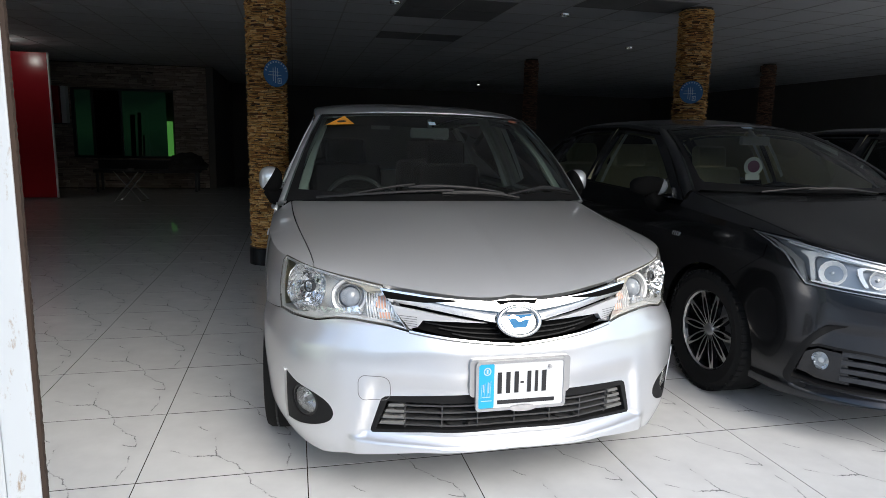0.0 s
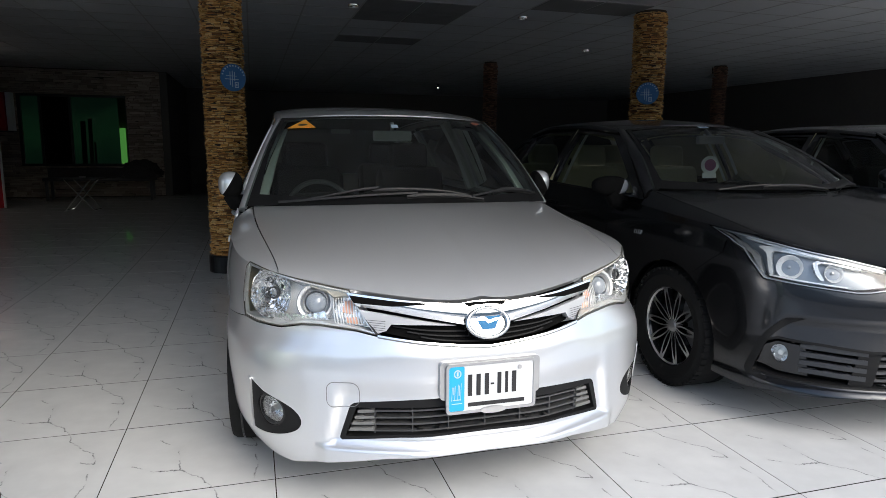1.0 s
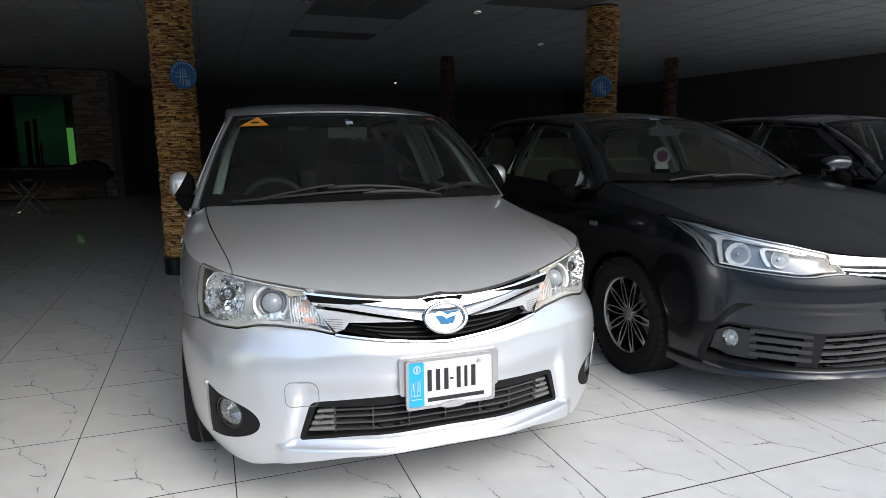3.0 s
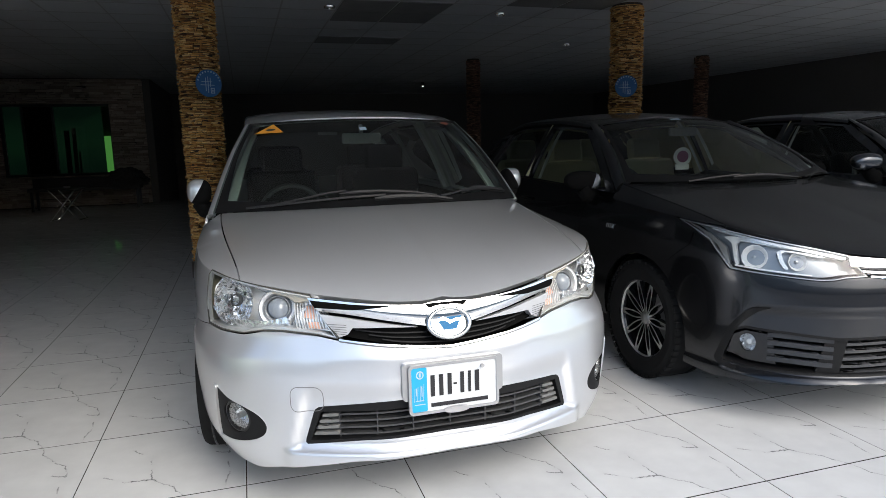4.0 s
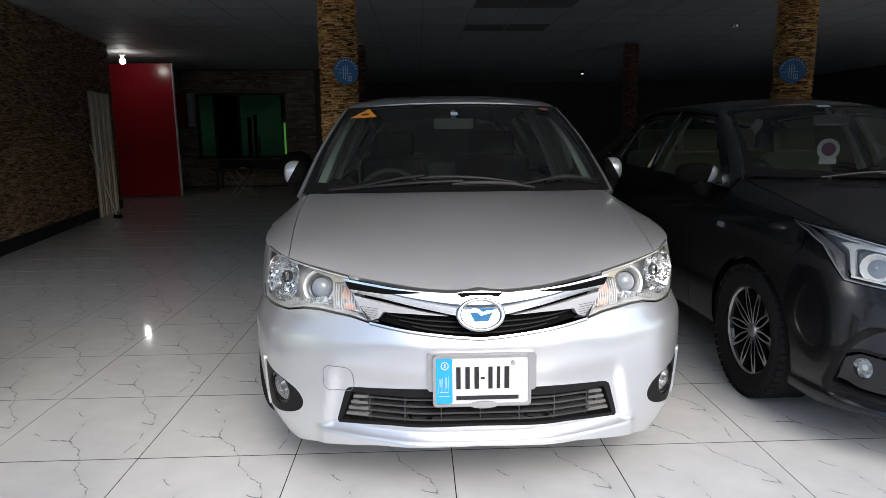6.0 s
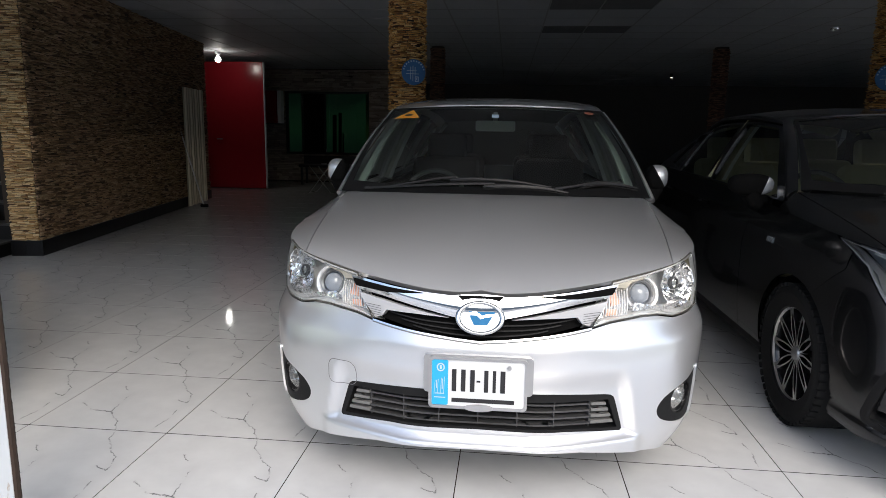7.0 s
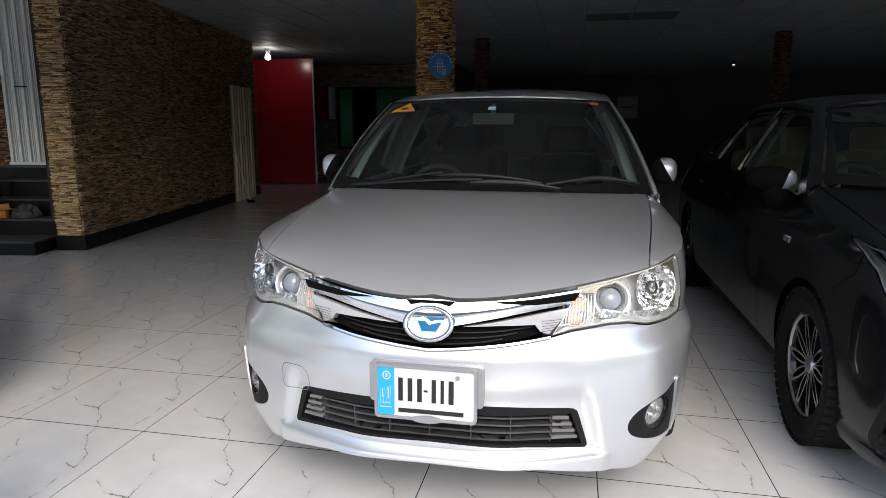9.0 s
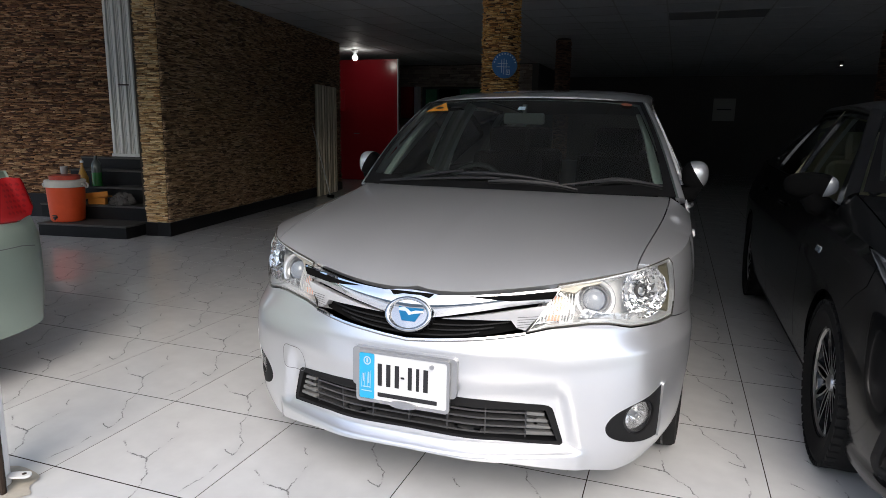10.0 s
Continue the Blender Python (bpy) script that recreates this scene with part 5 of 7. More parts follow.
silver.wiper([(-0.66, 0.0), (-0.37, 0.075), (-0.22, 0.1)], [(-0.26, 0.085), (-0.1, 0.095), (0.15, 0.078), (0.36, 0.04)])
silver.wiper([(0.38, 0.018), (0.52, 0.05), (0.66, 0.088)], [(0.55, 0.06), (0.66, 0.09), (0.78, 0.085), (0.92, 0.055)])
silver.wiper([(-0.80, -0.01), (-0.3, 0.035), (0.02, 0.05)], [(-0.05, 0.035), (0.1, 0.045), (0.3, 0.035), (0.46, 0.0)])


def plain_wheel(w):
    """Steel wheel with a grey cover and a road tyre."""
    tyre = part("tyre", lathe(bmesh.new(), [(0.2, -0.085), (0.26, -0.1), (0.292, -0.097), (0.302, -0.082), (0.306, -0.04), (0.306, 0.04), (0.302, 0.082), (0.292, 0.097), (0.26, 0.1), (0.2, 0.085)], None, 48), RUBBER, w, smooth=True)
    part("rim", lathe(bmesh.new(), [(0.2, 0.085), (0.19, 0.07), (0.15, 0.06), (0.06, 0.075), (0, 0.08)], None, 36), SATIN, w, smooth=True)
    for k in range(3):
        part("tread_groove", lathe(bmesh.new(), [(0.3062, -0.052 + 0.05 * k), (0.3068, -0.048 + 0.05 * k), (0.3062, -0.044 + 0.05 * k)], None, 40), GLOSS_BLACK, tyre)


silver.wheels(plain_wheel)
# stickers on the windscreen and small fittings on the wings
ORANGE = plain("orange_sticker", (0.80, 0.33, 0.03), 0.5)
patch("warning_sticker", [(-0.90, 0.81), (-0.66, 0.81), (-0.77, 0.95)], silver.screen, ORANGE, silver_car, step=(0.05, 0.03), depth=0, out=0.006, label="orange triangular sticker")
patch("sticker_mark", disc2(-0.775, 0.855, 0.04, 0.016), silver.screen, INK, silver_car, step=(0.03, 0.01), depth=0, out=0.008)
patch("small_sticker", [(-0.03, 0.80), (0.03, 0.80), (0.03, 0.85), (-0.03, 0.85)], silver.screen, SIGN_PALE, silver_car, step=(0.03, 0.02), depth=0, out=0.006, label="small pale sticker")
patch("round_sticker", disc2(0.84, 0.93, 0.045, 0.022), silver.screen, plain("faded_sticker", (0.36, 0.12, 0.07), 0.5), silver_car, step=(0.03, 0.02), depth=0, out=0.006, label="small red sticker")
for side in (-1, 1):
    m = facing(silver_skin, side * silver_skin.along(1.22), 0.80, 0.0)
    part("side_repeater", box(bmesh.new(), (-0.035, -0.012, -0.004), (0.035, 0.012, 0.008), 0.005, m), WHITE_PLATE, silver_car, smooth=True)
# ---- graphite saloon, and a grey saloon beyond it ----
DARK_PLAN = [(0, 0), (0.2, 0.008), (0.43, 0.05), (0.6, 0.125), (0.72, 0.22), (0.80, 0.33), (0.85, 0.47), (0.875, 0.65), (0.887, 0.9), (0.8875, 1.2),
             (0.8875, 2.4), (0.8875, 3.6), (0.87, 4.1), (0.83, 4.4), (0.7, 4.54), (0.4, 4.6), (0, 4.62)]
dark_front = curve([(0.1, 0.03), (0.2, 0.0), (0.5, 0.0), (0.6, 0.005), (0.66, 0.02), (0.72, 0.05), (0.78, 0.09), (0.85, 0.14), (1.0, 0.25)])
dark_side = curve([(0.15, 0.05), (0.3, 0.015), (0.5, 0.0), (0.7, 0.0), (0.8, 0.02), (0.9, 0.06), (1.0, 0.1)])


def dark_relief(a, z):
    duct = (1 - ramp(a, 0.84 + (0.53 - z) * 0.45, 0.88 + (0.53 - z) * 0.45)) * ramp(z, 0.22, 0.25) * (1 - ramp(z, 0.50, 0.545))
    lip = 1 - ramp(z, 0.2, 0.25)
    return 0.022 * duct - 0.012 * lip


dark_skin = Skin(DARK_PLAN, dark_front, dark_side, dark_front, dark_relief)
dark_spec = dict(
    half=0.8875, length=4.62, hood_u=1.02, hood_edge=[(0, 0.722), (0.186, 0.732), (0.491, 0.765), (0.736, 0.810), (1.02, 0.857), (1.4, 0.875)],
    hood_rise=(0.14, 0.07), cowl_x=0.75, cowl_y=1.12, cowl_sweep=0.22, cowl_z=0.995, cowl_drop=0.005,
    shoulder=curve([(0.3, 0.857), (0.7, 0.872), (1.0, 0.89), (1.5, 0.92), (4.6, 0.97)]),
    belt=[(1.3, 0.94), (2.0, 0.955), (3.0, 0.975), (4.6, 1.0)],
    screen_x0=0.735, screen_y0=1.10, screen_sweep0=0.26, screen_z0=1.0, screen_drop0=0.0,
    screen_x1=0.52, screen_y1=1.94, screen_sweep1=0.10, screen_z1=1.375, screen_drop1=0.03,
    roof_z=[(1.92, 1.378), (2.1, 1.405), (2.5, 1.432), (3.0, 1.43), (3.6, 1.37)], roof_x=[(1.92, 0.525), (2.4, 0.56), (3.0, 0.55), (3.6, 0.5)], roof_end=3.5,
    pillar_lo=(0.80, 1.34, 0.95), pillar_hi=(0.572, 2.05, 1.352), eave=0.05,
    arch=0.35, tyre=0.312, axle_front=0.96, axle_rear=3.66, sill=0.25, fender_u=1.19, fender_low=0.765, arch_front=62,
    door_cuts=(1.6, 2.62, 3.5), rear_y=4.2, window_cuts=(1.42, 2.55, 3.35, 3.75), window_top=2.06, tail_u=0.95, tail_z=1.0, rear_glass=GLASS, boot=True,
    sill_mat=BLACK, trim=GREY_PLASTIC, post=BEIGE, wing_nose=[(1.335, 0.875), (1.318, 0.866), (1.194, 0.829)])
LED = plain("lamp_white_edge", (0.88, 0.89, 0.90), 0.2, 0.3)
LAMP_GREY = plain("lamp_grey_inside", (0.30, 0.32, 0.35), 0.3, 0.4)
SLATE = plain("slate_grey_plastic", (0.022, 0.024, 0.028), 0.35)


def saloon_face(car, root, paint):
    """Bumper, lamps, grille and ducts of the graphite saloon."""
    sk = car.skin
    at_depth = lambda d: (lambda u, z: sk.at(u, z, -d))
    ua = sk.along(car.s["axle_front"])
    r, ty = car.s["arch"], car.s["tyre"]
    lamp = [(1.31, 0.868), (1.19, 0.833), (1.09, 0.795), (1.02, 0.735), (0.968, 0.684), (0.80, 0.672), (0.607, 0.658), (0.555, 0.661), (0.51, 0.669), (0.42, 0.674),
            (0.453, 0.712), (0.488, 0.757), (0.65, 0.789), (0.81, 0.813), (0.95, 0.836), (1.08, 0.852)]
    duct = [(0.896, 0.437), (0.95, 0.42), (0.985, 0.372), (1.02, 0.29), (1.012, 0.25), (0.89, 0.243), (0.57, 0.245), (0.3, 0.245), (0, 0.245)]
    duct_top = [(0, 0.42), (0.25, 0.42), (0.52, 0.415), (0.712, 0.432)]
    mouth = [(-u, z) for u, z in duct_top[1:]][::-1] + duct_top + duct[:-1] + [(0, 0.245)] + [(-u, z) for u, z in duct[:-1]][::-1]
    half = [(0, 0.632), (0.22, 0.642), (0.415, 0.670), (0.51, 0.665), (0.555, 0.657), (0.607, 0.654), (0.80, 0.668), (0.972, 0.680), (1.025, 0.731), (1.095, 0.79), (1.186, 0.828), (1.188, 0.764)]
    half += [(ua + r * math.cos(radians(g)), ty + r * math.sin(radians(g))) for g in (118, 130, 145, 160, 175, 190, 202)]
    half += [(1.05, 0.17), (0.89, 0.19), (0.59, 0.215), (0.39, 0.225), (0.17, 0.21), (0, 0.205)]
    whole = half[:-1] + [(0, 0.205)] + [(-u, z) for u, z in half[1:-1]][::-1]
    patch("bumper", whole, sk.at, paint, root, [mouth], step=0.015, depth=0.02)
    patch("duct_backing", mouth, at_depth(0.075), PIT, root, step=0.06, depth=0)
    for side in (-1, 1):
        hook = spline([(0.79, 0.533), (0.865, 0.522), (0.92, 0.475), (0.965, 0.41), (1.012, 0.31), (1.03, 0.265), (1.012, 0.236), (0.93, 0.229)], 4, False)
        hook += spline([(0.93, 0.240), (0.985, 0.252), (0.988, 0.275), (0.955, 0.355), (0.925, 0.42), (0.888, 0.468), (0.84, 0.508)], 4, False)
        patch("duct_surround", hook if side > 0 else mirror(hook), at_depth(-0.003), BLACK, root, step=0.02, depth=0.02)
    tray = bmesh.new()
    box(tray, (-0.5, 0.26, 0.22), (0.5, 0.7, 0.24))
    part("undertray", tray, BLACK, root)
    grille = patch("lower_grille", mouth, at_depth(0.0), BLACK, root, [inset(mouth, 0.012)], step=0.03, depth=0.05, label="black slatted lower grille")
    for k in range(5):
        z = 0.395 - 0.032 * k
        line = [(-0.5 + t / 20, z - 0.01 * abs(t / 10 - 1)) for t in range(21)]
        patch("slat", line + [(u, v - 0.012) for u, v in line[::-1]], at_depth(0.02), GREY_PLASTIC, grille, step=(0.05, 0.012), depth=0.03)
    for side in (-1, 1):
        flip = (lambda o: o) if side > 0 else mirror
        patch("slat_knuckle", flip([(0.47, 0.41), (0.56, 0.415), (0.60, 0.25), (0.50, 0.25)]), at_depth(0.015), BLACK, grille, step=0.03, depth=0.02)
        for k in range(4):
            z = 0.412 - 0.036 * k
            patch("duct_slat", flip([(0.53, z - 0.006), (0.70 + 0.0 * k, z + 0.006), (0.80, z + 0.004), (0.80, z - 0.014), (0.70, z - 0.016), (0.53, z - 0.026)]), at_depth(0.012), SLATE, grille, step=0.03, depth=0.025)
        patch("fog_panel", flip([(0.78, 0.405), (0.90, 0.41), (0.955, 0.385), (0.985, 0.30), (0.90, 0.275), (0.76, 0.275)]), at_depth(0.02), GLOSS_BLACK, grille, [disc2(side * 0.888, 0.356, 0.038, 0.042)], step=0.025, depth=0.03)
        m = facing(sk, side * 0.888, 0.356, -0.045)
        fl = part("fog_lamp", lathe(bmesh.new(), [(0.006, -0.02), (0.026, -0.006), (0.039, 0.016)], m, 24), REFLECTOR, root, "round fog lamp", smooth=True)
        part("fog_bulb", lathe(bmesh.new(), [(0, 0.012), (0.012, 0.008), (0.014, -0.015)], m, 12), LED, fl, smooth=True)
        part("fog_lens", lathe(bmesh.new(), [(0, 0.034), (0.022, 0.029), (0.041, 0.016)], m, 24), LENS, fl, smooth=True).visible_shadow = False
        # headlamp
        hl = patch("headlamp", flip(lamp), at_depth(0.0), LAMP_GREY, root, [flip(inset(lamp, 0.004))], step=0.02, depth=0.03, label="slim headlamp with white light guides")
        patch("lamp_housing", flip(inset(lamp, 0.003)), at_depth(0.05), LAMP_GREY, hl, step=0.04, depth=0)
        patch("lamp_lens", flip(inset(lamp, 0.004)), at_depth(-0.001), LENS, hl, step=0.03, depth=0).visible_shadow = False
        guide = [(1.03, 0.812), (0.99, 0.79), (0.97, 0.745), (0.955, 0.705), (0.94, 0.705), (0.952, 0.745), (0.965, 0.785), (0.94, 0.80), (0.80, 0.785), (0.66, 0.765), (0.66, 0.775), (0.80, 0.797), (0.94, 0.816)]
        patch("light_guide", flip(spline(guide, 3)), at_depth(0.018), LED, hl, step=0.014, depth=0.02)
        inner = [(0.77, 0.772), (0.775, 0.735), (0.75, 0.698), (0.735, 0.70), (0.757, 0.735), (0.75, 0.765), (0.60, 0.745), (0.60, 0.751)]
        patch("light_guide", flip(spline(inner, 3)), at_depth(0.018), LED, hl, step=0.014, depth=0.02)
        patch("upper_guide", flip([(0.49, 0.748), (0.65, 0.778), (0.81, 0.802), (0.95, 0.826), (1.1, 0.846), (1.1, 0.838), (0.95, 0.818), (0.81, 0.792), (0.65, 0.765), (0.495, 0.736)]), at_depth(0.012), LED, hl, step=0.02, depth=0.02)
        patch("outer_guide", flip([(1.285, 0.862), (1.20, 0.848), (1.09, 0.815), (1.01, 0.775), (0.972, 0.695), (0.984, 0.700), (1.05, 0.775), (1.17, 0.831)]), at_depth(0.014), SATIN, hl, step=0.02, depth=0.02)
        patch("lower_guide", flip([(0.955, 0.695), (0.80, 0.684), (0.64, 0.672), (0.64, 0.677), (0.80, 0.690), (0.955, 0.702)]), at_depth(0.016), LED, hl, step=0.02, depth=0.02)
        for u, z, rad in ((0.885, 0.735, 0.048), (0.70, 0.722, 0.036)):
            m = facing(sk, side * u, z, -0.045) @ pose(0, 0, 0, 6, -side * 14, 0)
            bowl = bmesh.new()
            lathe(bowl, [(0.008, -0.024), (rad * 0.6, -0.014), (rad, 0.010), (rad * 1.1, 0.013)], m, 14)
            part("lamp_reflector", bowl, FACETS, hl)
            part("lamp_bulb", lathe(bmesh.new(), [(0, 0.010), (0.006, 0.008), (0.007, -0.012)], m, 12), SATIN, hl, smooth=True)
    # upper grille
    gr = patch("upper_grille", [(-0.41, 0.676), (-0.22, 0.645), (0, 0.634), (0.22, 0.645), (0.41, 0.676), (0.48, 0.75), (0.2, 0.728), (0, 0.722), (-0.2, 0.728), (-0.48, 0.75)], at_depth(0.03), GLOSS_BLACK, root, step=0.04, depth=0.01, label="black upper grille with chrome bars")
    for (z0, z1, e0, e1, w) in ((0.692, 0.722, 0.716, 0.754, 0.487), (0.672, 0.680, 0.690, 0.698, 0.44), (0.650, 0.656, 0.673, 0.678, 0.41)):
        lo = [(w * t / 10, z0 + (e0 - z0) * (t / 10) ** 1.5) for t in range(-10, 11) if t >= 0]
        hi = [(w * t / 10, z1 + (e1 - z1) * (t / 10) ** 1.5) for t in range(0, 11)]
        lo_full = [(-u, z) for u, z in lo[1:]][::-1] + lo
        hi_full = [(-u, z) for u, z in hi[1:]][::-1] + hi
        patch("chrome_bar", lo_full + hi_full[::-1], at_depth(-0.006), CHROME, gr, step=0.02, depth=0.03)
    patch("emblem", disc2(0, 0.70, 0.07, 0.05), at_depth(-0.02), CHROME, root, step=0.02, depth=0.03)
    flat = lambda d: (lambda u, z: (u, -0.014 - d, z))
    plate = patch("number_plate", rounded(-0.165, 0.44, 0.165, 0.59, 0.01), flat(0.0), WHITE_PLATE, root, step=0.06, depth=0.012, label="white number plate")
    patch("plate_bar", [(-0.12, 0.48), (0.12, 0.48), (0.12, 0.55), (-0.12, 0.55)], flat(0.004), INK, plate, step=0.06, depth=0.001)


def spoked_wheel(w):
    """Alloy wheel with ten forked pairs of thin machined spokes and a wide tyre."""
    tyre = part("tyre", lathe(bmesh.new(), [(0.208, -0.09), (0.27, -0.108), (0.300, -0.096), (0.310, -0.06), (0.312, 0), (0.310, 0.06), (0.300, 0.096), (0.27, 0.108), (0.208, 0.09)], None, 56), RUBBER, w, smooth=True)
    blocks = bmesh.new()
    for k in range(52):
        for row in (-1, 1):
            box(blocks, (0.296, -0.013, row * 0.088 - 0.016), (0.311, 0.013, row * 0.088 + 0.016), 0, pose(0, 0, 0, 0, 0, 360 * (k + 0.25 * row) / 52))
    tagged(part("tread", blocks, RUBBER, tyre), kind="stuff")
    rim = part("rim", lathe(bmesh.new(), [(0.212, -0.08), (0.2, -0.07), (0.19, -0.06), (0.19, 0.05), (0.198, 0.072), (0.207, 0.084), (0.213, 0.088), (0.214, 0.08)], None, 56), GLOSS_BLACK, w, smooth=True)
    part("rim_edge", lathe(bmesh.new(), [(0.196, 0.0735), (0.2, 0.0775), (0.2035, 0.0815)], None, 56), MACHINED, rim, "machined silver rim edge", smooth=True)
    part("brake_disc", lathe(bmesh.new(), [(0.05, -0.005), (0.135, -0.005), (0.135, 0.005), (0.05, 0.005)], None, 32), SATIN, w, smooth=True)
    part("drum", lathe(bmesh.new(), [(0.19, -0.04), (0, -0.04)], None, 32), BLACK, w)
    part("hub_cap", lathe(bmesh.new(), [(0, 0.078), (0.018, 0.077), (0.03, 0.07), (0.036, 0.055), (0.04, 0.03)], None, 24), SATIN, w, smooth=True)
    for k in range(10):
        mid = Vector((0.105 * math.cos(radians(36 * k)), 0.105 * math.sin(radians(36 * k)), 0.071))
        for d in (-1, 1):
            spoke = bmesh.new()
            a0, a1 = radians(36 * k + d * 8), radians(36 * k + d * 16.5)
            p0 = Vector((0.034 * math.cos(a0), 0.034 * math.sin(a0), 0.062))
            p1 = mid + Vector((-math.sin(radians(36 * k)), math.cos(radians(36 * k)), 0)) * (d * 0.005)
            p2 = Vector((0.198 * math.cos(a1), 0.198 * math.sin(a1), 0.074))
            pts = [((1 - t) ** 2) * p0 + 2 * t * (1 - t) * p1 + t * t * p2 for t in (0, 0.25, 0.5, 0.75, 1)]
            side_v = (p2 - p0).normalized().cross(Vector((0, 0, 1)))
            width = [0.0045, 0.004, 0.004, 0.0048, 0.011]
            rows = [[spoke.verts.new(p + side_v * (s * q) + Vector((0, 0, zz))) for s, zz in ((-1, -0.028), (-1, 0), (1, 0), (1, -0.028))] for p, q in zip(pts, width)]
            for a, b in zip(rows, rows[1:]):
                for q in range(4):
                    spoke.faces.new((a[q], a[(q + 1) % 4], b[(q + 1) % 4], b[q]))
            bmesh.ops.recalc_face_normals(spoke, faces=spoke.faces[:])
            sp = part("spoke", spoke, GLOSS_BLACK, rim)
            face = bmesh.new()
            edge = [[face.verts.new(p + side_v * (s * q * 0.92) + Vector((0, 0, 0.0012))) for s in (-1, 1)] for p, q in zip(pts, width)]
            for a, b in zip(edge, edge[1:]):
                face.faces.new((a[0], b[0], b[1], a[1]))
            bmesh.ops.recalc_face_normals(face, faces=face.faces[:])
            me = sp.data
            me.materials.append(MACHINED)
            whole = bmesh.new()
            whole.from_mesh(me)
            n = len(whole.faces)
            extra = bpy.data.meshes.new("piece")
            face.to_mesh(extra)
            face.free()
            whole.from_mesh(extra)
            bpy.data.meshes.remove(extra)
            whole.faces.ensure_lookup_table()
            for q in range(n, len(whole.faces)):
                whole.faces[q].material_index = 1
            whole.to_mesh(me)
            whole.free()


MIRROR_PALE = plain("pale_mirror_glass", (0.42, 0.44, 0.47), 0.25, 0.5)
MACHINED = plain("machined_alloy", (0.62, 0.62, 0.63), 0.28, 1.0, vary=0.05)
dark_car = thing("saloon_car", pose(1.875, 1.50, 0), "dark graphite saloon car with beige leather seats, parked on the tiles", "car", "cars on show")
dark = Car(dark_car, dark_spec, dark_skin, GRAPHITE)
dark.body(GLASS)
saloon_face(dark, dark_car, GRAPHITE)
dark.mirrors((0.875, 1.60, 1.005), MIRROR_PALE, (0.21, 0.11, 0.11), ((-0.35, -0.05), (-1, -0.3, -0.35)))
dark.cabin(BEIGE)
dark.wiper([(-0.62, -0.05), (-0.4, 0.0), (-0.2, 0.02)], [(-0.26, 0.01), (-0.1, 0.022), (0.1, 0.015), (0.33, -0.03)])
dark.wiper([(0.38, -0.045), (0.6, -0.01), (0.75, 0.01)], [(0.5, -0.03), (0.66, 0.01), (0.8, 0.01), (0.92, -0.01)])
dark.wheels(spoked_wheel)
PLUM = plain("plum_badge", (0.28, 0.08, 0.20), 0.4)
BADGE_WHITE = plain("badge_white", (0.88, 0.88, 0.90), 0.4)
# round badge hanging behind the screen, and the letters' place on the wing
m = pose(-0.05, 1.75, 1.12, 90, 0, -14)
badge = part("hanging_badge", lathe(bmesh.new(), [(0, -0.004), (0.058, -0.004), (0.06, 0), (0.058, 0.004), (0, 0.004)], m, 32), BADGE_WHITE, dark_car, "round pale badge hung behind the windscreen")
part("badge_centre", lathe(bmesh.new(), [(0, 0.0055), (0.038, 0.0055)], m, 28), PLUM, badge)
part("badge_foot", box(bmesh.new(), (-0.045, -0.085, -0.004), (0.045, -0.05, 0.004), 0.003, m), BADGE_WHITE, badge)
patch("screen_sticker", [(-0.1, 0.93), (0.05, 0.93), (0.05, 0.965), (-0.1, 0.965)], dark.screen, SIGN_PALE, dark_car, step=(0.05, 0.03), depth=0, out=0.006)
for k in range(4):
    m = facing(dark_skin, -(dark_skin.along(1.27) + 0.018 * k - 0.03), 0.77, 0.0)
    part("wing_badge", box(bmesh.new(), (-0.006, -0.012, -0.002), (0.006, 0.012, 0.004), 0.001, m), CHROME, dark_car, "small chrome badge")

SLATE_PAINT = car_paint("slate_paint", (0.05, 0.055, 0.066), 0.26, 0.92, 0.02, 1.0)
third_car = thing("saloon_car", pose(4.05, 1.45, 0), "dark grey saloon car parked at the end of the row", "car", "cars on show")
third = Car(third_car, dict(dark_spec, trim=GREY_PLASTIC), dark_skin, SLATE_PAINT)
third.body(GLASS)
saloon_face(third, third_car, SLATE_PAINT)
third.mirrors((0.95, 1.55, 1.05), SLATE_PAINT, (0.2, 0.12, 0.12), ((-0.4, 0.0), (1, 0, 0)))
third.cabin(CABIN)
third.wheels(plain_wheel)
# ---- stair, door and things at the stone wall ----
STEP_RISER = plain("streaked_black_riser", (0.010, 0.010, 0.011), 0.45, grain=14, vary=0.9, Specular_IOR_Level=0.2)
STEP_EDGE = plain("paler_black_tread", (0.065, 0.062, 0.058), 0.6, grain=22, vary=0.6, bump=0.1)
LEVELS = ((-0.32, 0.14, -1.36, -0.30), (0.08, 0.30, -1.66, -0.265), (0.33, 0.48, -1.66, -0.385), (0.58, 0.66, -1.66, -0.385), (0.79, 0.80, -1.66, -0.385))
stair = thing("stair", LEFT, "short stair of worn black granite steps beside the stone wall", "stair", "", "structure")
for k, (b, z, a0, a1) in enumerate(LEVELS):
    bm = bmesh.new()
    low = 0.0 if k == 0 else LEVELS[k - 1][1]
    back = 0.10 if k == 0 else 0.94
    box(bm, (a0, b + 0.006, low + 0.001), (a1, back, z - 0.02))
    part("riser", bm, STEP_RISER, stair, "black granite riser with pale streaks")
    part("tread", box(bmesh.new(), (a0 - 0.006, b - 0.004, z - 0.02), (a1 + (0.0 if k else 0.006), back, z), 0.005), STEP_EDGE, stair, "black granite tread, paler than the riser")


OLD_SHEET = plain("dull_steel_sheet", (0.78, 0.71, 0.55), 0.5, 0.1, grain=12, vary=0.25)


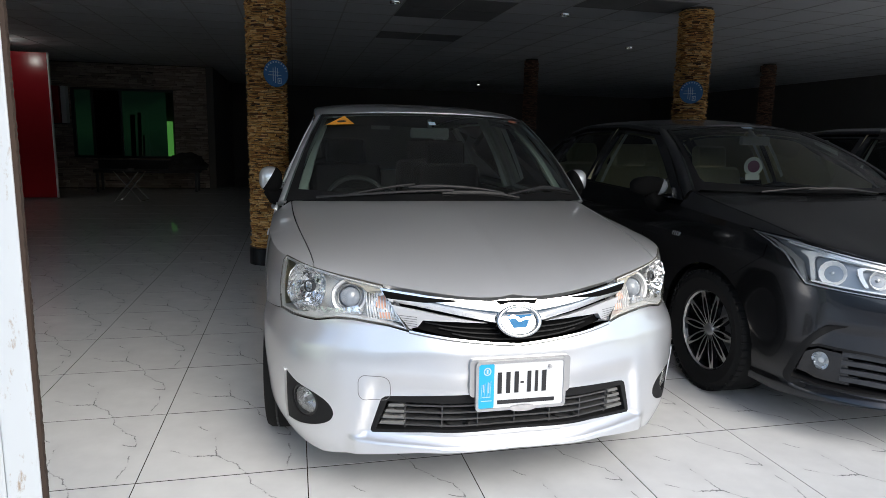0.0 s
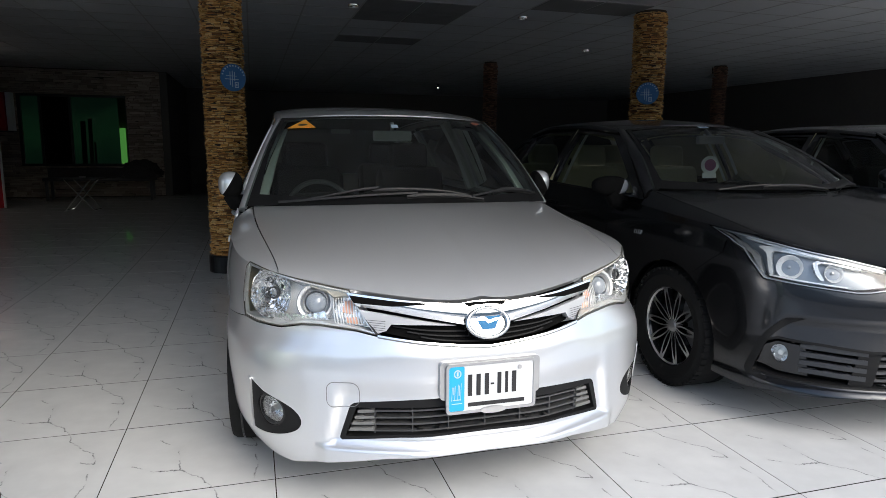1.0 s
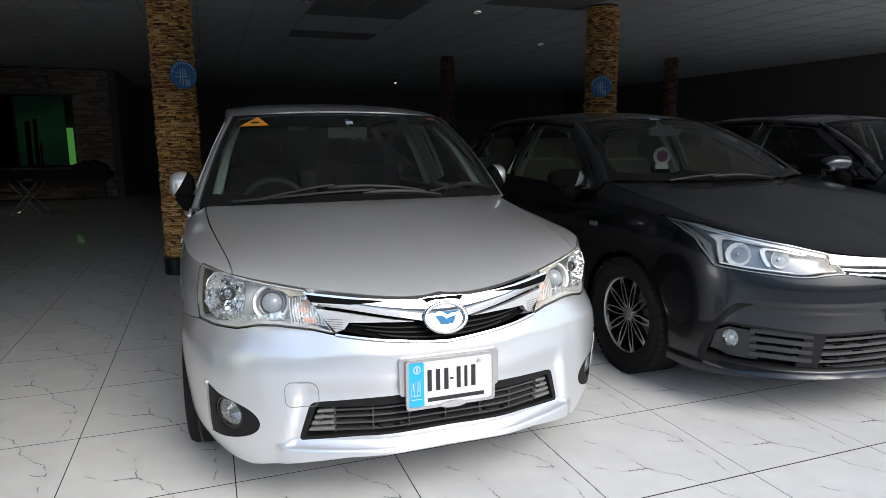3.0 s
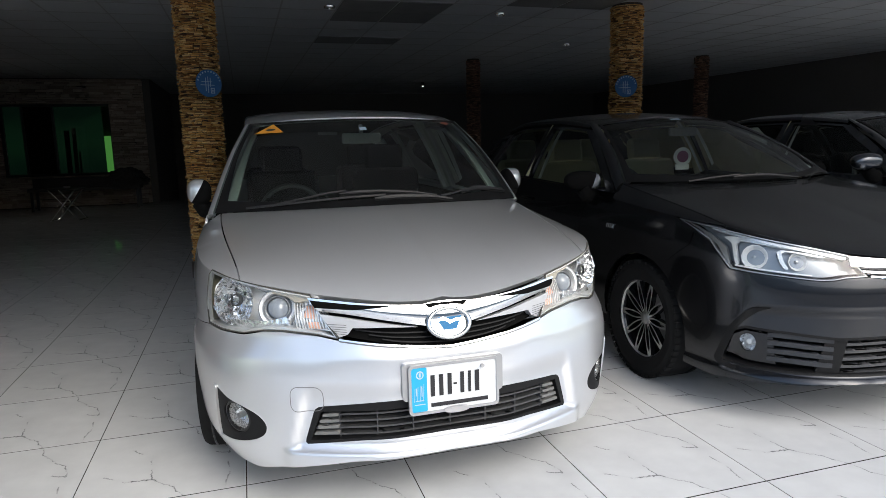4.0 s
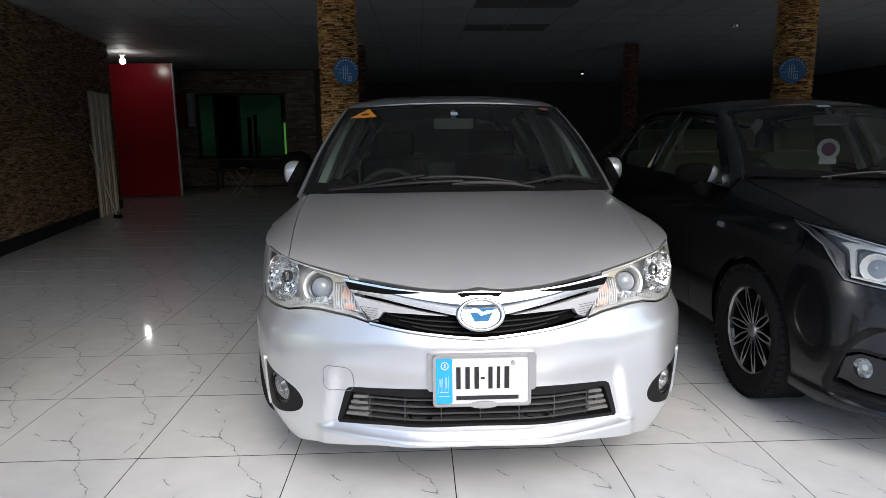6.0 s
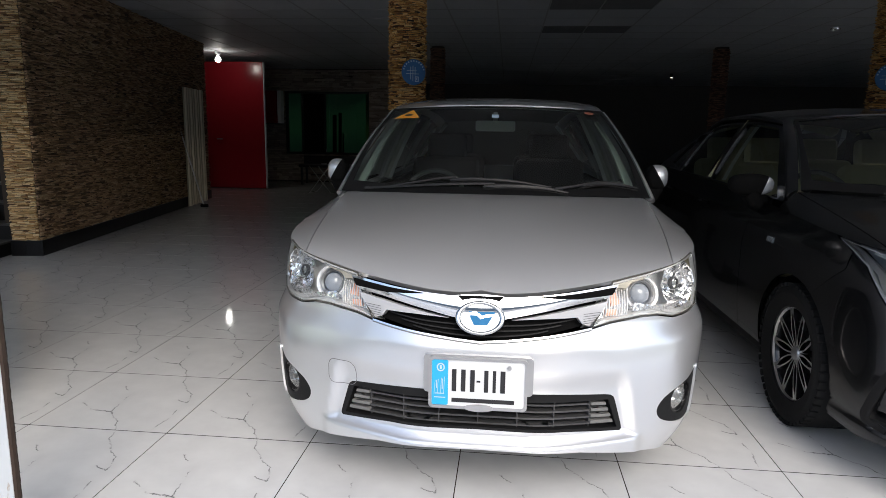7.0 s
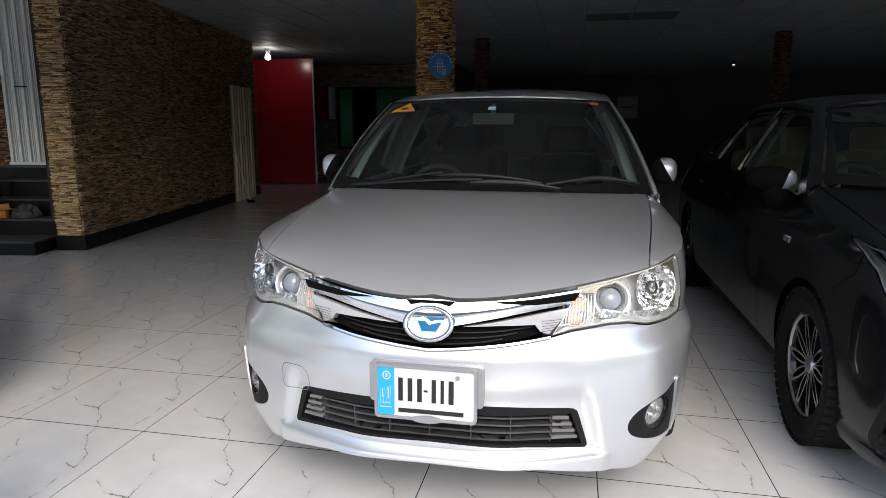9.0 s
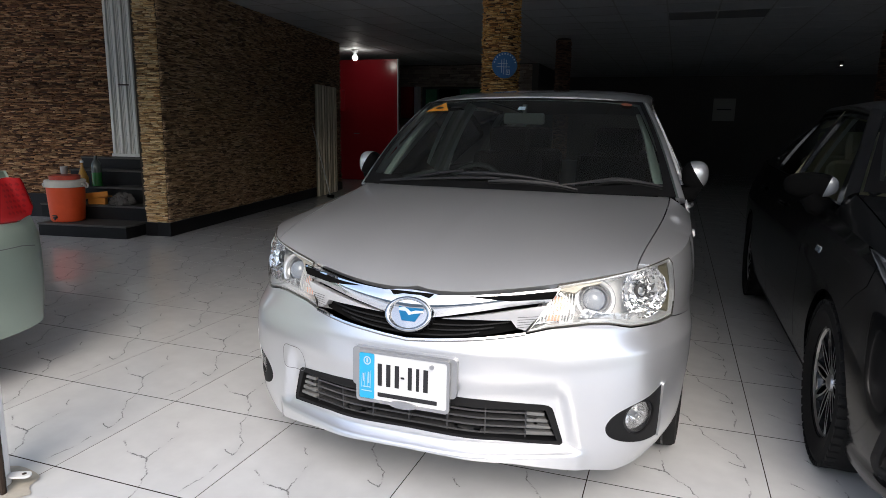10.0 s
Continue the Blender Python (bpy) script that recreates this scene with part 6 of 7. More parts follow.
def sheet(name, width, height, m, label, ribs, category, material=SHEET):
    """Corrugated sheet with trapezoid ribs."""
    ob = thing(name, m, label, category)
    pts = []
    pitch = width / ribs
    for k in range(ribs):
        x = k * pitch
        pts += [(x, 0), (x + 0.28 * pitch, 0), (x + 0.33 * pitch, -0.026), (x + 0.52 * pitch, -0.026), (x + 0.58 * pitch, 0), (x + 0.70 * pitch, 0), (x + 0.73 * pitch, -0.010), (x + 0.78 * pitch, -0.010), (x + 0.81 * pitch, 0), (x + 0.88 * pitch, 0), (x + 0.90 * pitch, -0.008), (x + 0.95 * pitch, -0.008)]
    pts.append((width, 0))
    v = [(x, y, 0) for x, y in pts] + [(x, y, height) for x, y in pts] + [(x, y + 0.002, 0) for x, y in pts] + [(x, y + 0.002, height) for x, y in pts]
    n = len(pts)
    f = []
    for k in range(n - 1):
        f += [(k, k + 1, n + k + 1, n + k), (2 * n + k + 1, 2 * n + k, 3 * n + k, 3 * n + k + 1)]
    obj("panel", v, f, material, ob)
    for z in (0.25, height / 2, height - 0.25):
        bm = bmesh.new()
        for k in range(ribs):
            lathe(bm, [(0, 0.006), (0.006, 0.005), (0.008, 0)], Matrix.Translation((k * pitch + 0.15 * pitch, 0, z)) @ pose(0, 0, 0, 90, 0, 0), 8)
        tagged(part("screws", bm, SATIN, ob), kind="stuff")
    return ob


stair_door = sheet("sheet_door", 0.93, 1.92, LEFT @ pose(-1.315, 0.93, 0.815), "pale grey corrugated steel sheet door above the steps", 9, "door")
part("door_rail", box(bmesh.new(), (0, -0.03, -0.012), (0.93, 0.0, 0.025), 0.004), SHEET, stair_door)
part("latch", box(bmesh.new(), (0.16, -0.035, 0.85), (0.30, -0.024, 0.865), 0.003), RUST, stair_door)
far_sheet = sheet("metal_sheet", 1.06, 1.9, LEFT @ pose(0.075, 4.24, 0.0, 0, 0, 90), "pale corrugated steel sheet standing against the stone wall", 4, "metal sheet", OLD_SHEET)
stick = thing("broom_stick", pose(-5.12, 9.62, 0), "thin wooden broom stick leaning on the wall", "broom")
bm = bmesh.new()
tube(bm, [(0, 0, 0), (-0.36, 0.02, 1.26)], 0.012, 8)
part("stick", bm, SHEET, stick)
part("head", box(bmesh.new(), (-0.06, -0.025, 0.0), (0.06, 0.025, 0.05), 0.012), PIT, stick)

ORANGE_PLASTIC = plain("orange_plastic", (0.72, 0.085, 0.02), 0.42, grain=18, vary=0.15)
RED_PLASTIC = plain("red_lid_plastic", (0.48, 0.07, 0.04), 0.45)
OFFWHITE = plain("offwhite_plastic", (0.70, 0.68, 0.62), 0.5)


def cooler(m):
    ob = thing("water_cooler", m, "orange plastic water cooler jug with white rim on the step", "water cooler")
    part("body", lathe(bmesh.new(), [(0, 0), (0.185, 0), (0.2, 0.015), (0.205, 0.06), (0.222, 0.36), (0.224, 0.405)], None, 48), ORANGE_PLASTIC, ob, smooth=True)
    part("rim", lathe(bmesh.new(), [(0.222, 0.40), (0.236, 0.405), (0.24, 0.42), (0.238, 0.475), (0.228, 0.485), (0.16, 0.487)], None, 48), OFFWHITE, ob, "white plastic rim", smooth=True)
    part("lid", lathe(bmesh.new(), [(0.178, 0.486), (0.18, 0.525), (0.17, 0.537), (0.05, 0.545), (0, 0.545)], None, 44), RED_PLASTIC, ob, "red screw lid", smooth=True)
    part("cup", lathe(bmesh.new(), [(0.034, 0.545), (0.04, 0.56), (0.045, 0.635), (0.042, 0.637), (0.037, 0.56), (0, 0.556)], None, 24), CUP, ob, "steel drinking cup", smooth=True)
    bm = bmesh.new()
    lathe(bm, [(0, 0.05), (0.014, 0.05), (0.016, 0.0)], pose(-0.03, -0.205, 0.06, 90, 0, 0), 12)
    tube(bm, [(-0.03, -0.24, 0.065), (-0.03, -0.245, 0.03)], 0.009, 8)
    tube(bm, [(-0.055, -0.243, 0.085), (-0.005, -0.243, 0.085)], 0.006, 6)
    part("tap", bm, GREY_PLASTIC, ob, "grey tap")
    for side in (1, -1):
        bm = bmesh.new()
        tube(bm, spline([(side * 0.235, -0.05, 0.44), (side * 0.265, -0.045, 0.43), (side * 0.275, 0.0, 0.395), (side * 0.265, 0.045, 0.43), (side * 0.235, 0.05, 0.44)], 6, False), 0.011, 8)
        part("handle", bm, OFFWHITE, ob, smooth=True)
    return ob


CUP = plain("steel_cup", (0.5, 0.5, 0.5), 0.3, 0.9)
jug = cooler(LEFT @ pose(-1.18, -0.08, 0.14, 0, 0, 10))
jug.scale = (0.86, 0.86, 0.94)


def bottle(name, m, profile, material, cap, label, fill=0):
    ob = thing(name, m, label, "bottle")
    cut = fill or len(profile)
    part("body", lathe(bmesh.new(), profile[:cut], None, 24), material, ob, smooth=True)
    if fill:
        part("shoulder", lathe(bmesh.new(), profile[cut - 1:], None, 24), CLEAR_PET, ob, "clear upper part", smooth=True)
    r, z = profile[-1]
    part("cap", lathe(bmesh.new(), [(0, z + 0.022), (r + 0.003, z + 0.022), (r + 0.004, z + 0.02), (r + 0.004, z - 0.002)], None, 16), cap, ob, smooth=True)


GREEN_PET = plain("green_liquid_bottle", (0.02, 0.14, 0.03), 0.15, vary=0.1, Coat_Weight=0.6)
CLEAR_PET = plain("clear_bottle", (0.06, 0.075, 0.07), 0.15, Coat_Weight=0.6)
BROWN_GLASS = plain("brown_sauce_bottle", (0.42, 0.22, 0.04), 0.2, Coat_Weight=0.5)
bottle("oil_bottle", LEFT @ pose(-1.37, 0.43, 0.48), [(0, 0), (0.062, 0), (0.068, 0.02), (0.06, 0.1), (0.03, 0.18), (0.016, 0.22), (0.015, 0.27)], BROWN_GLASS, WHITE_METAL, "amber glass bottle standing on the steps")
drink = LEFT @ pose(-1.18, 0.43, 0.48)
bottle("drink_bottle", drink, [(0, 0), (0.055, 0.0), (0.06, 0.02), (0.057, 0.08), (0.06, 0.16), (0.06, 0.22), (0.05, 0.27), (0.02, 0.315), (0.015, 0.335)], GREEN_PET, CLEAR_PET, "clear drink bottle half full of green drink, on the steps", 5)
PAN_ORANGE = plain("faded_orange_plastic", (0.55, 0.22, 0.03), 0.45)
pan = thing("dustpan", LEFT @ pose(-0.98, 0.16, 0.30, 0, 0, 8), "orange plastic dustpan lying on the step", "dustpan")
bm = bmesh.new()
box(bm, (-0.14, -0.04, 0.07), (0.16, 0.03, 0.085), 0.004, pose(0, 0, 0, -6, -6, 0))
box(bm, (-0.14, -0.05, 0.085), (0.16, -0.042, 0.14), 0.003, pose(0, 0, 0, 0, -6, 0))
tube(bm, [(-0.12, 0, 0.09), (-0.30, 0.0, 0.05)], 0.014, 8)
box(bm, (-0.10, -0.03, 0.0), (0.10, 0.03, 0.075), 0.01)
part("pan", bm, PAN_ORANGE, pan)


def heap(name, m, size, material, seed, label, category):
    """A crumpled heap of cloth."""
    bm = bmesh.new()
    bmesh.ops.create_icosphere(bm, subdivisions=4, radius=1)
    rng = Vector((seed * 3.1, seed * 1.7, 0))
    for v in bm.verts:
        c = v.co.copy()
        k = 1 + 0.28 * noise.fractal(c * 1.6 + rng, 1.0, 2.0, 4) + 0.22 * abs(noise.noise(c * 6 + rng)) + 0.1 * noise.noise(c * 13 + rng)
        z = max(c.z * k, -0.25)
        v.co = (c.x * k * size[0], c.y * k * size[1], (z + 0.25) * size[2])
    ob = part(name, bm, material, None, smooth=True)
    ob.matrix_world = m
    return tagged(ob, label, category)


RAG = plain("grey_rag", (0.08, 0.075, 0.07), 0.95, grain=60, vary=0.3, bump=0.4)
heap("rag", LEFT @ pose(-0.70, 0.22, 0.30), (0.13, 0.09, 0.10), RAG, 2, "crumpled grey rag on the step", "rag")

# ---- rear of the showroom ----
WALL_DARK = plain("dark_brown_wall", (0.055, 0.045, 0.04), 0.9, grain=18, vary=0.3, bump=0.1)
red_panel = thing("red_door", pose(-6.5, 13.02, 0, 0, 0, 0), "tall glossy red door with a pale edge", "door", "", "structure")
part("leaf", box(bmesh.new(), (-0.42, 0, 0.02), (1.13, 0.05, 2.64), 0.004), RED, red_panel)
part("edge_strip", box(bmesh.new(), (1.132, -0.004, 0.02), (1.155, 0.054, 2.64), 0.003), WHITE_METAL, red_panel)
bm = bmesh.new()
tube(bm, [(0.1, -0.045, 1.05), (0.22, -0.045, 1.05)], 0.01, 8)
for x in (0.11, 0.21):
    tube(bm, [(x, 0.0, 1.05), (x, -0.045, 1.05)], 0.008, 8)
part("handle", bm, SATIN, red_panel, "steel handle")
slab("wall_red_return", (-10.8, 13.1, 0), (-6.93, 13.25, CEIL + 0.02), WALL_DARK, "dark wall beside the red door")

rear = thing("wall_window", pose(0, 15.5, 0), "rear wall of pale split stone with a wide window", "wall", "", "structure")
bm = bmesh.new()
for lo, hi in (((-7.2, 0, 0), (-2.95, 0.2, 0.68)), ((-7.2, 0, 2.2), (-2.95, 0.2, CEIL + 0.02)), ((-7.2, 0, 0.68), (-5.76, 0.2, 2.2)), ((-3.66, 0, 0.68), (-2.95, 0.2, 2.2))):
    box(bm, lo, hi)
part("backing", bm, MORTAR, rear)
STONE_PALE = ledge_stone("split_stone_grey", [(0.0, (0.24, 0.20, 0.17)), (0.3, (0.36, 0.30, 0.25)), (0.7, (0.46, 0.39, 0.32)), (1.0, (0.58, 0.50, 0.42))])
for i, (a0, a1, z0, z1) in enumerate(((-7.2, -2.95, 0.02, 0.68), (-7.2, -2.95, 2.2, CEIL), (-7.2, -5.76, 0.68, 2.2), (-3.66, -2.95, 0.68, 2.2))):
    v, f = strips(None, lambda p, q, o: (a0 + p, -o, z0 + q), a1 - a0, z1 - z0, 30 + i, 0.045, 0.2)
    tagged(obj("stone_strips", v, f, STONE_PALE, rear, "grey and tan split stone strips"), kind="stuff")
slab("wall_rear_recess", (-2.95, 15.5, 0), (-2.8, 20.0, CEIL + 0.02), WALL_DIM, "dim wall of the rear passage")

GREEN_GLASS = clear_glass("green_window_glass", (0.52, 0.68, 0.58), 1.5)


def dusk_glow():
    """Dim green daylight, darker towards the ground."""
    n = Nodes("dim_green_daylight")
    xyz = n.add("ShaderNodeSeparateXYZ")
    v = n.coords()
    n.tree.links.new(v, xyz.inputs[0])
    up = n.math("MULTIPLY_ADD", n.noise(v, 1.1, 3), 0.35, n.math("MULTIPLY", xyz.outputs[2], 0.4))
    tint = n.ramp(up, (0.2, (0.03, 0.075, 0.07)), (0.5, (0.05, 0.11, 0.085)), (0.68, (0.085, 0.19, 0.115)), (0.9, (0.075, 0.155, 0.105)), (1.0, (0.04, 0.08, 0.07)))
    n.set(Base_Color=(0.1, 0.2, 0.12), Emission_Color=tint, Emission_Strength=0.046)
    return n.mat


win = thing("window_1", pose(0, 15.52, 0), "wide dark-framed window with green tinted panes", "window", "", "structure")
FRAME = plain("dark_window_frame", (0.03, 0.032, 0.034), 0.4)
bm = bmesh.new()
for lo, hi in (((-5.76, 0, 0.68), (-3.66, 0.06, 0.73)), ((-5.76, 0, 2.15), (-3.66, 0.06, 2.2)), ((-5.76, 0, 0.73), (-5.70, 0.06, 2.15)), ((-3.68, 0, 0.73), (-3.66, 0.06, 2.15)), ((-5.37, 0, 0.73), (-5.32, 0.06, 2.15)), ((-4.80, 0, 0.73), (-4.75, 0.06, 2.15))):
    box(bm, lo, hi, 0.004)
part("window_frame", bm, FRAME, win)
for a0, a1 in ((-5.70, -5.37), (-4.75, -3.68)):
    part("pane", box(bmesh.new(), (a0, 0.025, 0.73), (a1, 0.031, 2.15)), GREEN_GLASS, win, "green glass pane")
# near-black panel paints the darkness of the open middle part
part("pane", box(bmesh.new(), (-5.32, 0.025, 0.73), (-4.80, 0.031, 2.15)), plain("dark_opening_panel", (0.006, 0.008, 0.008), 0.05), win, "near-black panel standing for the dark open part of the window")
for a, w, h in ((-4.62, 0.05, 1.15), (-4.48, 0.04, 1.2), (-4.40, 0.02, 0.7)):
    bar = thing("leaning_board", pose(a, 15.78, 0.0), "dark board leaning behind the window", "board")
    part("board", box(bmesh.new(), (-w, 0, 0), (w, 0.02, h + 0.5), 0.003, pose(0, 0, 0, 3, 1.5, 0)), FRAME, bar)
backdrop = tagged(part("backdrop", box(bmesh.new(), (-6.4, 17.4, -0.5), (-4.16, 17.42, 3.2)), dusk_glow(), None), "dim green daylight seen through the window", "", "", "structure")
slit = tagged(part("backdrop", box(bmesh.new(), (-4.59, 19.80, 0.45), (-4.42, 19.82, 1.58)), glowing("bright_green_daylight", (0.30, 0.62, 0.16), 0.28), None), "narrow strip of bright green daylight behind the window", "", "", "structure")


def bench():
    ob = thing("bench", pose(-4.1, 14.75, 0), "long dark bench below the window", "bench")
    part("seat", box(bmesh.new(), (-1.05, -0.22, 0.40), (1.05, 0.22, 0.47), 0.02), DARK_SEAT, ob)
    part("backrest", box(bmesh.new(), (-1.05, 0.20, 0.42), (1.05, 0.27, 0.66), 0.02), DARK_SEAT, ob)
    for x in (-0.98, 0.98):
        for y in (-0.18, 0.2):
            part("leg", box(bmesh.new(), (x - 0.025, y - 0.025, 0), (x + 0.025, y + 0.025, 0.40), 0.004), FRAME, ob)


DARK_SEAT = plain("dark_bench_cover", (0.03, 0.028, 0.027), 0.6, grain=30, vary=0.3)
bench()
heap("blanket", pose(-3.3, 14.72, 0.47), (0.38, 0.22, 0.26), DARK_SEAT, 5, "dark blanket heaped on the bench", "blanket")


def folding_table(m):
    ob = thing("folding_table", m, "low folding table with crossed chrome legs", "table")
    part("tabletop", box(bmesh.new(), (-0.34, -0.22, 0.555), (0.34, 0.22, 0.575), 0.008), DARK_SEAT, ob)
    for y in (-0.19, 0.19):
        for s in (-1, 1):
            bm = bmesh.new()
            tube(bm, [(s * 0.24, y + 0.012 * s, 0.0), (-s * 0.22, y + 0.012 * s, 0.555)], 0.012, 10)
            part("leg", bm, CHROME, ob, "chrome tube leg", smooth=True)
    for s in (-1, 1):
        bm = bmesh.new()
        tube(bm, [(s * 0.24, -0.19, 0.012), (s * 0.24, 0.19, 0.012)], 0.011, 8)
        part("foot_bar", bm, CHROME, ob, smooth=True)
    return ob


folding_table(pose(-3.98, 12.55, 0, 0, 0, -8))
ashtray = thing("small_dish", pose(-3.95, 12.5, 0.575), "small steel dish on the folding table", "dish")
part("dish", lathe(bmesh.new(), [(0, 0.004), (0.04, 0.004), (0.055, 0.03), (0.058, 0.03), (0.045, 0.0), (0, 0.0)], None, 20), CUP, ashtray, smooth=True)

cabinet = thing("wall_cabinet", pose(-6.08, 15.46, 1.42), "narrow red and white cabinet hung on the wall", "cabinet")
part("body", box(bmesh.new(), (-0.17, -0.22, 0), (0.17, 0.0, 0.78), 0.006), RED, cabinet)
part("door", box(bmesh.new(), (0.20, -0.22, 0.0), (0.30, -0.02, 0.78), 0.004), WHITE_METAL, cabinet, "pale side panel")
part("shelf_board", box(bmesh.new(), (-0.17, -0.22, -0.03), (0.30, 0.0, -0.002), 0.003), FRAME, cabinet)
shelf = thing("shelf_unit", pose(-6.95, 12.6, 0), "dark shelf unit holding a red box", "shelf")
for z in (0.3, 0.9, 1.5, 2.0):
    part("shelf", box(bmesh.new(), (-0.4, -0.18, z), (0.3, 0.18, z + 0.025), 0.003), FRAME, shelf)
for x in (-0.4, 0.28):
    part("upright", box(bmesh.new(), (x, -0.18, 0), (x + 0.02, 0.18, 2.1), 0.003), FRAME, shelf)
crate = thing("red_box", pose(-6.9, 12.6, 1.525), "red storage box standing on the shelf", "box")
part("body", box(bmesh.new(), (-0.22, -0.15, 0), (0.4, 0.15, 0.42), 0.012), RED, crate)
part("lid", box(bmesh.new(), (-0.23, -0.16, 0.42), (0.41, 0.16, 0.46), 0.01), RED, crate)

# ceiling bulb, lit
bulb = thing("ceiling_bulb", pose(-5.88, 12.05, CEIL), "lit round bulb on a white ceiling fitting", "ceiling light")
part("fitting", lathe(bmesh.new(), [(0, 0.0), (0.06, 0.0), (0.055, -0.03), (0.03, -0.06), (0.025, -0.09)], None, 24), WHITE_METAL, bulb, smooth=True)
part("globe", lathe(bmesh.new(), [(0.022, -0.09), (0.045, -0.115), (0.052, -0.145), (0.045, -0.175), (0.025, -0.193), (0, -0.197)], None, 24), glowing("lit_bulb", (1.0, 0.97, 0.9), 18.0), bulb, "glowing globe", smooth=True)
lamp = thing("pendant_lamp", pose(7.5, 10.5, CEIL), "small unlit pendant lamp with a conical shade", "ceiling light")
part("cord", lathe(bmesh.new(), [(0.008, 0), (0.008, -0.12)], None, 8), BLACK, lamp)
part("shade", lathe(bmesh.new(), [(0.02, -0.12), (0.06, -0.15), (0.14, -0.2), (0.13, -0.2), (0.05, -0.155), (0, -0.135)], None, 28), SATIN, lamp, smooth=True)
night = thing("exit_light", pose(3.55, 15.9, 2.62), "tiny lit lamp under the dark ceiling", "lamp")
part("body", box(bmesh.new(), (-0.035, -0.02, -0.015), (0.035, 0.02, 0.1), 0.006), BLACK, night)
part("light", box(bmesh.new(), (-0.026, -0.024, -0.008), (0.026, -0.02, 0.012), 0.0), glowing("tiny_lamp", (1, 0.97, 0.9), 0.7), night)
paper = thing("notice", pose(1.6, 19.97, 1.5), "pale paper notice on the rear wall", "notice")
part("sheet", box(bmesh.new(), (-0.3, -0.006, 0), (0.28, 0.0, 0.62), 0.0), plain("dull_paper", (0.40, 0.39, 0.36), 0.8), paper)
part("text_bar", box(bmesh.new(), (-0.2, -0.01, 0.3), (0.18, -0.006, 0.33)), INK, paper)

# ---- gate post at the shop front ----
POST_WHITE = Nodes("stained_white_enamel")
stain = POST_WHITE.noise(POST_WHITE.coords("Object", (1, 1, 0.35)), 26, 6, 0.7)
POST_WHITE.set(Base_Color=POST_WHITE.mix(POST_WHITE.ramp(stain, (0.57, 0.0), (0.66, 0.85)), (0.46, 0.49, 0.51), (0.24, 0.16, 0.09)), Roughness=0.4)
POST_WHITE = POST_WHITE.mat
post = thing("gate_post", pose(-1.605, 1.16, 0), "white steel gate post with a rusted brown edge", "gate post")
part("face", box(bmesh.new(), (-0.082, 0.0, 0.0), (-0.011, 0.03, 3.0), 0.004), POST_WHITE, post)
part("side_strip", box(bmesh.new(), (-0.16, 0.004, 0.0), (-0.084, 0.03, 3.0), 0.004), POST_WHITE, post)
bm = bmesh.new()
rng = random.Random(4)
rows = []
for k in range(401):
    z = 3.0 * k / 400
    j = rng.uniform(-0.0009, 0.0009) - 0.0016 * max(0, noise.noise(Vector((0, 0, z * 9))))
    rows.append([bm.verts.new(p) for p in ((-0.011, 0.002, z), (-0.002 + j, 0.003, z), (j, 0.012, z), (-0.004 + j, 0.022, z), (-0.011, 0.022, z))])
for a, b in zip(rows, rows[1:]):
    for q in range(4):
        bm.faces.new((a[q], a[q + 1], b[q + 1], b[q]))
bmesh.ops.recalc_face_normals(bm, faces=bm.faces[:])
part("rusted_edge", bm, RUST, post, "rusted brown steel edge")
bm = bmesh.new()
tube(bm, [(-0.072, 0.052, 0.0), (-0.072, 0.052, 3.0)], 0.03, 16)
part("tube", bm, WHITE_METAL, post, "round white tube", smooth=True)
bm = bmesh.new()
v = rounded(-0.045, -0.018, 0.03, 0.018, 0.017)
outer = [bm.verts.new((x, y, 0.045)) for x, y in v]
lower = [bm.verts.new((x, y, 0.037)) for x, y in v]
bm.faces.new(outer)
for k in range(len(v)):
    bm.faces.new((outer[k], lower[k], lower[(k + 1) % len(v)], outer[(k + 1) % len(v)]))
bm.transform(pose(-0.0, 0.075, 0, 0, 0, 25))
latch = part("latch_plate", bm, WHITE_METAL, post, "white latch plate")
part("latch_hole", lathe(bmesh.new(), [(0, 0.0465), (0.008, 0.0465)], pose(0.008, 0.078, 0), 12), RUST, latch)
dirt_v = [(-1.76, 1.16), (-1.60, 1.14), (-1.53, 1.20), (-1.575, 1.235), (-1.61, 1.30), (-1.76, 1.31)]
bm = bmesh.new()
bm.faces.new([bm.verts.new((x, y, 0.0045)) for x, y in spline(dirt_v, 5)])
tagged(part("threshold_dirt", bm, plain("dried_dirt", (0.42, 0.39, 0.33), 0.95, grain=30, vary=0.5, bump=0.4), None), "dried dirt round the foot of the gate post", "dirt", "", "stuff")

# ---- pale green car standing crosswise ----
MINT = car_paint("mint_paint", (0.34, 0.43, 0.37), 0.4, 0.5, 0.15)
TAIL_RED = plain("tail_lamp_red", (0.30, 0.010, 0.012), 0.12, Coat_Weight=0.6)
TAIL_DARK = plain("tail_lamp_cells", (0.20, 0.008, 0.010), 0.15)
mint_spec = dict(silver_spec, boot=False, steer=0, roof_z=[(1.58, 1.387), (1.75, 1.412), (2.1, 1.438), (2.6, 1.44), (3.2, 1.40), (4.0, 1.30)])
MINT_PLAN = [p for p in SILVER_PLAN[:-5]] + [(0.84, 3.85), (0.825, 4.12), (0.76, 4.27), (0.5, 4.37), (0, 4.4)]
mint_rear = curve([(0.1, 0.06), (0.3, 0.01), (0.45, 0.0), (0.62, 0.0), (0.72, 0.03), (0.78, 0.10), (0.9, 0.16), (1.1, 0.26)])
mint_skin = Skin(MINT_PLAN, silver_front, silver_side, mint_rear)
mint_car = thing("hatchback_car", pose(-6.77, 1.33, 0, 0, 0, -90), "pale mint green car with red tail lamps, parked crosswise", "car", "cars on show")
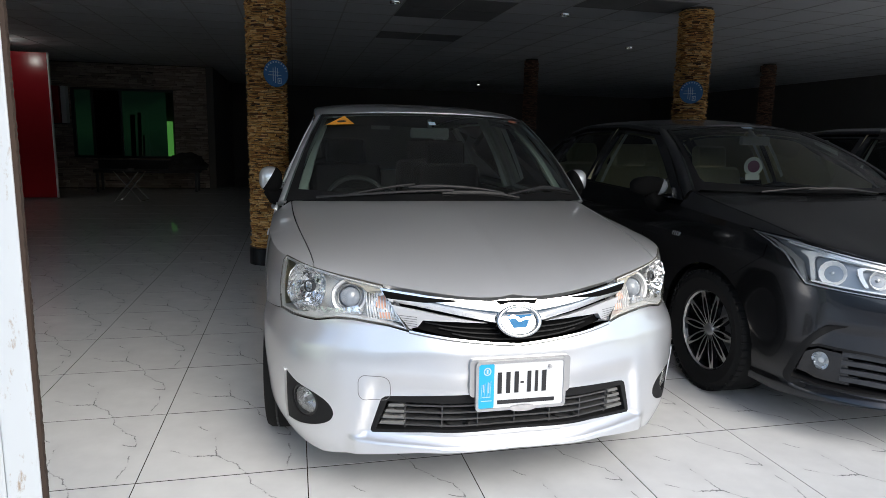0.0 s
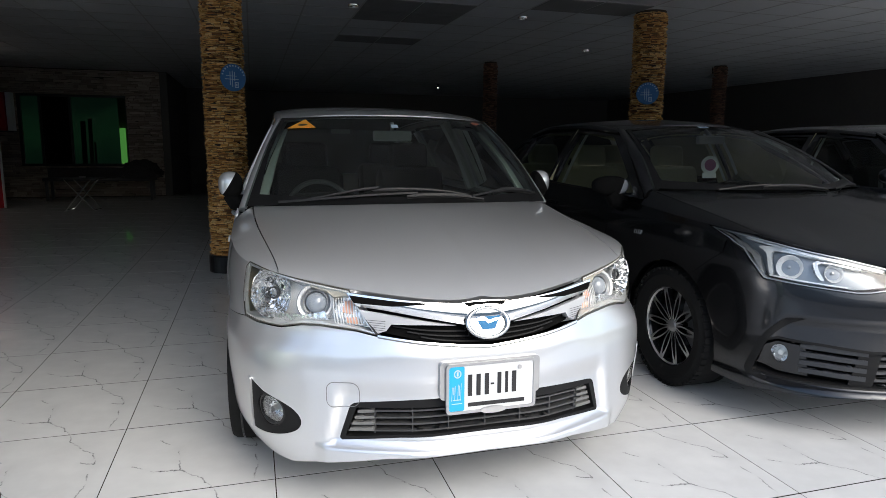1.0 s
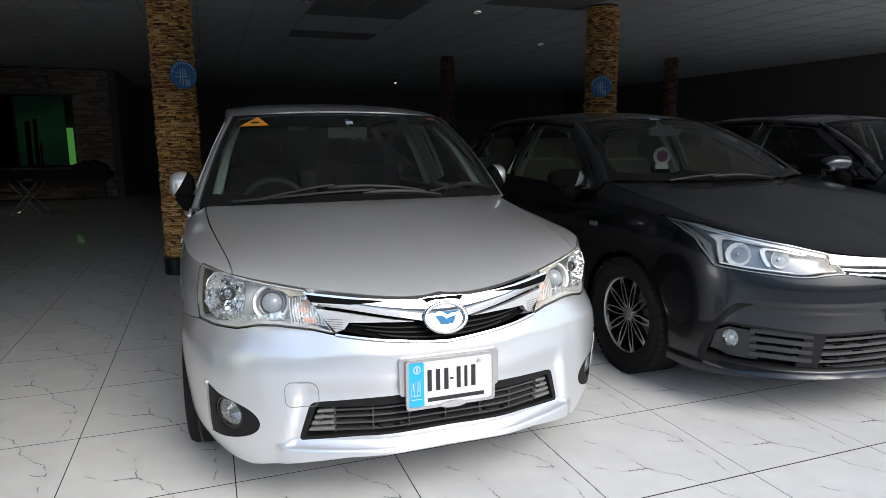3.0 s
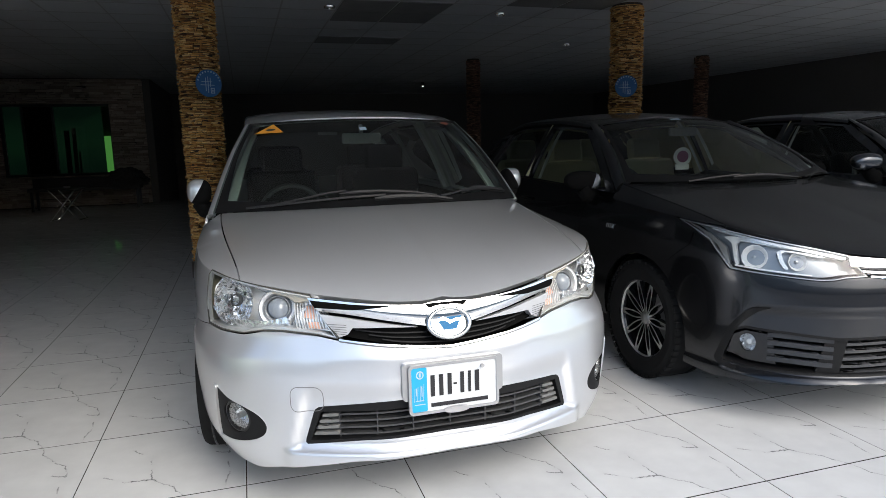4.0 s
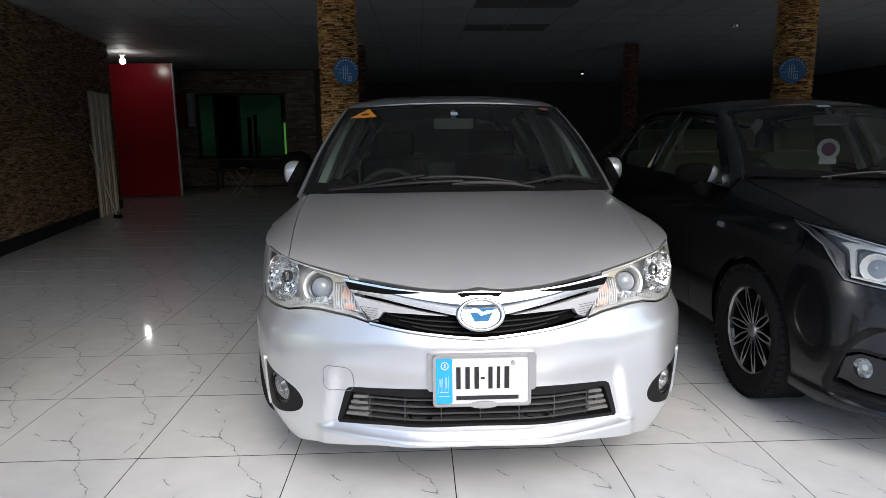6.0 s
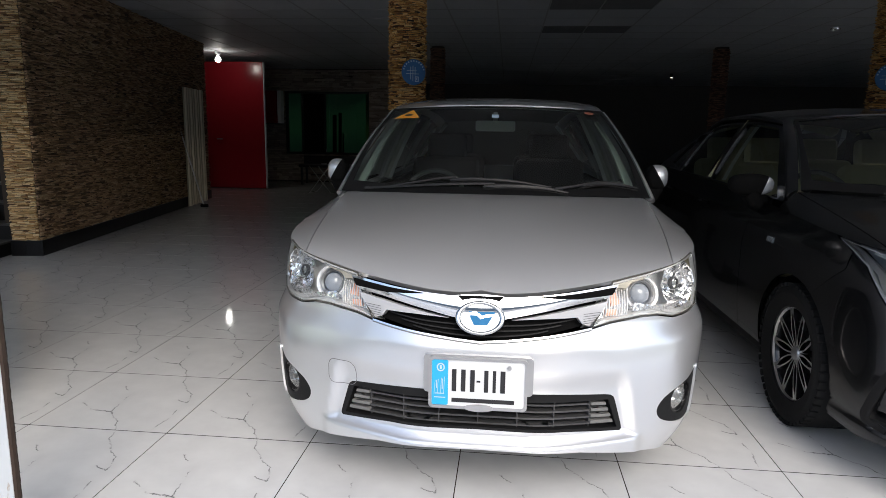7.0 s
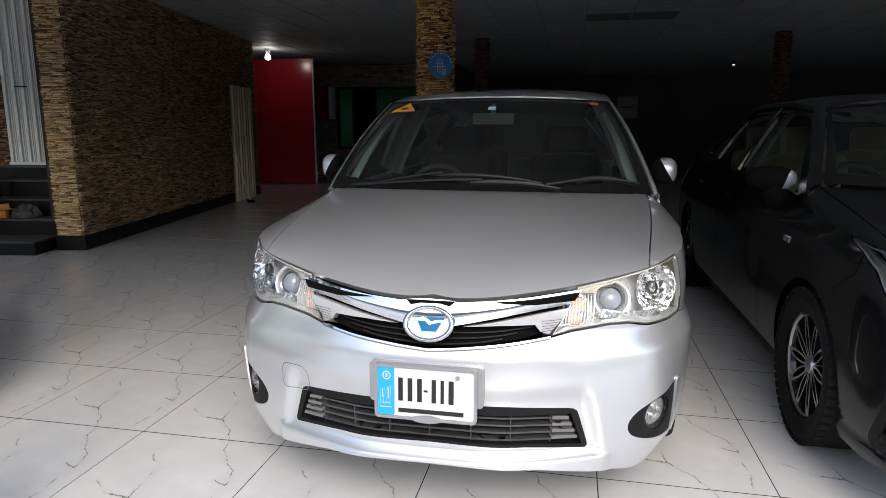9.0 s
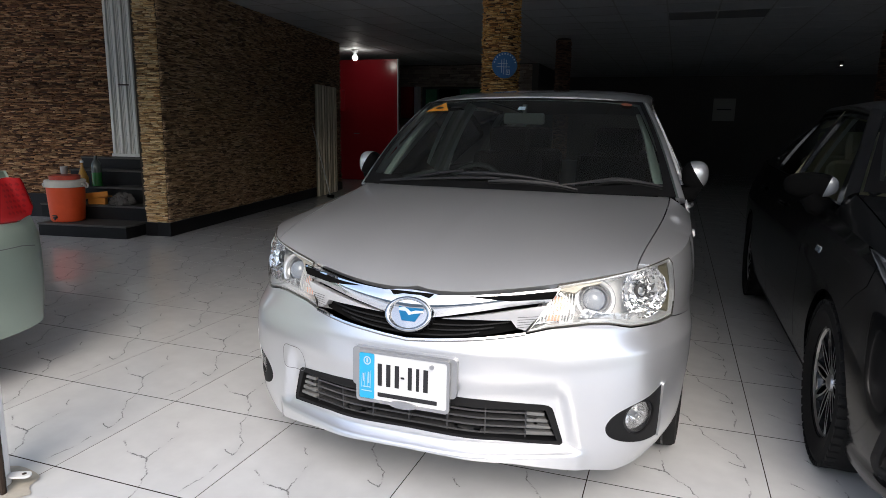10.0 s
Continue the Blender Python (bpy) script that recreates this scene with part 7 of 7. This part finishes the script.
mint = Car(mint_car, mint_spec, mint_skin, MINT)
mint.body(GLASS)
mint.wheels(plain_wheel)
mint.cabin(CABIN)
end = float(mint_skin.u[-1])
for side in (-1, 1):
    # the tail lamps sit round the rear corners
    back = lambda u, z, d=0.0: (lambda p: (p[0], p[1], p[2]))(mint_skin.at(side * (end - u), z, d))
    lamp_o = [(0.58, 0.77), (0.72, 0.765), (0.82, 0.78), (0.90, 0.87), (0.93, 0.95), (0.80, 0.965), (0.66, 0.95), (0.59, 0.88)]
    tl = patch("tail_lamp", lamp_o, lambda u, z: back(u, z, 0.016), TAIL_RED, mint_car, step=0.03, depth=0.02, core=(0, 2.2, 0.6), label="red tail lamp")
    for r in range(6):
        for c in range(5):
            patch("lamp_cell", disc2(0.68 + 0.028 * c + 0.012 * r, 0.80 + 0.026 * r, 0.011, 0.009, n=4), lambda u, z: back(u, z, 0.018), TAIL_DARK, tl, step=0.03, depth=0)
    seam = [(0.2, 0.66), (0.62, 0.655), (0.72, 0.64), (0.72, 0.644), (0.62, 0.659), (0.2, 0.664)]
    patch("bumper_joint", seam, lambda u, z: back(u, z, 0.0015), JOINT, mint_car, step=0.05, depth=0)
# floor tiles: one printed pattern, polished, with dark joints between them
def tile_mesh():
    bm = bmesh.new()
    box(bm, (0.002, 0.0034, -0.009), (TILE - 0.002, TILE - 0.0034, 0.0), 0)
    me = bpy.data.meshes.new("tile")
    bm.to_mesh(me)
    bm.free()
    me.materials.append(MARBLE)
    return me


tile_data = tile_mesh()
far_v, far_f = [], []
rng = random.Random(8)
for i in range(-16, 21):
    for j in range(-7, 30):
        x, y = X0 + i * TILE, Y0 + j * TILE
        level = rng.uniform(-0.0003, 0.0004)
        if -5.0 < x < 4.4 and y < 9.3:
            tile = new("tile", tile_data)
            tile.parent = floor
            tile.location = (x, y, level)
        else:
            k, g, c = len(far_v), 0.002, 0.0034
            for z in (-0.009, 0.0):
                far_v += [(x + g, y + c, z + level), (x + TILE - g, y + c, z + level), (x + TILE - g, y + TILE - c, z + level), (x + g, y + TILE - c, z + level)]
            far_f += [(k + 4, k + 5, k + 6, k + 7)] + [(k + q, k + (q + 1) % 4, k + 4 + (q + 1) % 4, k + 4 + q) for q in range(4)]
tagged(obj("far_tiling", far_v, far_f, MARBLE, floor), kind="stuff")
